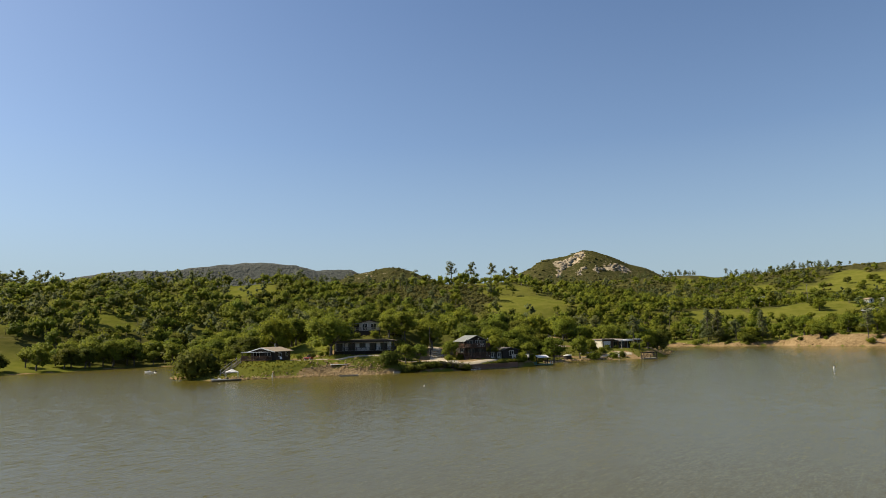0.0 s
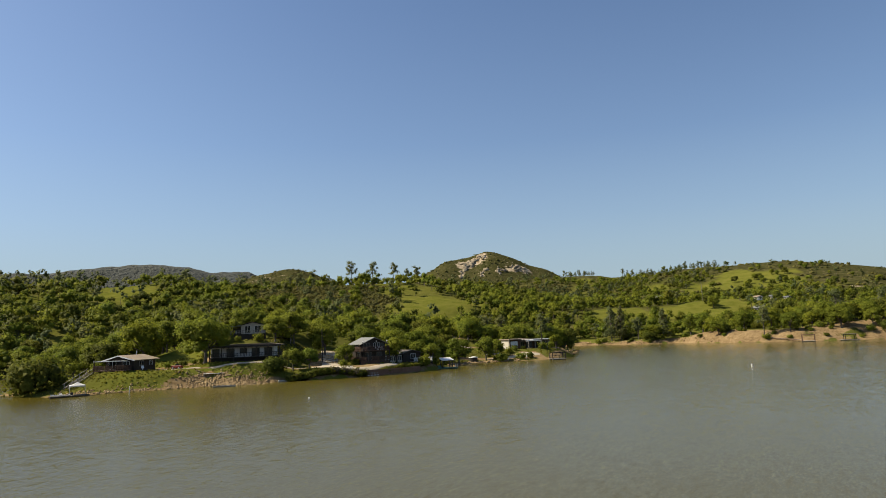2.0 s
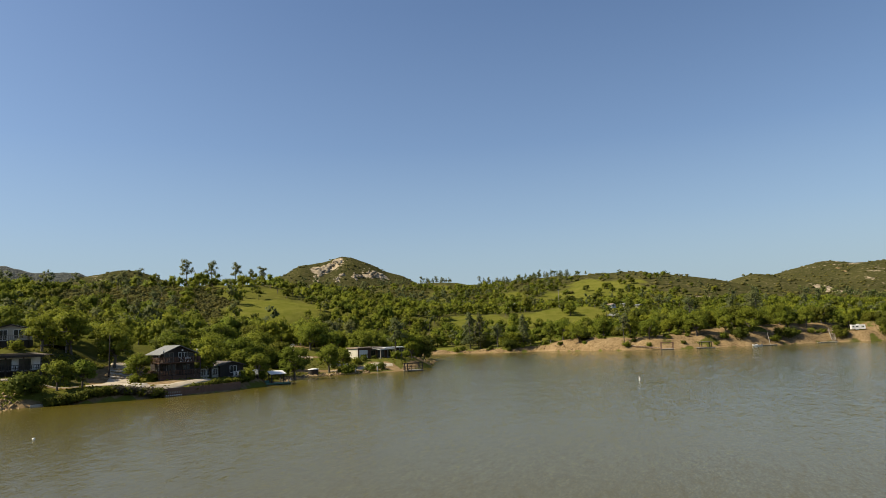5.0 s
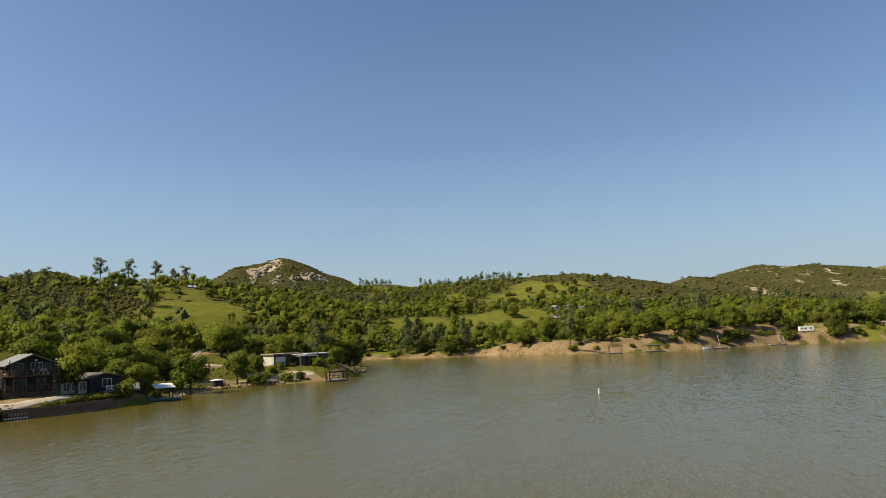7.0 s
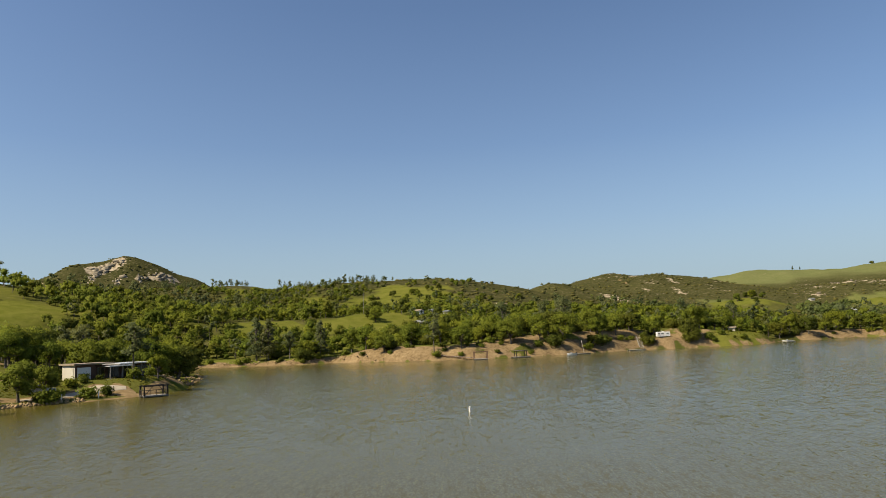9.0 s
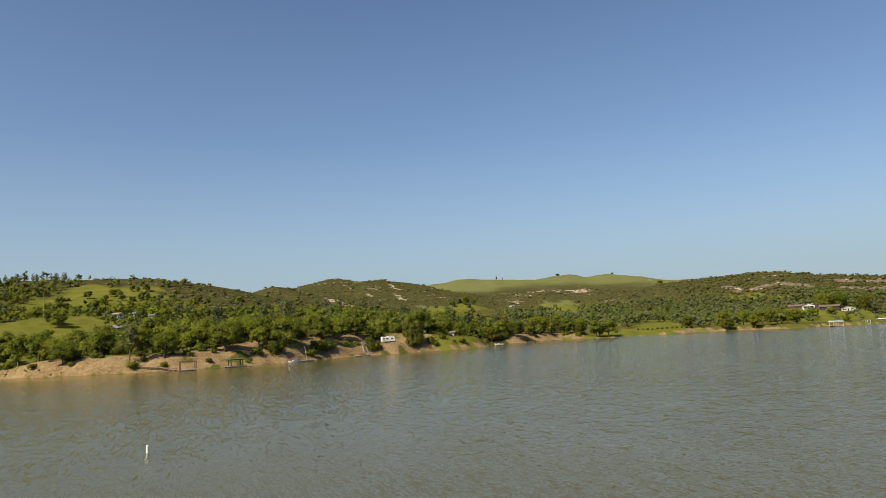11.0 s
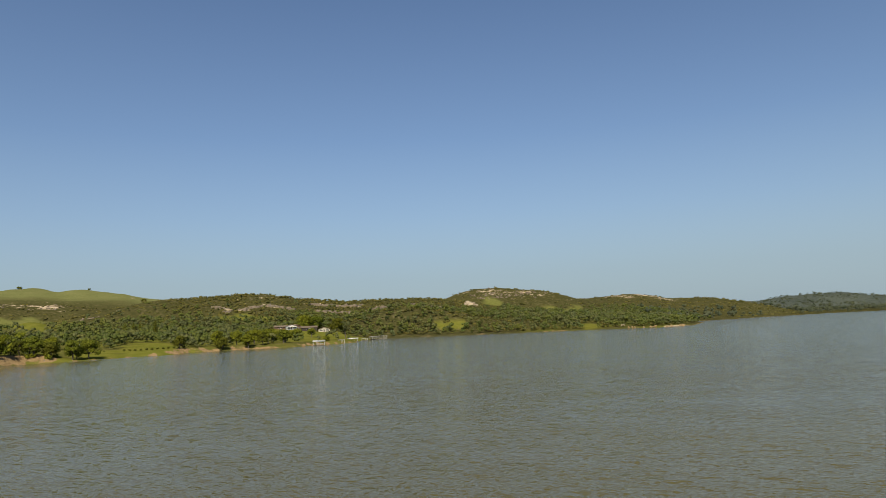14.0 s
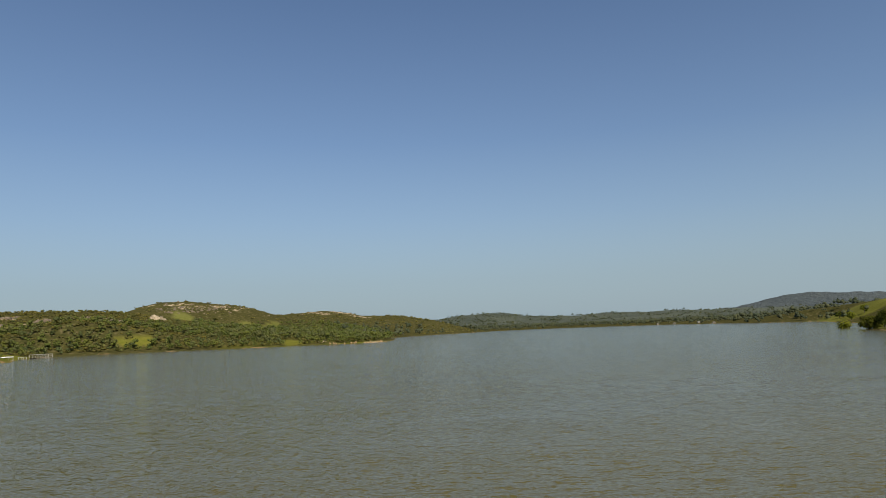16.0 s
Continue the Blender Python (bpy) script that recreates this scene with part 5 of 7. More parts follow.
# ---------------------------------------------------------------- houses of the point
def two_storey_cabin():
    w, l = 5.9, 8.0
    h = thing("cabin", "dark brown two-storey lake cabin with wraparound decks and a grey roof", "house", -5.0, 195.4, 2.5, 23)
    part("foundation", boxes((-w / 2, w / 2, -l / 2, l / 2, -1.0, 0.9)), WOOD_DARK, h)
    gable_wall(h, w, l, 0.9, 5.15, 6.45, WOOD_DARK)
    cladding(h, w, l, 0.9, 5.1, WOOD_DARK, 0.45)
    gable_roof(h, w, l, 5.15, 6.45, ROOF_GREY, 0.8, 0.14)
    f = -l / 2
    for z in (0.85, 3.35):
        part("deck", boxes((-w / 2 - 1.2, w / 2 + 0.7, f - 1.5, f, z - 0.2, z), (-w / 2 - 1.2, -w / 2, f, l / 2 - 2.5, z - 0.2, z)), WOOD_RED, h)
        rails(h, [(-w / 2 - 1.15, l / 2 - 2.6), (-w / 2 - 1.15, f - 1.45), (w / 2 + 0.65, f - 1.45), (w / 2 + 0.65, f)], z, 0.95, WOOD_RED, 1.7, 0.28)
    for x in (-w / 2 - 1.15, -w / 2 + 1.2, 1.0, w / 2 + 0.65):
        part("deck_post", boxes((x - 0.09, x + 0.09, f - 1.5, f - 1.32, -0.9, 3.3)), WOOD_DARK, h)
    for x in (-w / 2 - 0.2, 0.4, w / 2 + 0.3):
        part("eave_post", boxes((x - 0.07, x + 0.07, f - 0.72, f - 0.58, 3.35, 5.6)), WOOD_DARK, h)
        part("flood_lamp", boxes((x - 0.13, x + 0.13, f - 0.86, f - 0.62, 5.45, 5.72), bevel=0.03), WHITE, h, "small white flood lamp under the eaves")
    part("skirting", boxes((-w / 2 - 1.1, w / 2 + 0.6, f - 1.44, f - 1.38, -0.9, 0.62)), WOOD_RED, h, "red-brown board skirting under the deck")
    window(h, -1.9, f, 3.4, 5.2, 1.7, frame_mat=WOOD_GREY)
    window(h, 0.7, f, 4.15, 5.2, 1.7, bars=2, frame_mat=METAL)
    window(h, 2.3, f, 3.4, 5.1, 0.9, bars=0, frame_mat=WOOD_GREY)
    window(h, -1.5, f, 0.92, 2.9, 1.8, frame_mat=WOOD_GREY)
    window(h, 1.4, f, 1.7, 2.8, 1.4, frame_mat=WOOD_GREY)
    window(h, -w / 2, -1.0, 1.0, 2.9, 1.6, "left")
    window(h, -w / 2, -1.0, 3.5, 5.0, 1.8, "left")


def patio_chair():
    c = thing("patio_chair", "white plastic patio chair on the cabin's upper deck", "chair", 0, 0, 0, group="deck chairs")
    part("seat", boxes((-0.25, 0.25, -0.25, 0.25, 0.4, 0.45)), WHITE, c)
    part("backrest", boxes((-0.25, 0.25, 0.21, 0.26, 0.5, 0.9)), WHITE, c)
    for x in (-0.22, 0.22):
        for y in (-0.22, 0.22):
            part("leg", boxes((x - 0.03, x + 0.03, y - 0.03, y + 0.03, 0, 0.4)), WHITE, c)
    base = pose(-5.0, 195.4, 2.5, 0, 0, 23)
    for i, (x, y, a) in enumerate(((0.3, -4.9, 10), (1.1, -5.0, -30), (1.8, -4.9, 150))):
        m = base @ pose(x, y, 3.351, 0, 0, a)
        if i:
            copy_thing(c, m)
        else:
            c.matrix_basis = m


def low_cottage():
    h = thing("cottage", "low dark cottage with a white sunroom and a white-railed deck", "house", 4.6, 201.5, 2.15, 28)
    w, l = 5.2, 7.0
    gable_wall(h, w, l, -0.8, 2.45, 3.15, WOOD_DARK)
    gable_roof(h, w, l, 2.45, 3.15, ROOF_DARK, 0.45, 0.14)
    f = -l / 2
    part("sunroom", boxes((-w / 2 - 5.2, -w / 2 - 0.01, f + 0.6, f + 4.5, -0.8, 2.1)), CREAM, h, "white-framed sunroom")
    part("sunroom_roof", prism([(-w / 2 - 5.6, 2.1), (-w / 2 + 0.1, 2.35), (-w / 2 + 0.1, 2.5), (-w / 2 - 5.6, 2.25)], f - 0.1, f + 4.8), ROOF_GREY, h, "grey sheet roof")
    for i in range(4):
        window(h, -w / 2 - 4.5 + 1.25 * i, f + 0.6, 0.6, 1.9, 1.05, bars=1)
    window(h, 0.3, f, 0.9, 2.3, 1.5, bars=1)
    window(h, w / 2, -0.6, 0.8, 2.1, 1.4, "right")
    part("deck", boxes((-0.8, w / 2 + 2.2, f - 2.4, f - 0.01, 0.05, 0.25)), WOOD_GREY, h)
    rails(h, [(-0.75, f - 2.35), (w / 2 + 2.15, f - 2.35), (w / 2 + 2.15, f)], 0.25, 0.95, WHITE, 1.0, 0.3)
    for x in (-0.7, 1.6, w / 2 + 2.1):
        part("deck_post", boxes((x - 0.08, x + 0.08, f - 2.35, f - 2.2, -2.2, 0.05)), WOOD_DARK, h)


def long_house():
    """The long white house with a porch on posts, half up the slope."""
    h = thing("long_house", "long low white house with a dark full-length porch on posts", "house", -35.0, 190.6, 4.75, 3)
    w, l = 15.0, 6.0
    part("wall", boxes((-w / 2, w / 2, -l / 2, l / 2, 0.9, 3.4)), WHITE, h)
    part("foundation", boxes((-w / 2, w / 2, -l / 2 + 0.4, l / 2, -1.2, 0.9)), WOOD_DARK, h)
    part("roof", prism([(-w / 2 - 0.5, 3.4), (w / 2 + 1.8, 3.4), (w / 2 + 1.8, 3.58), (-w / 2 - 0.5, 3.58)], -l / 2 - 2.1, l / 2 + 0.5), ROOF_BROWN, h)
    part("roof_crown", prism([(-w / 2, 3.58), (w / 2 + 1.2, 3.58), (w / 2 - 1.0, 3.95), (-w / 2 + 2.0, 3.95)], -l / 2 + 0.2, l / 2), ROOF_BROWN, h, "low brown roof hip")
    part("fascia", boxes((-w / 2 - 0.55, w / 2 + 1.85, -l / 2 - 2.16, -l / 2 - 2.105, 3.2, 3.6)), WOOD_DARK, h, "dark board along the porch eave")
    # Added dark sheet in place of the deep shade under the porch deck.
    part("skirting", boxes((-w / 2, w / 2 + 1.5, -l / 2 - 0.6, -l / 2 - 0.5, -1.6, 0.68)), WOOD_DARK, h, "dark sheet standing in for the shade below the deck")
    f = -l / 2
    part("deck", boxes((-w / 2, w / 2 + 1.6, f - 1.9, f - 0.01, 0.7, 0.9), (w / 2 + 0.01, w / 2 + 1.6, f, l / 2 - 1, 0.7, 0.9)), WOOD_DARK, h)
    rails(h, [(-w / 2, f - 1.85), (w / 2 + 1.55, f - 1.85), (w / 2 + 1.55, l / 2 - 1.1)], 0.9, 0.95, WOOD_DARK, 2.0, 0.35)
    for i in range(7):
        x = -w / 2 + 0.1 + i * (w + 1.3) / 6
        part("porch_post", boxes((x - 0.09, x + 0.09, f - 1.95, f - 1.77, -1.6, 3.4)), WOOD_DARK, h)
    for x, ww, z0 in ((-6.3, 1.7, 0.95), (-2.9, 1.9, 0.95), (0.1, 1.7, 1.7), (3.0, 1.9, 0.95), (6.0, 1.9, 0.95)):
        window(h, x, f, z0, 2.95, ww, bars=1, frame_mat=WOOD_DARK)


def upper_house():
    h = thing("hillside_house", "small pale gabled house with a dark deck among oaks", "house", -35.9, 206.0, 10.4, 8)
    w, l = 6.0, 7.0
    part("foundation", boxes((-w / 2 - 0.1, w / 2 + 0.1, -l / 2 + 0.2, l / 2, -1.6, 0.8)), WOOD_DARK, h)
    gable_wall(h, w, l, 0.8, 3.1, 3.85, CREAM)
    gable_roof(h, w, l, 3.1, 3.85, ROOF_GREY, 0.5, 0.14, fascia=WOOD_DARK)
    # Dark sheet again, for the shade beneath this deck.
    part("skirting", boxes((-w / 2 - 2.5, w / 2 + 0.3, -l / 2 - 2.0, -l / 2 - 1.9, -2.6, 0.58)), WOOD_DARK, h, "dark sheet standing in for the shade below the deck")
    f = -l / 2
    part("deck", boxes((-w / 2 - 2.5, w / 2 + 0.3, f - 2.2, f - 0.01, 0.6, 0.8)), WOOD_DARK, h)
    rails(h, [(-w / 2 - 2.45, f), (-w / 2 - 2.45, f - 2.15), (w / 2 + 0.25, f - 2.15), (w / 2 + 0.25, f)], 0.8, 0.9, WOOD_GREY, 1.4, 0.35)
    for x in (-w / 2 - 2.4, -w / 2, 0, w / 2 + 0.2):
        part("deck_post", boxes((x - 0.09, x + 0.09, f - 2.15, f - 1.97, -2.6, 0.6)), WOOD_DARK, h)
    part("porch_roof", prism([(-w / 2 - 3.0, 2.75), (-w / 2 - 0.01, 3.0), (-w / 2 - 0.01, 3.12), (-w / 2 - 3.0, 2.87)], f - 1.2, l / 2), ROOF_GREY, h)
    part("porch_wall", boxes((-w / 2 - 2.6, -w / 2 - 0.01, f + 1.5, l / 2, 0.8, 2.7)), WOOD_DARK, h)
    window(h, -1.3, f, 0.85, 2.9, 1.5)
    window(h, 1.3, f, 1.2, 2.9, 1.7)
    s = thing("shed", "brown open-fronted shed with a tan flat roof on the slope", "shed", -28.0, 204.5, 9.9, 5)
    part("wall", boxes((-2.3, -2.15, -1.5, 1.5, -1.5, 2.6), (2.15, 2.3, -1.5, 1.5, -1.5, 2.6), (-2.3, 2.3, 1.35, 1.5, -1.5, 2.6)), WOOD_DARK, s)
    part("floor", boxes((-2.3, 2.3, -2.0, 1.5, 0.1, 0.25)), WOOD_GREY, s)
    part("roof", boxes((-2.6, 2.6, -2.2, 1.8, 2.6, 2.8)), ROOF_TAN, s)
    for x in (-2.2, 0, 2.2):
        part("post", boxes((x - 0.08, x + 0.08, -2.0, -1.84, -2.0, 2.6)), WOOD_GREY, s)


def shore_bungalow():
    h = thing("bungalow", "low brown bungalow with a tan roof and redwood deck", "house", -57.6, 178.4, 3.95, -15)
    w, l = 6.9, 7.8
    gable_wall(h, w, l, -0.6, 2.35, 3.25, WOOD_DARK)
    gable_roof(h, w, l, 2.35, 3.25, ROOF_TAN, 0.7, 0.15, fascia=WHITE)
    f = -l / 2
    part("porch_roof", boxes((-w / 2 - 1.4, w / 2 - 1.0, f - 2.4, f - 0.75, 2.16, 2.28)), METAL, h, "pale sheet porch roof")
    part("deck", boxes((-w / 2 - 1.2, w / 2 - 0.6, f - 2.6, f - 0.01, 0.1, 0.3)), WOOD_RED, h)
    rails(h, [(-w / 2 - 1.15, f), (-w / 2 - 1.15, f - 2.55), (w / 2 - 0.65, f - 2.55), (w / 2 - 0.65, f)], 0.3, 0.95, WOOD_RED, 1.5, 0.25)
    for x in (-w / 2 - 1.1, -w / 2 + 2.2, w / 2 - 1.1):
        part("porch_post", boxes((x - 0.08, x + 0.08, f - 2.4, f - 2.24, 0.3, 2.16)), WOOD_DARK, h)
    for x in (-w / 2 - 1.1, -1.4, 1.0, w / 2 - 0.8):
        part("deck_post", boxes((x - 0.08, x + 0.08, f - 2.55, f - 2.39, -2.6, 0.1)), WOOD_DARK, h)
    part("chimney", rod([(0.5, 1.2, 2.9), (0.5, 1.2, 4.2), (0.5, 1.2, 4.25)], [0.1, 0.1, 0.16], 10), METAL, h, "thin metal flue")
    window(h, -1.8, f, 0.35, 2.2, 1.8)
    window(h, 1.6, f, 1.0, 2.1, 1.6)
    window(h, w / 2, -1.2, 0.9, 2.0, 1.5, "right")
    window(h, w / 2, 2.2, 0.9, 2.0, 1.2, "right")
    # satellite dish by the deck
    d = thing("satellite_dish", "small pale satellite dish on a short pole beside the deck", "satellite dish", -53.4, 173.6, height(-53.4, 173.6), 20)
    part("pole", rod([(0, 0, -0.1), (0, 0, 0.7)], 0.04, 6), METAL, d)
    bm = bmesh.new()
    bmesh.ops.create_cone(bm, cap_ends=True, segments=16, radius1=0.08, radius2=0.32, depth=0.1, matrix=pose(0, -0.1, 0.75, 65, 0, 0))
    part("dish", bm, WHITE, d)
    # stair down the lawn
    s = thing("wooden_stair", "weathered wooden stair down the lawn to the water", "stair", 0, 0, 0)
    a, b = Vector((-64.2, 173.2, height(-64.2, 173.2) + 0.3)), Vector((-65.0, 163.8, height(-65, 163.8) + 0.3))
    for side in (-0.55, 0.55):
        part("stringer", rod([a + Vector((side, 0, 0)), b + Vector((side, 0, 0))], 0.09, 4), WOOD_GREY, s)
        part("handrail", rod([a + Vector((side, 0, 0.9)), b + Vector((side, 0, 0.9))], 0.05, 4), WOOD_GREY, s)
        for k in (0.05, 0.35, 0.65, 0.95):
            p = a.lerp(b, k)
            part("post", boxes((p.x + side - 0.05, p.x + side + 0.05, p.y - 0.05, p.y + 0.05, p.z - 0.7, p.z + 0.9)), WOOD_GREY, s)
    for i in range(16):
        p = a.lerp(b, (i + 0.5) / 16)
        part("tread", boxes((p.x - 0.55, p.x + 0.55, p.y - 0.17, p.y + 0.17, p.z + 0.08, p.z + 0.13)), WOOD_GREY, s)


def flat_roof_house():
    h = thing("flat_roofed_house", "flat-roofed brown house with a white garage end", "house", 46.5, 246.5, 3.2, 18)
    part("garage", boxes((-8.0, -4.0, -2.5, 3.5, -0.8, 3.0)), WOOD_RED, h)
    part("garage_wall", boxes((-8.06, -8.005, -2.5, 3.5, -0.8, 3.0)), CREAM, h, "pale end wall of the garage")
    part("garage_door", boxes((-8.12, -8.065, -1.9, 2.9, 0.0, 2.4)), CREAM, h, "pale roll-up door")
    # Added panel: its white stands in for the sunlit end, seen too obliquely.
    part("garage_door", boxes((-7.6, -5.0, -2.56, -2.505, 0.0, 2.5)), WHITE, h, "white panel added on the front for the sunlit garage end")
    part("body", boxes((-3.99, 8.0, -1.0, 4.5, -0.8, 2.7)), WOOD_RED, h)
    part("roof", boxes((-8.5, -0.5, -3.2, 4.2, 3.0, 3.28)), ROOF_TAN, h, "pale flat roof with a thin edge")
    part("roof", boxes((0.6, 9.0, -3.0, 5.0, 2.72, 2.95)), METAL, h)
    part("porch_roof", boxes((-2.6, 2.6, -5.6, -1.01, 2.4, 2.58)), METAL, h)
    for x in (-2.4, 0.0, 2.4):
        part("porch_post", boxes((x - 0.08, x + 0.08, -5.5, -5.34, -0.6, 2.4)), WOOD_GREY, h)
    part("terrace", boxes((-3.2, 8.6, -6.0, -1.01, -0.75, 0.0)), CONCRETE, h)
    for x in (3.6, 5.4, 7.2):
        part("corner_post", boxes((x - 0.08, x + 0.08, -2.9, -2.74, 0, 2.72)), WOOD_GREY, h)
    for x, wd in ((-2.4, 1.5), (0.2, 2.2), (3.2, 1.8), (5.4, 1.9), (7.1, 1.2)):
        window(h, x, -1.0, 0.15, 2.3, wd, frame_mat=WOOD_GREY)


two_storey_cabin()
patio_chair()
low_cottage()
long_house()
upper_house()
shore_bungalow()
flat_roof_house()


# ---------------------------------------------------------------- sea wall, riprap, docks, boats
def sea_wall():
    line = [(-21, 177.2), (-15, 178.9), (-9.5, 180.6), (-5, 181.6), (0, 184.1), (4.8, 187.6), (8, 191.6)]
    w = tagged(new("sea_wall"), "low rust-brown board sea wall at the water's edge", "wall", kind="structure")
    for (x0, y0), (x1, y1) in zip(line, line[1:]):
        d = math.hypot(x1 - x0, y1 - y0)
        a = math.degrees(math.atan2(y1 - y0, x1 - x0))
        n = max(1, int(d / 0.62))
        for i in range(n):
            k = (i + 0.5) / n
            ob = part("plank", boxes((-0.305, 0.305, -0.05, 0.05, -1.0, 1.5 + 0.02 * (i % 3)), bevel=0.015), RUST, w)
            ob.matrix_basis = pose(x0 + (x1 - x0) * k, y0 + (y1 - y0) * k - 0.35, 0, 0, 0, a)
        ob = part("wale", boxes((-d / 2, d / 2, -0.1, -0.04, 1.1, 1.3)), RUST, w)
        ob.matrix_basis = pose((x0 + x1) / 2, (y0 + y1) / 2 - 0.40, 0, 0, 0, a)
    s = thing("painted_board", "worn white lettering on a board low on the sea wall", "sign", -3.4, 181.95, 0.12, 26.6)
    part("board", boxes((-1.7, 1.7, -0.02, 0.02, -0.1, 1.0)), RUST, s)
    for i in range(8):
        part("lettering_bar", boxes((-1.5 + 0.38 * i, -1.26 + 0.38 * i, -0.03, -0.022, 0.02, 0.2)), WHITE, s, "worn white paint bar")
    for i in range(6):
        part("lettering_bar", boxes((-1.2 + 0.42 * i, -0.98 + 0.42 * i, -0.03, -0.022, 0.45, 0.78)), WOOD_GREY, s, "faded grey paint bar")


def stones(name, label, places, size, mat):
    """A bank of loose stones as one mesh: places is a list of (x, y)."""
    r = np.random.default_rng(5)
    verts, faces = [], []
    cube = np.array([(-1, -1, -1), (1, -1, -1), (1, 1, -1), (-1, 1, -1), (-1, -1, 1), (1, -1, 1), (1, 1, 1), (-1, 1, 1)], float)
    quad = np.array([(0, 3, 2, 1), (4, 5, 6, 7), (0, 1, 5, 4), (1, 2, 6, 5), (2, 3, 7, 6), (3, 0, 4, 7)])
    p = np.array(places)
    z = ground(p[:, 0], p[:, 1])
    for i, (x, y) in enumerate(places):
        s = size * (0.4 + 0.9 * r.random() ** 2)
        m = np.array(Euler(r.random(3) * 6.28).to_matrix())
        v = (cube * (0.7 + 0.5 * r.random((8, 3)))) * s * (1, 0.8, 0.65)
        verts.append(v @ m.T + (x, y, max(z[i], -0.15) + 0.12 * s))
        faces.append(quad + 8 * i)
    return tagged(new(name, mesh_from(name, np.concatenate(verts), np.concatenate(faces), mat)), label, "stones", kind="stuff")


def along(line, n, wide, r):
    """Random places beside a line, on its landward side."""
    out = []
    for _ in range(n):
        i = r.integers(0, len(line) - 1)
        (x0, y0), (x1, y1) = line[i], line[i + 1]
        k, d = r.random(), math.hypot(x1 - x0, y1 - y0)
        off = wide * r.random() ** 1.5 - 0.4
        out.append((x0 + (x1 - x0) * k - (y1 - y0) / d * off, y0 + (y1 - y0) * k + (x1 - x0) / d * off))
    return out


def ribbon(name, label, points, mat, lift=0.07):
    """A paved way laid on the ground along points (x, y, width), with a rounded edge."""
    verts, faces, rows = [], [], []
    for (x0, y0, w0), (x1, y1, w1) in zip(points, points[1:]):
        n = max(2, int(math.hypot(x1 - x0, y1 - y0) / 0.7))
        rows += [(x0 + (x1 - x0) * i / n, y0 + (y1 - y0) * i / n, w0 + (w1 - w0) * i / n) for i in range(n)]
    rows.append(points[-1])
    across = np.array([-0.54, -0.5, -0.25, 0, 0.25, 0.5, 0.54])
    for i, (x, y, w) in enumerate(rows):
        (xa, ya, _), (xb, yb, _) = rows[max(0, i - 1)], rows[min(len(rows) - 1, i + 1)]
        d = math.hypot(xb - xa, yb - ya)
        wob = 1 + 0.06 * math.sin(i * 1.7)
        px, py = x - (yb - ya) / d * across * w * wob, y + (xb - xa) / d * across * w * wob
        pz = ground(px, py) + np.array([-0.1, lift, lift, lift, lift, lift, -0.1])
        verts += list(zip(px, py, pz))
    k = len(across)
    for i in range(len(rows) - 1):
        faces += [(i * k + j, (i + 1) * k + j, (i + 1) * k + j + 1, i * k + j + 1) for j in range(k - 1)]
    return tagged(new(name, mesh_from(name, verts, np.array(faces)[:, ::-1], mat, True)), label, "driveway", kind="structure")


def drives():
    ribbon("path", "narrow worn gravel path along the bank", [(-62, 175.6, 0.8), (-52, 176.6, 0.8), (-40, 178.3, 0.8), (-30, 180.6, 0.9), (-22, 183.4, 0.9), (-18, 185.4, 1.4)], GRAVEL)
    ribbon("driveway", "pale gravel apron beside the dark cabin", [(-18.5, 186.0, 1.6), (-16.5, 187.4, 5.0), (-13, 188.2, 7.5), (-10.6, 187.6, 6.0)], GRAVEL)
    ribbon("driveway", "gravel drive climbing behind the cabin", [(-14.0, 191.0, 5.2), (-14.6, 197, 4.4), (-15.6, 203, 4.0), (-16.5, 209, 3.4)], GRAVEL)
    ribbon("ramp", "pale concrete ramp down to the sea wall", [(-10.9, 181.3, 3.0), (-10.2, 183.0, 3.6), (-10.6, 185.6, 4.2)], CONCRETE, 0.1)
    ribbon("path", "pale concrete walk between the cabin and the sea wall", [(-8.6, 183.6, 1.6), (-4.2, 185.0, 1.7), (-0.6, 187.4, 1.6), (2.2, 190.2, 1.2)], GRAVEL, 0.09)
    ribbon("path", "pale earth landing above the cove", [(30, 230.6, 0.9), (37, 232.4, 2.4), (43, 234.6, 3.2), (48, 234.4, 1.4)], GRAVEL)
    ribbon("path", "pale earth path winding up behind the cove", [(24, 266.5, 1.2), (22, 259, 1.6), (22.3, 254.3, 1.9), (24.3, 250.5, 1.8), (28, 250, 1.2)], GRAVEL)


def riprap():
    r = np.random.default_rng(3)
    a = along([(-64, 159), (-58, 162.5), (-52, 165.5), (-43, 169), (-32, 171), (-26, 176)], 420, 3.0, r)
    a += [(-43 + 15 * r.random() + 2 * r.normal(), 172 + 1.6 * r.normal() + 0.25 * k) for k in np.linspace(0, 7, 900)]
    a += along([(-46, 183), (-42, 190)], 60, 3.0, r)
    for k in (198.4, 200.2, 202.0, 203.8):
        a += [(-17.6 + 6.0 * v, k + 1.1 * v + 0.15 * r.normal()) for v in r.random(70)]
    stones("riprap", "tan riprap stones along the bank of the point", a, 0.21, STONE)
    b = along([(18, 209), (23, 221), (30, 225), (40, 226)], 420, 2.6, r) + along([(57, 241), (67, 263), (77, 293)], 160, 4.0, r) + along([(98, 366), (113, 355), (126, 341), (138, 344), (149, 319)], 260, 4, r)
    stones("shore_stones", "pale stones along the inlet shore", b, 0.27, STONE)
    c = along([(594, -140), (606, -161), (625, -176)], 22, 8, r) + along([(612, -115), (600, -146)], 12, 6, r)
    stones("headland_rocks", "pale boulders on the far headland", c, 0.8, STONE)


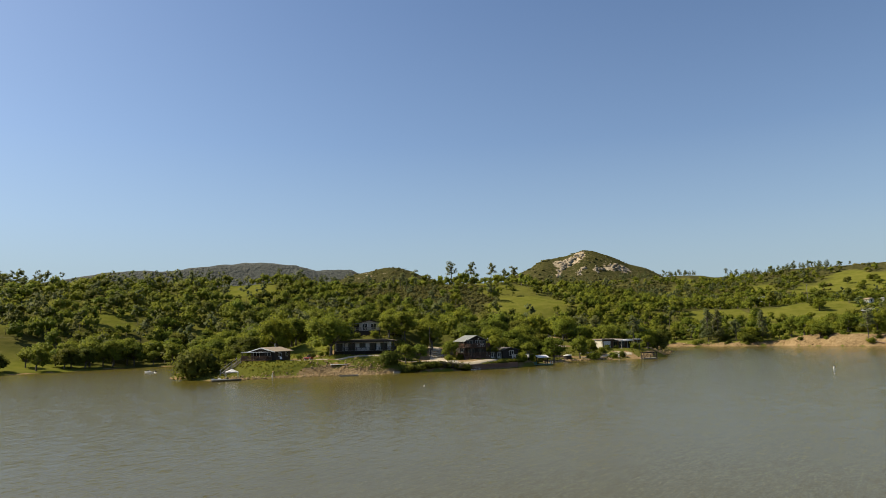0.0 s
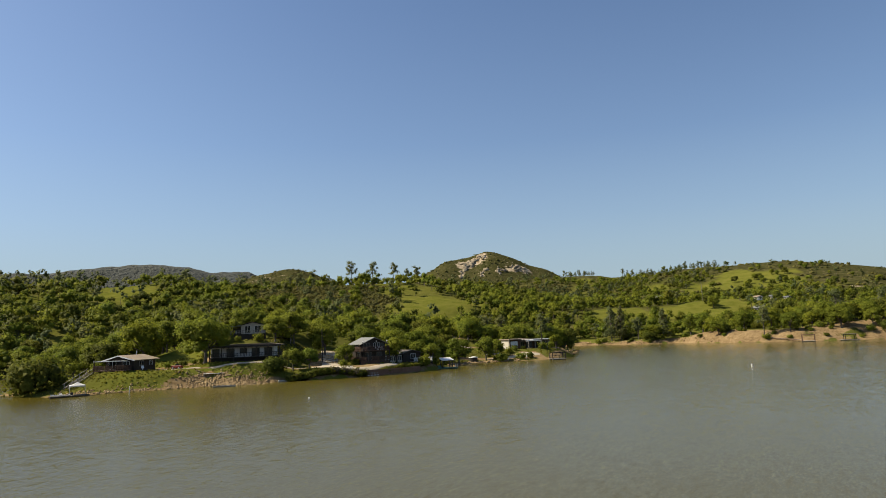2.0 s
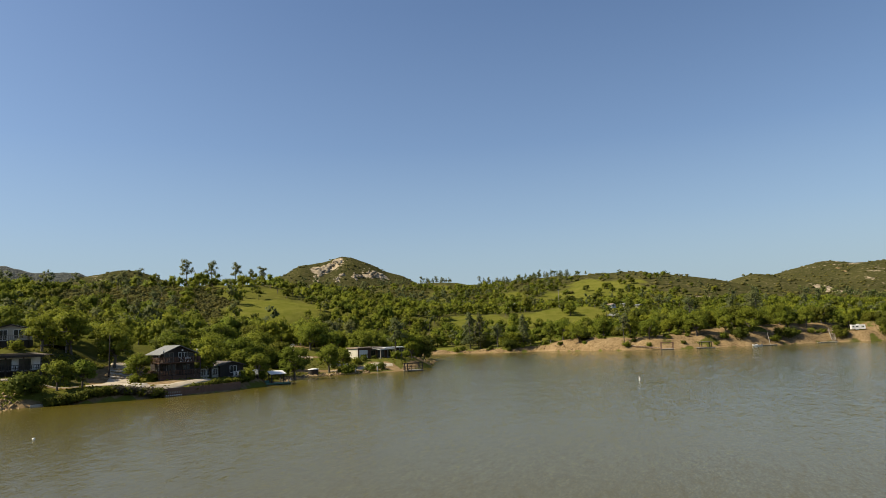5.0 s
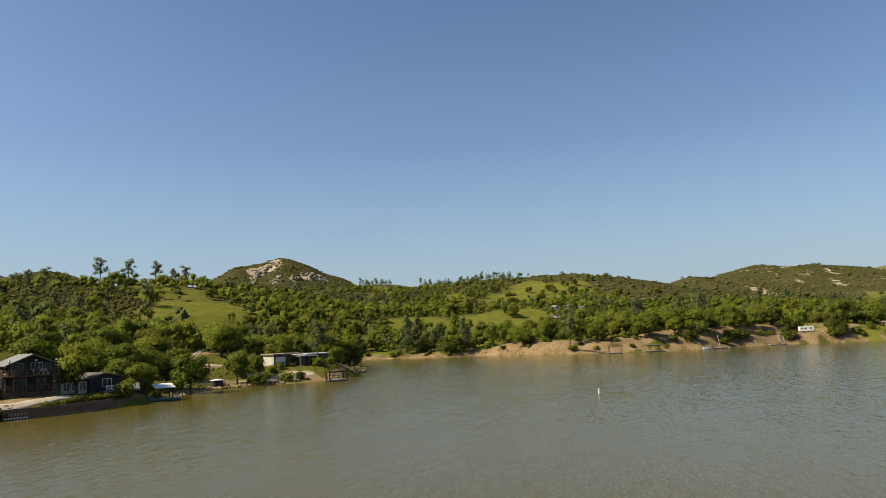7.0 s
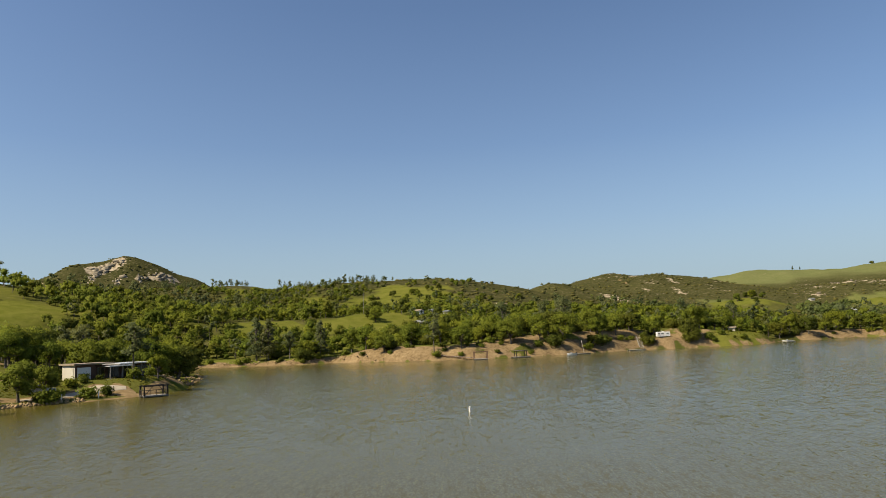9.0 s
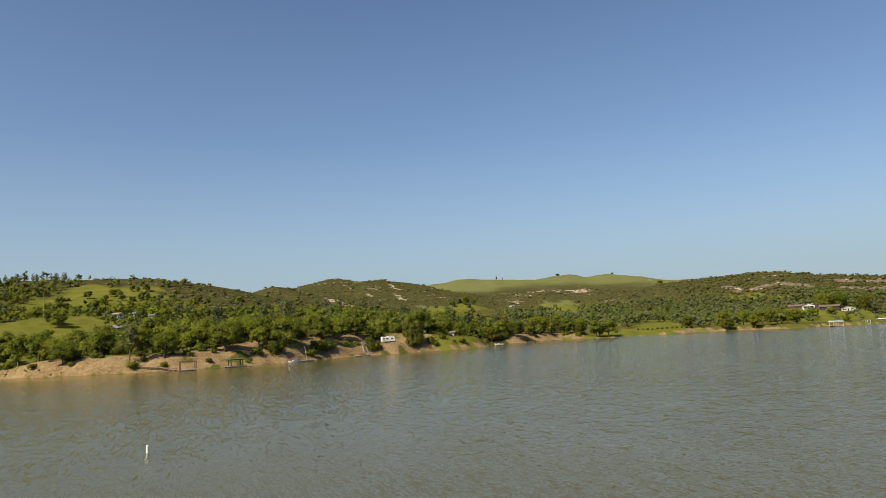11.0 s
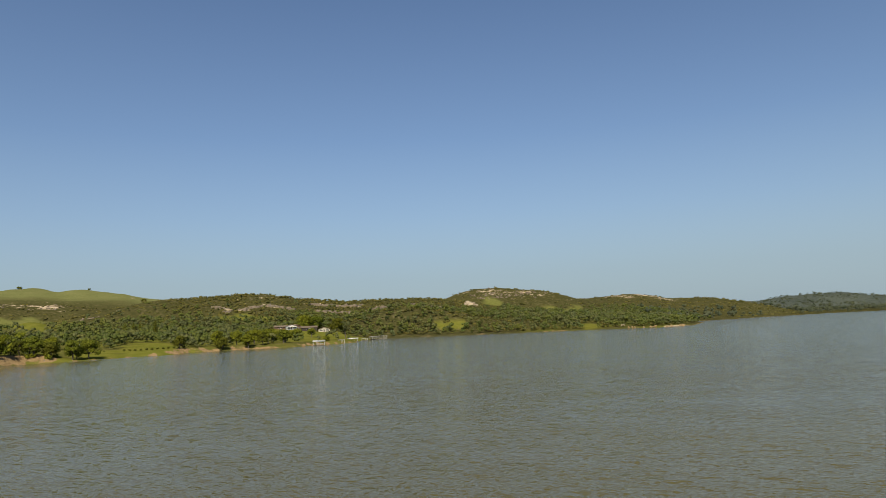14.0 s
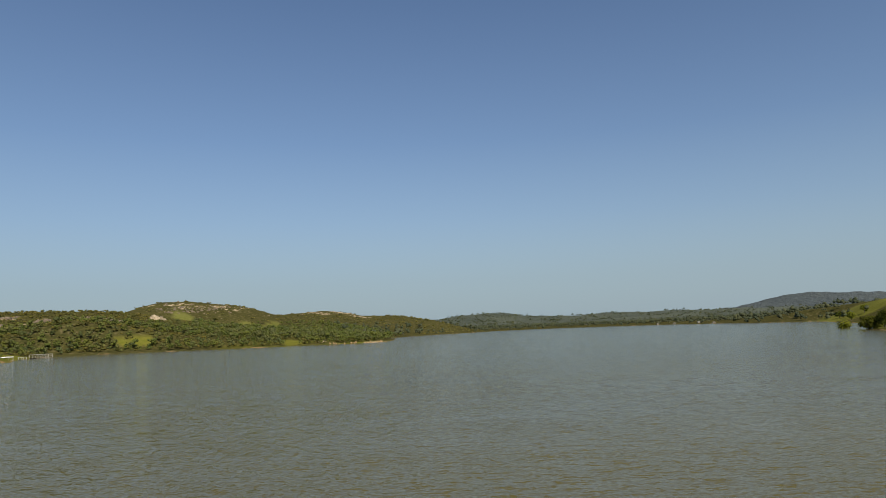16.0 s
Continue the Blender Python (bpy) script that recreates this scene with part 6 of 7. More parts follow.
def ledges(name, label, places, long, high, mat, facing):
    """Weathered slabs that stand out of a slope as one mesh: places is a list of (x, y), facing the bearing they look towards."""
    r = np.random.default_rng(6)
    verts, faces = [], []
    cube = np.array([(-1, -1, -1), (1, -1, -1), (1, 1, -1), (-1, 1, -1), (-1, -1, 1), (1, -1, 1), (1, 1, 1), (-1, 1, 1)], float)
    quad = np.array([(0, 3, 2, 1), (4, 5, 6, 7), (0, 1, 5, 4), (1, 2, 6, 5), (2, 3, 7, 6), (3, 0, 4, 7)])
    p = np.array(places)
    z = ground(p[:, 0], p[:, 1])
    for i, (x, y) in enumerate(places):
        k = 0.3 + 1.2 * r.random() ** 1.5
        m = np.array(Euler((0.25 * r.normal(), 0.12 * r.normal(), radians(180 - facing) + 0.35 * r.normal())).to_matrix())
        v = cube * (0.72 + 0.45 * r.random((8, 3))) * np.array((long * k, 0.8 * long * k, high * (0.6 + 0.8 * r.random()))) / 2
        verts.append(v @ m.T + (x, y, z[i] + high * (0.2 * r.random() - 0.25)))
        faces.append(quad + 8 * i)
    return tagged(new(name, mesh_from(name, np.concatenate(verts), np.concatenate(faces), mat)), label, "rocks", kind="stuff")


def crags():
    """Bare rock that stands out of the far slopes."""
    r = np.random.default_rng(17)

    def spread(lines, wide):
        out = []
        for (x0, y0), (x1, y1), n in lines:
            for k in r.random(n):
                out.append((x0 + (x1 - x0) * k + wide * r.normal(), y0 + (y1 - y0) * k + wide * r.normal()))
        return out

    peak = spread([((158, 1446), (200, 1462), 46), ((156, 1436), (176, 1446), 18), ((147, 1402), (163, 1438), 16), ((188, 1388), (198, 1410), 9), ((222, 1398), (230, 1410), 8), ((254, 1410), (282, 1417), 24)], 4.0)
    ledges("cliff", "pale broken cliff face on the conical mountain", peak, 8.0, 5.0, CLIFF, 190)
    bands = spread([((883, 247), (910, 220), 44), ((910, 220), (895, 188), 44), ((942, 169), (941, 104), 110), ((902, 162), (883, 115), 60), ((892, 95), (920, 78), 60), ((930, 42), (896, 10), 46), ((895, 281), (888, 263), 20), ((862, 259), (880, 259), 12)], 2.0)
    ledges("rock_ledges", "tan sandstone ledges along the east hills", bands, 4.6, 3.0, SANDSTONE, 262)
    ledges("cliff", "small pale cliff below the east summit", spread([((925, -29), (927, -40), 30)], 1.5), 4.0, 9.0, CLIFF, 262)
    knob = spread([((1150, -85), (1155, -115), 50), ((1155, -115), (1142, -175), 70), ((1180, 680), (1185, 660), 12), ((1218, 600), (1222, 585), 14), ((1101, 671), (1098, 662), 10), ((868, 411), (872, 405), 8)], 13.0)
    ledges("outcrops", "scattered weathered outcrops on the east summits", knob, 3.4, 2.6, SANDSTONE, 270)


def dock_deck(d, w, l, z=0.38, mat=None, floats=True):
    """Planks along a floating dock of w by l metres, over floats."""
    n = max(3, int(w / 0.45))
    for i in range(n):
        x = -w / 2 + (i + 0.5) * w / n
        part("plank", boxes((x - w / n * 0.46, x + w / n * 0.46, -l / 2, l / 2, z - 0.06, z)), mat or WOOD_GREY, d)
    part("beam", boxes((-w / 2, w / 2, -l / 2 + 0.02, -l / 2 + 0.14, z - 0.26, z - 0.065), (-w / 2, w / 2, l / 2 - 0.14, l / 2 - 0.02, z - 0.26, z - 0.065)), mat or WOOD_GREY, d)
    if floats:
        for y in (-l / 2 + 0.45, l / 2 - 0.45):
            part("float", rod([(-w / 2 + 0.1, y, 0.05), (w / 2 - 0.1, y, 0.05)], 0.26, 10), RUBBER, d)


def boat(label, x, y, turn, long=5.0, mat=None, name="motorboat"):
    b = thing(name, label, "boat", x, y, 0.0, turn)
    bm = bmesh.new()
    rings = []
    for k, wd, keel, rim in ((0, 0.85, -0.15, 0.55), (0.35, 1.0, -0.2, 0.55), (0.65, 0.9, -0.18, 0.62), (0.88, 0.5, -0.05, 0.72), (1.0, 0.06, 0.45, 0.8)):
        yy = -long / 2 + long * k
        rings.append([bm.verts.new(v) for v in ((-wd, yy, rim), (-wd * 0.8, yy, keel + 0.15), (0, yy, keel), (wd * 0.8, yy, keel + 0.15), (wd, yy, rim), (wd * 0.85, yy, rim), (wd * 0.7, yy, keel + 0.3), (-wd * 0.7, yy, keel + 0.3), (-wd * 0.85, yy, rim))])
    for a, c in zip(rings, rings[1:]):
        for i in range(9):
            j = (i + 1) % 9
            bm.faces.new((a[i], a[j], c[j], c[i]))
    bm.faces.new(rings[0][::-1])
    bm.faces.new(rings[-1])
    bmesh.ops.recalc_face_normals(bm, faces=bm.faces[:])
    part("hull", bm, mat or WHITE, b)
    part("console", boxes((-0.35, 0.35, -0.3, 0.25, 0.12, 0.95), bevel=0.06), WHITE, b)
    part("windscreen", boxes((-0.4, 0.4, 0.26, 0.3, 0.9, 1.25)), GLASS, b)
    part("seat", boxes((-0.5, 0.5, -1.3, -0.9, 0.12, 0.6), bevel=0.05), RUBBER, b)
    part("outboard_motor", boxes((-0.2, 0.2, -long / 2 - 0.45, -long / 2 - 0.02, 0.25, 1.05), bevel=0.08), RUBBER, b, "black outboard motor")
    return b


def roofed_dock(x, y, turn, w, l, roof_z, roof_mat, frame_mat, label, deck_mat=None, roof_w=None, name="boat_dock", gable=0.0, lean=0.0):
    d = thing(name, label, "dock", x, y, 0.0, turn)
    dock_deck(d, w, l, 0.38, deck_mat)
    rw = (roof_w or w) / 2
    for px in (-rw + 0.2, rw - 0.2):
        for py in (-l / 2 + 0.25, l / 2 - 0.25):
            part("post", boxes((px - 0.1, px + 0.1, py - 0.1, py + 0.1, 0.38, roof_z + (lean if py > 0 else 0))), frame_mat, d)
    for py in (-l / 2 + 0.25, l / 2 - 0.25):
        part("top_beam", boxes((-rw, rw, py - 0.09, py + 0.09, roof_z - 0.22, roof_z - 0.01)), frame_mat, d)
    if roof_mat:
        if lean:
            slope = part("roof", boxes((-rw - 0.2, rw + 0.2, -l / 2 - 0.3, l / 2 + 0.3, 0.02, 0.1)), roof_mat, d)
            slope.matrix_basis = pose(0, 0, roof_z + lean / 2, math.degrees(math.atan2(lean, l)), 0, 0)
        elif gable:
            part("roof", prism([(-rw - 0.2, roof_z), (rw + 0.2, roof_z), (rw - 0.3, roof_z + gable), (-rw + 0.3, roof_z + gable)], -l / 2 - 0.2, l / 2 + 0.2), roof_mat, d)
        else:
            part("roof", prism([(-rw - 0.2, roof_z), (rw + 0.2, roof_z + 0.05), (rw + 0.2, roof_z + 0.17), (-rw - 0.2, roof_z + 0.12)], -l / 2 - 0.2, l / 2 + 0.2), roof_mat, d)
    return d


def point_docks():
    d = roofed_dock(15.3, 200.2, 14, 5.6, 2.6, 2.25, WHITE, WOOD_DARK, "small floating dock with a sloping white roof on dark posts", GREEN, 3.0, lean=0.5)
    d["group"] = "docks"
    for px in (2.2, 2.8):
        part("cleat_post", boxes((px - 0.05, px + 0.05, -1.2, -1.1, 0.38, 1.2)), WHITE, d)
    part("locker", boxes((-2.6, -1.6, -0.4, 0.5, 0.38, 0.95), bevel=0.04), GREEN, d, "green deck locker")
    # gazebo on the swimming dock
    s = thing("floating_dock", "low grey floating dock off the tip of the point", "dock", -61.5, 157.6, 0, 32, "docks")
    dock_deck(s, 6.8, 1.6, 0.34, WOOD_BROWN)
    g = thing("canopy_tent", "white pop-up canopy tent on four thin legs by the water", "tent", -61.0, 159.9, max(0.2, height(-61.0, 159.9)), 25)
    g.scale = (0.8, 0.8, 0.8)
    bm = bmesh.new()
    r0 = [bm.verts.new((x * 1.75, y * 1.75, 2.05)) for x, y in ((-1, -1), (1, -1), (1, 1), (-1, 1))]
    r1 = [bm.verts.new((x * 1.75, y * 1.75, 2.32)) for x, y in ((-1, -1), (1, -1), (1, 1), (-1, 1))]
    r2 = [bm.verts.new((x * 0.7, y * 0.7, 2.75)) for x, y in ((-1, -1), (1, -1), (1, 1), (-1, 1))]
    top = bm.verts.new((0, 0, 3.2))
    for i in range(4):
        j = (i + 1) % 4
        bm.faces.new((r0[i], r0[j], r1[j], r1[i]))
        bm.faces.new((r1[i], r1[j], r2[j], r2[i]))
        bm.faces.new((r2[i], r2[j], top))
    bmesh.ops.solidify(bm, geom=bm.faces[:], thickness=0.02)
    part("canopy", bm, FABRIC, g)
    for x in (-1.7, 1.7):
        for y in (-1.7, 1.7):
            part("leg", rod([(x, y, -0.5), (x, y, 2.1)], 0.03, 6), METAL, g)
    boat("white motorboat with a dark outboard moored at the point's dock", -63.4, 158.2, 118, 3.4).scale = (0.75, 1, 0.75)
    m = thing("floating_dock", "narrow pale jetty dock against the stone bank", "dock", -34.5, 167.6, 0, 14, "docks")
    dock_deck(m, 4.6, 1.2, 0.26)
    g2 = thing("gangway", "pale plank gangway across the riprap", "gangway", -38.6, 175.6, 0, 8)
    z0 = height(-38.6, 175.6) + 0.4
    for i in range(3):
        part("plank", boxes((-2.3, 2.3, -0.5 + 0.34 * i, -0.18 + 0.34 * i, z0, z0 + 0.07)), WHITE, g2)
    for k in (-2.1, 2.1):
        part("bearer", boxes((k - 0.1, k + 0.1, -0.5, 0.5, z0 - 0.9, z0 - 0.004)), WOOD_GREY, g2)
    r = thing("boat_ramp", "short pale concrete landing at the water's edge", "ramp", -22.6, 176.6, 0.25, 20)
    part("slab", boxes((-2.2, 2.2, -0.6, 0.6, -0.6, 0.12), bevel=0.03), CONCRETE, r)
    boat("small white boat anchored in the cove", -103, 203, 75, 4.0).scale = (0.8, 1, 0.7)
    # pier by the flat-roofed house
    p = roofed_dock(51.5, 225.2, 10, 4.6, 2.6, 2.2, None, WOOD_DARK, "dark weathered floating dock with an open frame and railings", None, None)
    p["group"] = "docks"
    rails(p, [(-2.2, 1.2), (-2.2, -1.2), (2.2, -1.2)], 0.38, 0.95, WOOD_DARK, 1.1)
    rails(p, [(2.2, -1.2), (2.2, 1.2)], 0.38, 0.95, WOOD_DARK, 1.1)
    part("brace", rod([(-2.0, -1.05, 0.4), (-0.5, -1.05, 2.1)], 0.06, 6), WOOD_DARK, p)
    part("brace", rod([(2.0, -1.05, 0.4), (0.5, -1.05, 2.1)], 0.06, 6), WOOD_DARK, p)
    for x, y in ((36.5, 227), (42.5, 228), (-52.6, 164.2)):
        q = thing("marker_post", "short pale post at the water's edge", "post", x, y, height(x, y), 0, "marker posts")
        part("post", boxes((-0.1, 0.1, -0.1, 0.1, -0.4, 1.3), bevel=0.03), WHITE, q)


def buoy(x, y, size, label):
    b = thing("buoy", label, "buoy", x, y, 0.0, 15)
    part("body", rod([(0, 0, -0.4), (0, 0, 1.02), (0, 0, 1.08), (0, 0, 1.1)], [0.21, 0.21, 0.17, 0.05], 16), WHITE, b)
    part("band", rod([(0, 0, 0.96), (0, 0, 1.0)], [0.214, 0.214], 16), RUST, b, "thin dark band")
    part("marking", boxes((-0.05, 0.05, -0.22, -0.212, 0.5, 0.85), (-0.05, 0.05, -0.22, -0.212, 0.25, 0.4)), RUST, b, "worn dark marking")
    b.scale = (size, size, size)


def wheel(parent, x, y, r, wide=0.22):
    bm = rod([(x - wide / 2, y, r), (x + wide / 2, y, r)], r, 16)
    w = part("wheel", bm, RUBBER, parent)
    part("rim", rod([(x - wide / 2 - 0.01, y, r), (x + wide / 2 + 0.01, y, r)], r * 0.55, 12), METAL, w)


def utility_vehicle():
    x, y = -47.6, 178.9
    v = thing("utility_vehicle", "small red utility vehicle parked beside the bungalow", "vehicle", x, y, height(x, y), 75)
    v.scale = (0.85, 0.85, 0.85)
    part("body", prism([(-0.7, 0.35), (0.7, 0.35), (0.7, 0.8), (0.55, 0.95), (-0.55, 0.95), (-0.7, 0.8)], -1.35, 1.35), RED, v)
    part("seat", boxes((-0.6, 0.6, -0.2, 0.25, 0.951, 1.4), bevel=0.05), RUBBER, v)
    for sx in (-0.6, 0.6):
        part("roll_bar", rod([(sx, 0.7, 0.95), (sx, 0.4, 1.75), (sx, -0.35, 1.75), (sx, -0.5, 0.95)], 0.035, 6), RUBBER, v)
    part("canopy", boxes((-0.65, 0.65, -0.4, 0.45, 1.78, 1.83)), RED, v)
    for sx in (-0.62, 0.62):
        for sy in (-0.9, 0.9):
            wheel(v, sx, sy, 0.32)


def pickup(x, y, turn, label, mat, name="pickup_truck"):
    v = thing(name, label, "car", x, y, height(x, y), turn)
    part("body", prism([(-2.5, 0.45), (2.5, 0.45), (2.5, 0.95), (1.3, 1.05), (-2.5, 1.05)], -0.9, 0.9), mat, v)
    part("cab", prism([(-1.0, 1.051), (1.2, 1.051), (0.6, 1.7), (-0.8, 1.7)], -0.8, 0.8), mat, v)
    part("windscreen", prism([(1.13, 1.1), (1.17, 1.1), (0.68, 1.62), (0.64, 1.62)], -0.7, 0.7), GLASS, v)
    for s in (-0.815, 0.803):
        part("side_window", prism([(-0.8, 1.15), (0.85, 1.15), (0.5, 1.6), (-0.7, 1.6)], s, s + 0.012), GLASS, v)
    for sx in (-1.6, 1.6):
        for sy in (-0.8, 0.8):
            bm = rod([(sx, sy - 0.11, 0.36), (sx, sy + 0.11, 0.36)], 0.36, 16)
            w = part("wheel", bm, RUBBER, v)
            part("rim", rod([(sx, sy - 0.12, 0.36), (sx, sy + 0.12, 0.36)], 0.2, 12), METAL, w)
    for sy in (-0.65, 0.65):
        part("headlight", boxes((2.5, 2.53, sy - 0.15, sy + 0.15, 0.7, 0.88)), WHITE, v)


def water_tank():
    x, y = 25.5, 225.0
    t = thing("water_tank", "round dark tank with a pale lid among shore stones", "tank", x, y, height(x, y), 0)
    part("tank", rod([(0, 0, -0.3), (0, 0, 1.35)], 1.25, 24), WOOD_DARK, t)
    part("lid", rod([(0, 0, 1.352), (0, 0, 1.5), (0, 0, 1.68)], [1.4, 1.35, 0.2], 24), WHITE, t, "pale conical lid")


sea_wall()
riprap()
drives()
crags()
point_docks()
buoy(75.2, 155.7, 0.62, "white cylindrical buoy with worn markings afloat on the lake")
f = thing("float_marker", "small round white float bobbing on the lake", "float", -12.4, 130.5, 0.0)
part("ball", rod([(0, 0, -0.12), (0, 0, -0.04), (0, 0, 0.1), (0, 0, 0.19), (0, 0, 0.22)], [0.05, 0.14, 0.16, 0.09, 0.02], 12), WHITE, f)
utility_vehicle()
pickup(33.5, 236.0, 8, "silver pickup truck parked under an oak by the track", SILVER)
water_tank()


# ---------------------------------------------------------------- the bluff and the east shore
def travel_trailer():
    x, y = 262.5, 281.0
    z = height(x, y)
    v = thing("travel_trailer", "white travel trailer parked on the bluff's edge", "trailer", x, y, z, -32)
    v.scale = (0.87, 0.87, 0.87)
    part("body", prism([(-3.1, 0.55), (3.0, 0.55), (3.25, 1.2), (3.0, 2.75), (-3.1, 2.75)], -1.15, 1.15), WHITE, v)
    part("stripe", boxes((-3.0, 2.9, -1.165, -1.152, 1.0, 1.15)), SILVER, v)
    for wx, wd in ((-2.2, 1.0), (-0.6, 1.2), (1.9, 1.1)):
        window(v, wx, -1.15, 1.5, 2.2, wd, frame_mat=METAL)
    d = part("door", boxes((0.55, 1.15, -1.19, -1.152, 0.7, 2.5)), WHITE, v)
    part("handle", boxes((0.62, 0.7, -1.22, -1.192, 1.5, 1.6)), METAL, d)
    part("air_conditioner", boxes((-0.5, 0.5, -0.35, 0.35, 2.752, 3.0), bevel=0.06), WHITE, v)
    part("drawbar", rod([(3.1, -0.5, 0.5), (4.2, 0, 0.5), (3.1, 0.5, 0.5)], 0.06, 6), RUBBER, v)
    for sy in (-1.0, 1.0):
        for sx in (-0.9, 0.0):
            w = part("wheel", rod([(sx, sy - 0.12, 0.34), (sx, sy + 0.12, 0.34)], 0.34, 14), RUBBER, v)
            part("rim", rod([(sx, sy - 0.13, 0.34), (sx, sy + 0.13, 0.34)], 0.18, 10), METAL, w)


def bank_stairs():
    s = thing("bank_stair", "straight pale wooden stair up the earth bluff", "stair", 0, 0, 0)
    a, b = Vector((249.2, 281.2, 0.45)), Vector((254.2, 287.4, height(254.2, 287.4) + 0.35))
    side = Vector((b.y - a.y, a.x - b.x, 0)).normalized() * 0.75
    for k in (-1, 1):
        part("stringer", rod([a + side * k, b + side * k], 0.14, 4), WOOD_GREY, s)
        part("handrail", rod([a + side * k + Vector((0, 0, 0.8)), b + side * k + Vector((0, 0, 0.8))], 0.05, 4), WOOD_GREY, s)
        for f in (0.0, 0.25, 0.5, 0.75, 1.0):
            p = a.lerp(b, f) + side * k
            part("post", rod([p - Vector((0, 0, 1.2)), p + Vector((0, 0, 0.9))], 0.06, 4), WOOD_GREY, s)
    turn = math.degrees(math.atan2(b.y - a.y, b.x - a.x))
    for i in range(20):
        p = a.lerp(b, (i + 0.5) / 20)
        ob = part("tread", boxes((-0.17, 0.17, -0.75, 0.75, 0.1, 0.16)), CONCRETE, s)
        ob.matrix_basis = pose(*p, 0, 0, turn)
    d = thing("floating_dock", "long narrow pale dock below the bank stair", "dock", 245.0, 280.4, 0, -4, "docks")
    dock_deck(d, 9.0, 1.5, 0.32, CONCRETE)


def bluff_docks():
    roofed_dock(171.6, 287.4, -28, 5.0, 3.4, 2.9, None, RUST, "boat dock with a rusty red open lift frame", None, None)
    d = roofed_dock(186.4, 283.0, -22, 6.6, 3.2, 2.5, ROOF_DARK, WOOD_DARK, "dark-roofed boat dock below the bluff", None, 4.2)
    g = thing("gangway", "sloping rail gangway down the bluff to a dock", "gangway", 0, 0, 0)
    a, b = Vector((170.5, 289.4, 0.6)), Vector((163.0, 304.5, height(163.0, 303.5) + 0.3))
    for k in (-0.5, 0.5):
        part("beam", rod([a + Vector((k, 0, 0)), b + Vector((k, 0, 0))], 0.12, 4), RUST, g)
    for i in range(14):
        p = a.lerp(b, (i + 0.5) / 14)
        part("plank", boxes((p.x - 0.5, p.x + 0.5, p.y - 0.3, p.y + 0.3, p.z + 0.08, p.z + 0.14)), CONCRETE, g)
    m = thing("floating_dock", "narrow dock with a leaning pole below the bluff", "dock", 212.0, 278.8, 0, 4, "docks")
    dock_deck(m, 10.5, 1.6, 0.32)
    part("pole", rod([(2.6, 0.3, 0.3), (1.7, 0.5, 5.2)], 0.09, 8), CONCRETE, m, "pale leaning pole")
    boat("small white boat tied to the dock below the bluff", 206.0, 277.2, 85, 4.2)
    boat("white boat at the jetty by the earth bank", 333.0, 268.5, 70, 5.5)
    j = thing("floating_dock", "long low jetty off the grassy point", "dock", 327.5, 264.3, 0, 12, "docks")
    dock_deck(j, 12.0, 1.6, 0.32, CONCRETE)
    for x, y in ((394.2, 254.6), (397.2, 254.2), (400.2, 253.8), (403.2, 253.4), (406.0, 253.1)):
        q = thing("marker_post", "weathered timber pile at the water's edge", "post", x, y, 0.0, 0, "old piles")
        part("post", rod([(0, 0, -1), (0.05, 0, 1.5)], 0.18, 8), WOOD_GREY, q)
    e = roofed_dock(497.5, 136.5, -52, 6.2, 4.5, 2.6, METAL, METAL, "white-framed covered boat dock with a hipped roof", None, None, gable=0.8)
    rails(e, [(-3.0, -2.15), (3.0, -2.15)], 0.38, 0.9, METAL, 1.4)
    roofed_dock(533.5, 123.0, -50, 3.4, 3.0, 2.6, None, METAL, "open white-framed boat lift", None, None)
    roofed_dock(575.5, 115.5, -45, 7.0, 3.6, 2.4, FABRIC, METAL, "boat lift under a white canopy", None, None, gable=0.5)
    roofed_dock(600.6, 106.5, -40, 5.0, 2.6, 1.9, None, METAL, "low open white-framed boat dock", None, None)
    p = roofed_dock(640.0, 94.5, -52, 16.0, 4.0, 2.8, None, METAL, "long pale pier with white railings", None, None)
    rails(p, [(-7.9, -1.9), (7.9, -1.9)], 0.38, 1.5, METAL, 2.0)
    boat("dark boat moored by the long pier", 628.0, 100.0, 60, 6.0, WOOD_DARK)


def cottage(x, y, turn, w, l, high, wall, roof, label, name="cottage", porch=False):
    h = thing(name, label, "house", x, y, height(x, y) - 0.1, turn)
    gable_wall(h, w, l, -1.0, high, high + w * 0.16, wall)
    gable_roof(h, w, l, high, high + w * 0.16, roof, 0.6, 0.16)
    for k in (-0.27, 0.27):
        window(h, k * w, -l / 2, 0.9, min(high - 0.3, 2.1), w * 0.26)
    part("door", boxes((-0.45, 0.45, -l / 2 - 0.05, -l / 2 - 0.004, 0.1, 2.1)), WOOD_DARK, h)
    window(h, -w / 2, 0, 0.9, min(high - 0.3, 2.1), l * 0.3, "left")
    window(h, w / 2, 0, 0.9, min(high - 0.3, 2.1), l * 0.3, "right")
    if porch:
        part("porch_roof", boxes((-w / 2, w / 2, -l / 2 - 2.8, -l / 2 - 0.62, high - 0.2, high - 0.05)), roof, h)
        for k in (-0.47, 0, 0.47):
            part("porch_post", boxes((k * w - 0.09, k * w + 0.09, -l / 2 - 2.7, -l / 2 - 2.52, -0.8, high - 0.2)), wall, h)


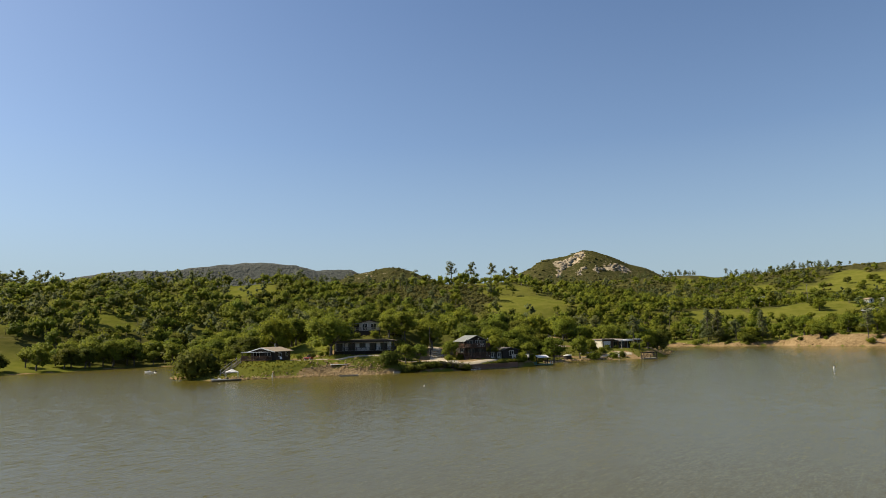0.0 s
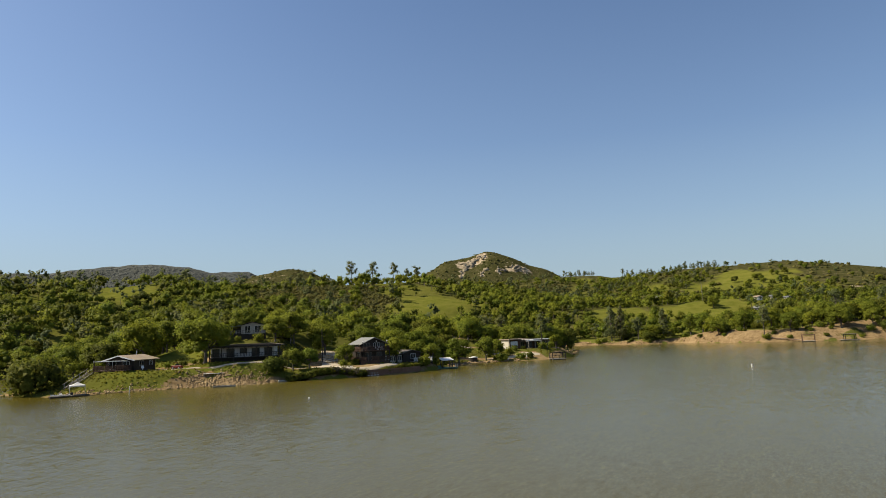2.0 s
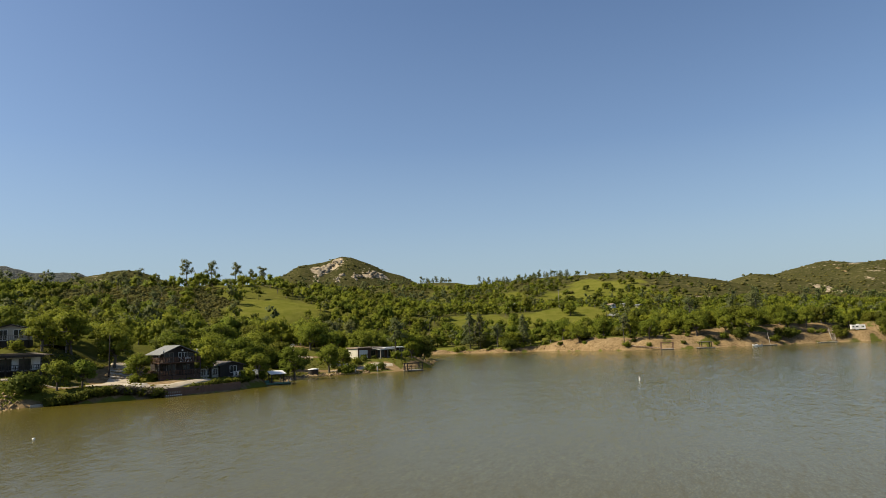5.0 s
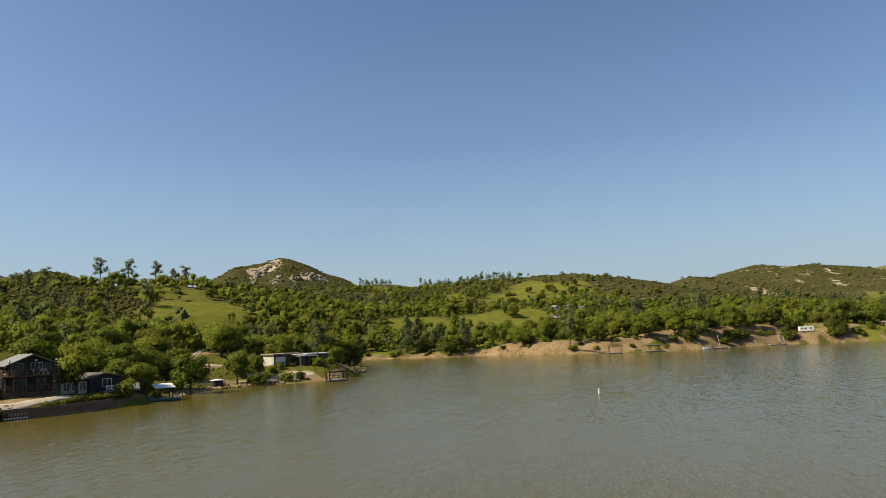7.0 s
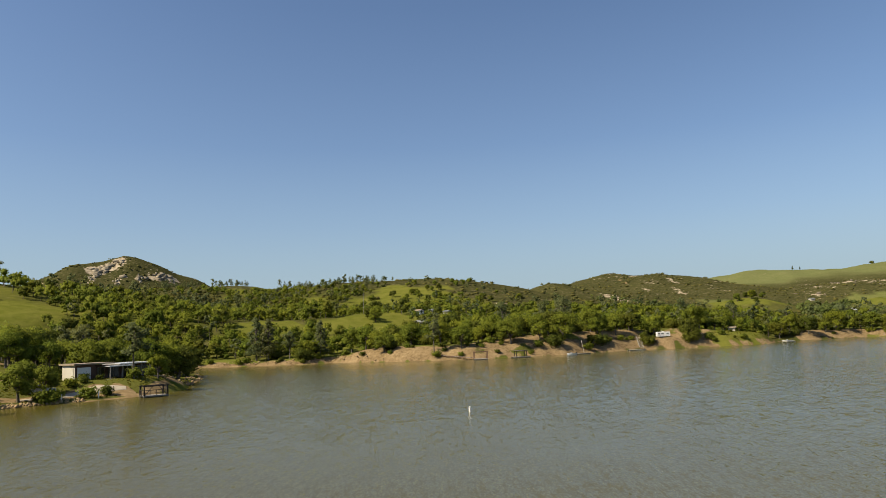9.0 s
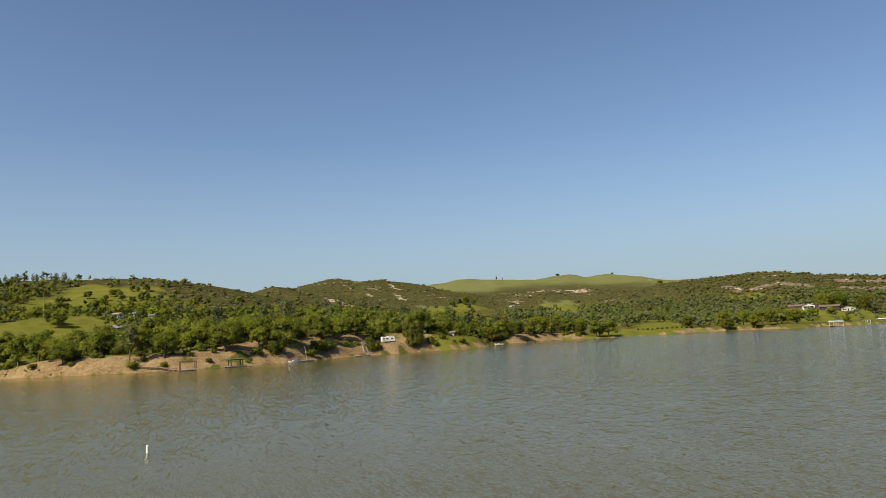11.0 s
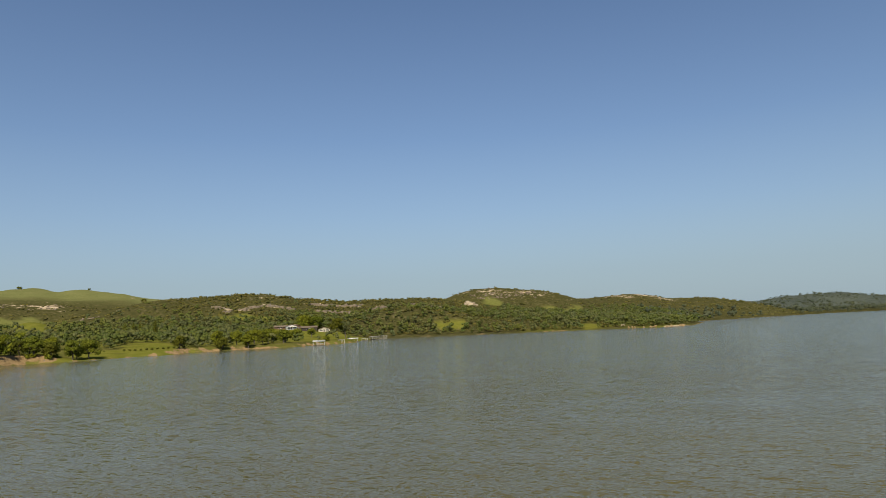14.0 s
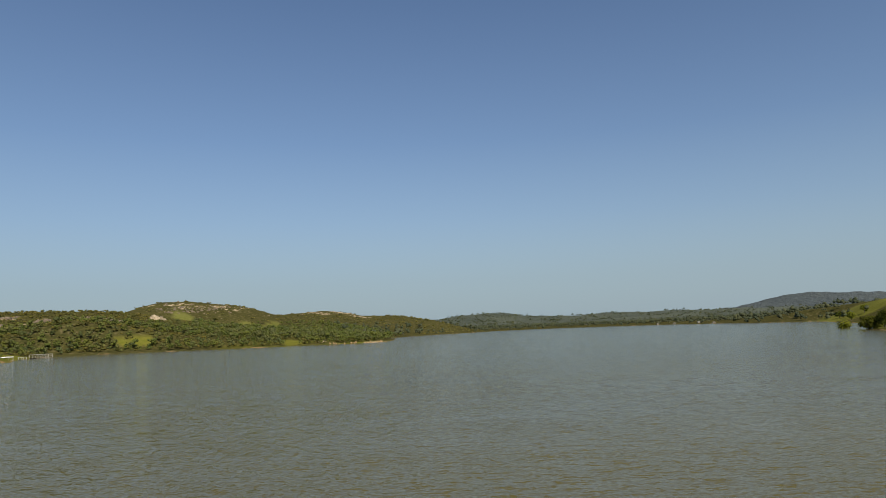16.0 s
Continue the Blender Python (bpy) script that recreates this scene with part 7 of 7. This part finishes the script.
travel_trailer()
bank_stairs()
bluff_docks()
cottage(223.0, 413.5, 25, 7, 6, 2.6, WOOD_DARK, ROOF_GREY, "dark cabin with a grey roof among hillside oaks")
cottage(249, 444, 10, 3.6, 3.6, 2.0, CREAM, ROOF_GREY, "small white house among hillside trees")
cottage(239, 443, 20, 4.2, 3.6, 1.9, WHITE, ROOF_TAN, "small white house with a tan roof on the hill")
cottage(259, 443, 20, 3.2, 3.2, 1.8, CREAM, ROOF_GREY, "small pale shed among hillside trees", "shed")
cottage(303.0, 276.0, 30, 2.6, 2.6, 1.7, CREAM, ROOF_TAN, "small beige boat shed on the grassy point", "shed")
cottage(452, 262, -30, 6, 9, 2.4, WOOD_DARK, METAL, "dark lakeside house with a pale metal roof")
cottage(560, 345, -28, 18, 11, 3.2, CREAM, METAL, "long barn with a pale metal roof behind trees", "barn")
cottage(672, 265, -60, 9, 8, 2.8, CREAM, ROOF_GREY, "pale house half hidden by lakeside trees")
cottage(696, 181, 4, 8, 11, 2.4, WOOD_RED, ROOF_BROWN, "low brown lodge wing with a brown roof above the lawn", "lodge")
cottage(689, 171, -78, 9, 9, 3.0, WHITE, ROOF_BROWN, "gabled lodge hall with a white front and a porch", "lodge", True)
cottage(697, 168, -70, 7, 9, 3.4, WOOD_RED, ROOF_TAN, "tan-gabled lodge hall behind the porch", "lodge")
cottage(688, 155, 3, 8, 14, 3.0, WOOD_DARK, ROOF_BROWN, "dark brown lodge with a brown roof and deck", "lodge", True)
cottage(690, 142, -84, 10, 8, 2.4, CREAM, ROOF_TAN, "pale low cottage beside the brown lodge")
cottage(1060, 656, 60, 8, 6, 2.4, CREAM, ROOF_GREY, "distant white farmhouse on a scrub hillside", "farmhouse")
cottage(237, 602, 20, 9, 7, 2.6, WHITE, ROOF_GREY, "small white house on the far ridge")
for x, y, w in ((1076, -1090, 7), (918, -1018, 8), (832, -945, 6), (1010, -1062, 6)):
    cottage(x, y, 150, w * 0.6, 4.5, 2.2, WOOD_GREY, ROOF_GREY, "distant grey wooden house on the far shore")
pickup(224, 320, 10, "white pickup truck parked under oaks on the bluff", WHITE)
pickup(238, 312, -20, "white van parked among trees on the bluff", WHITE, "van")
pickup(210, 312, 100, "dark car parked under trees on the bluff", RUBBER, "parked_car")


def hill_pole(x, y, high, label, arm=True):
    p = thing("utility_pole", label, "pole", x, y, height(x, y), 20, "utility poles")
    part("mast", rod([(0, 0, -0.5), (0, 0, high)], [0.16, 0.10], 8), WOOD_GREY if arm else WOOD_DARK, p)
    if arm:
        part("crossarm", boxes((-1.1, 1.1, -0.06, 0.06, high - 0.9, high - 0.75)), WOOD_GREY, p)


hill_pole(206, 452, 12, "tall wooden utility pole on the green hillside")
hill_pole(-17, 199, 8.5, "dark bare wooden pole behind the cabin", False)


def grass_tufts():
    """Rough grass and weeds on the open banks."""
    r = np.random.default_rng(8)
    x = np.concatenate([-80 + 95 * r.random(11000), 15 + 55 * r.random(5000), 160 + 180 * r.random(8000)])
    y = np.concatenate([157 + 50 * r.random(11000), 210 + 60 * r.random(5000), 262 + 50 * r.random(8000)])
    s = inland(x, y)
    k = (s > 0.8) & (s < 30) & (earth_at(x, y, s) < 0.35)
    for px, py, rad, pz in PADS:
        k &= np.hypot(x - px, y - py) > rad * 0.8
    x, y = x[k], y[k]
    z = ground(x, y)
    n = len(x)
    a, w, h = r.random(n) * 6.283, 0.14 + 0.2 * r.random(n), 0.10 + 0.28 * r.random(n) ** 2
    dx, dy = np.cos(a) * w, np.sin(a) * w
    lean = 0.3 * r.normal(size=(n, 2)) * h[:, None]
    v = np.stack([np.stack([x - dx, y - dy, z - 0.05], -1), np.stack([x + dx, y + dy, z - 0.05], -1), np.stack([x + dx * 0.7 + lean[:, 0], y + dy * 0.7 + lean[:, 1], z + h], -1), np.stack([x - dx * 0.8 + lean[:, 0], y - dy * 0.8 + lean[:, 1], z + h * 0.8], -1)], 1)
    me = mesh_from("rough_grass", v.reshape(-1, 3), np.arange(4 * n).reshape(-1, 4), LEAF_GRASS)
    tagged(new("rough_grass", me), "rough yellow-green grass and weeds on the banks", "grass", kind="stuff")


grass_tufts()
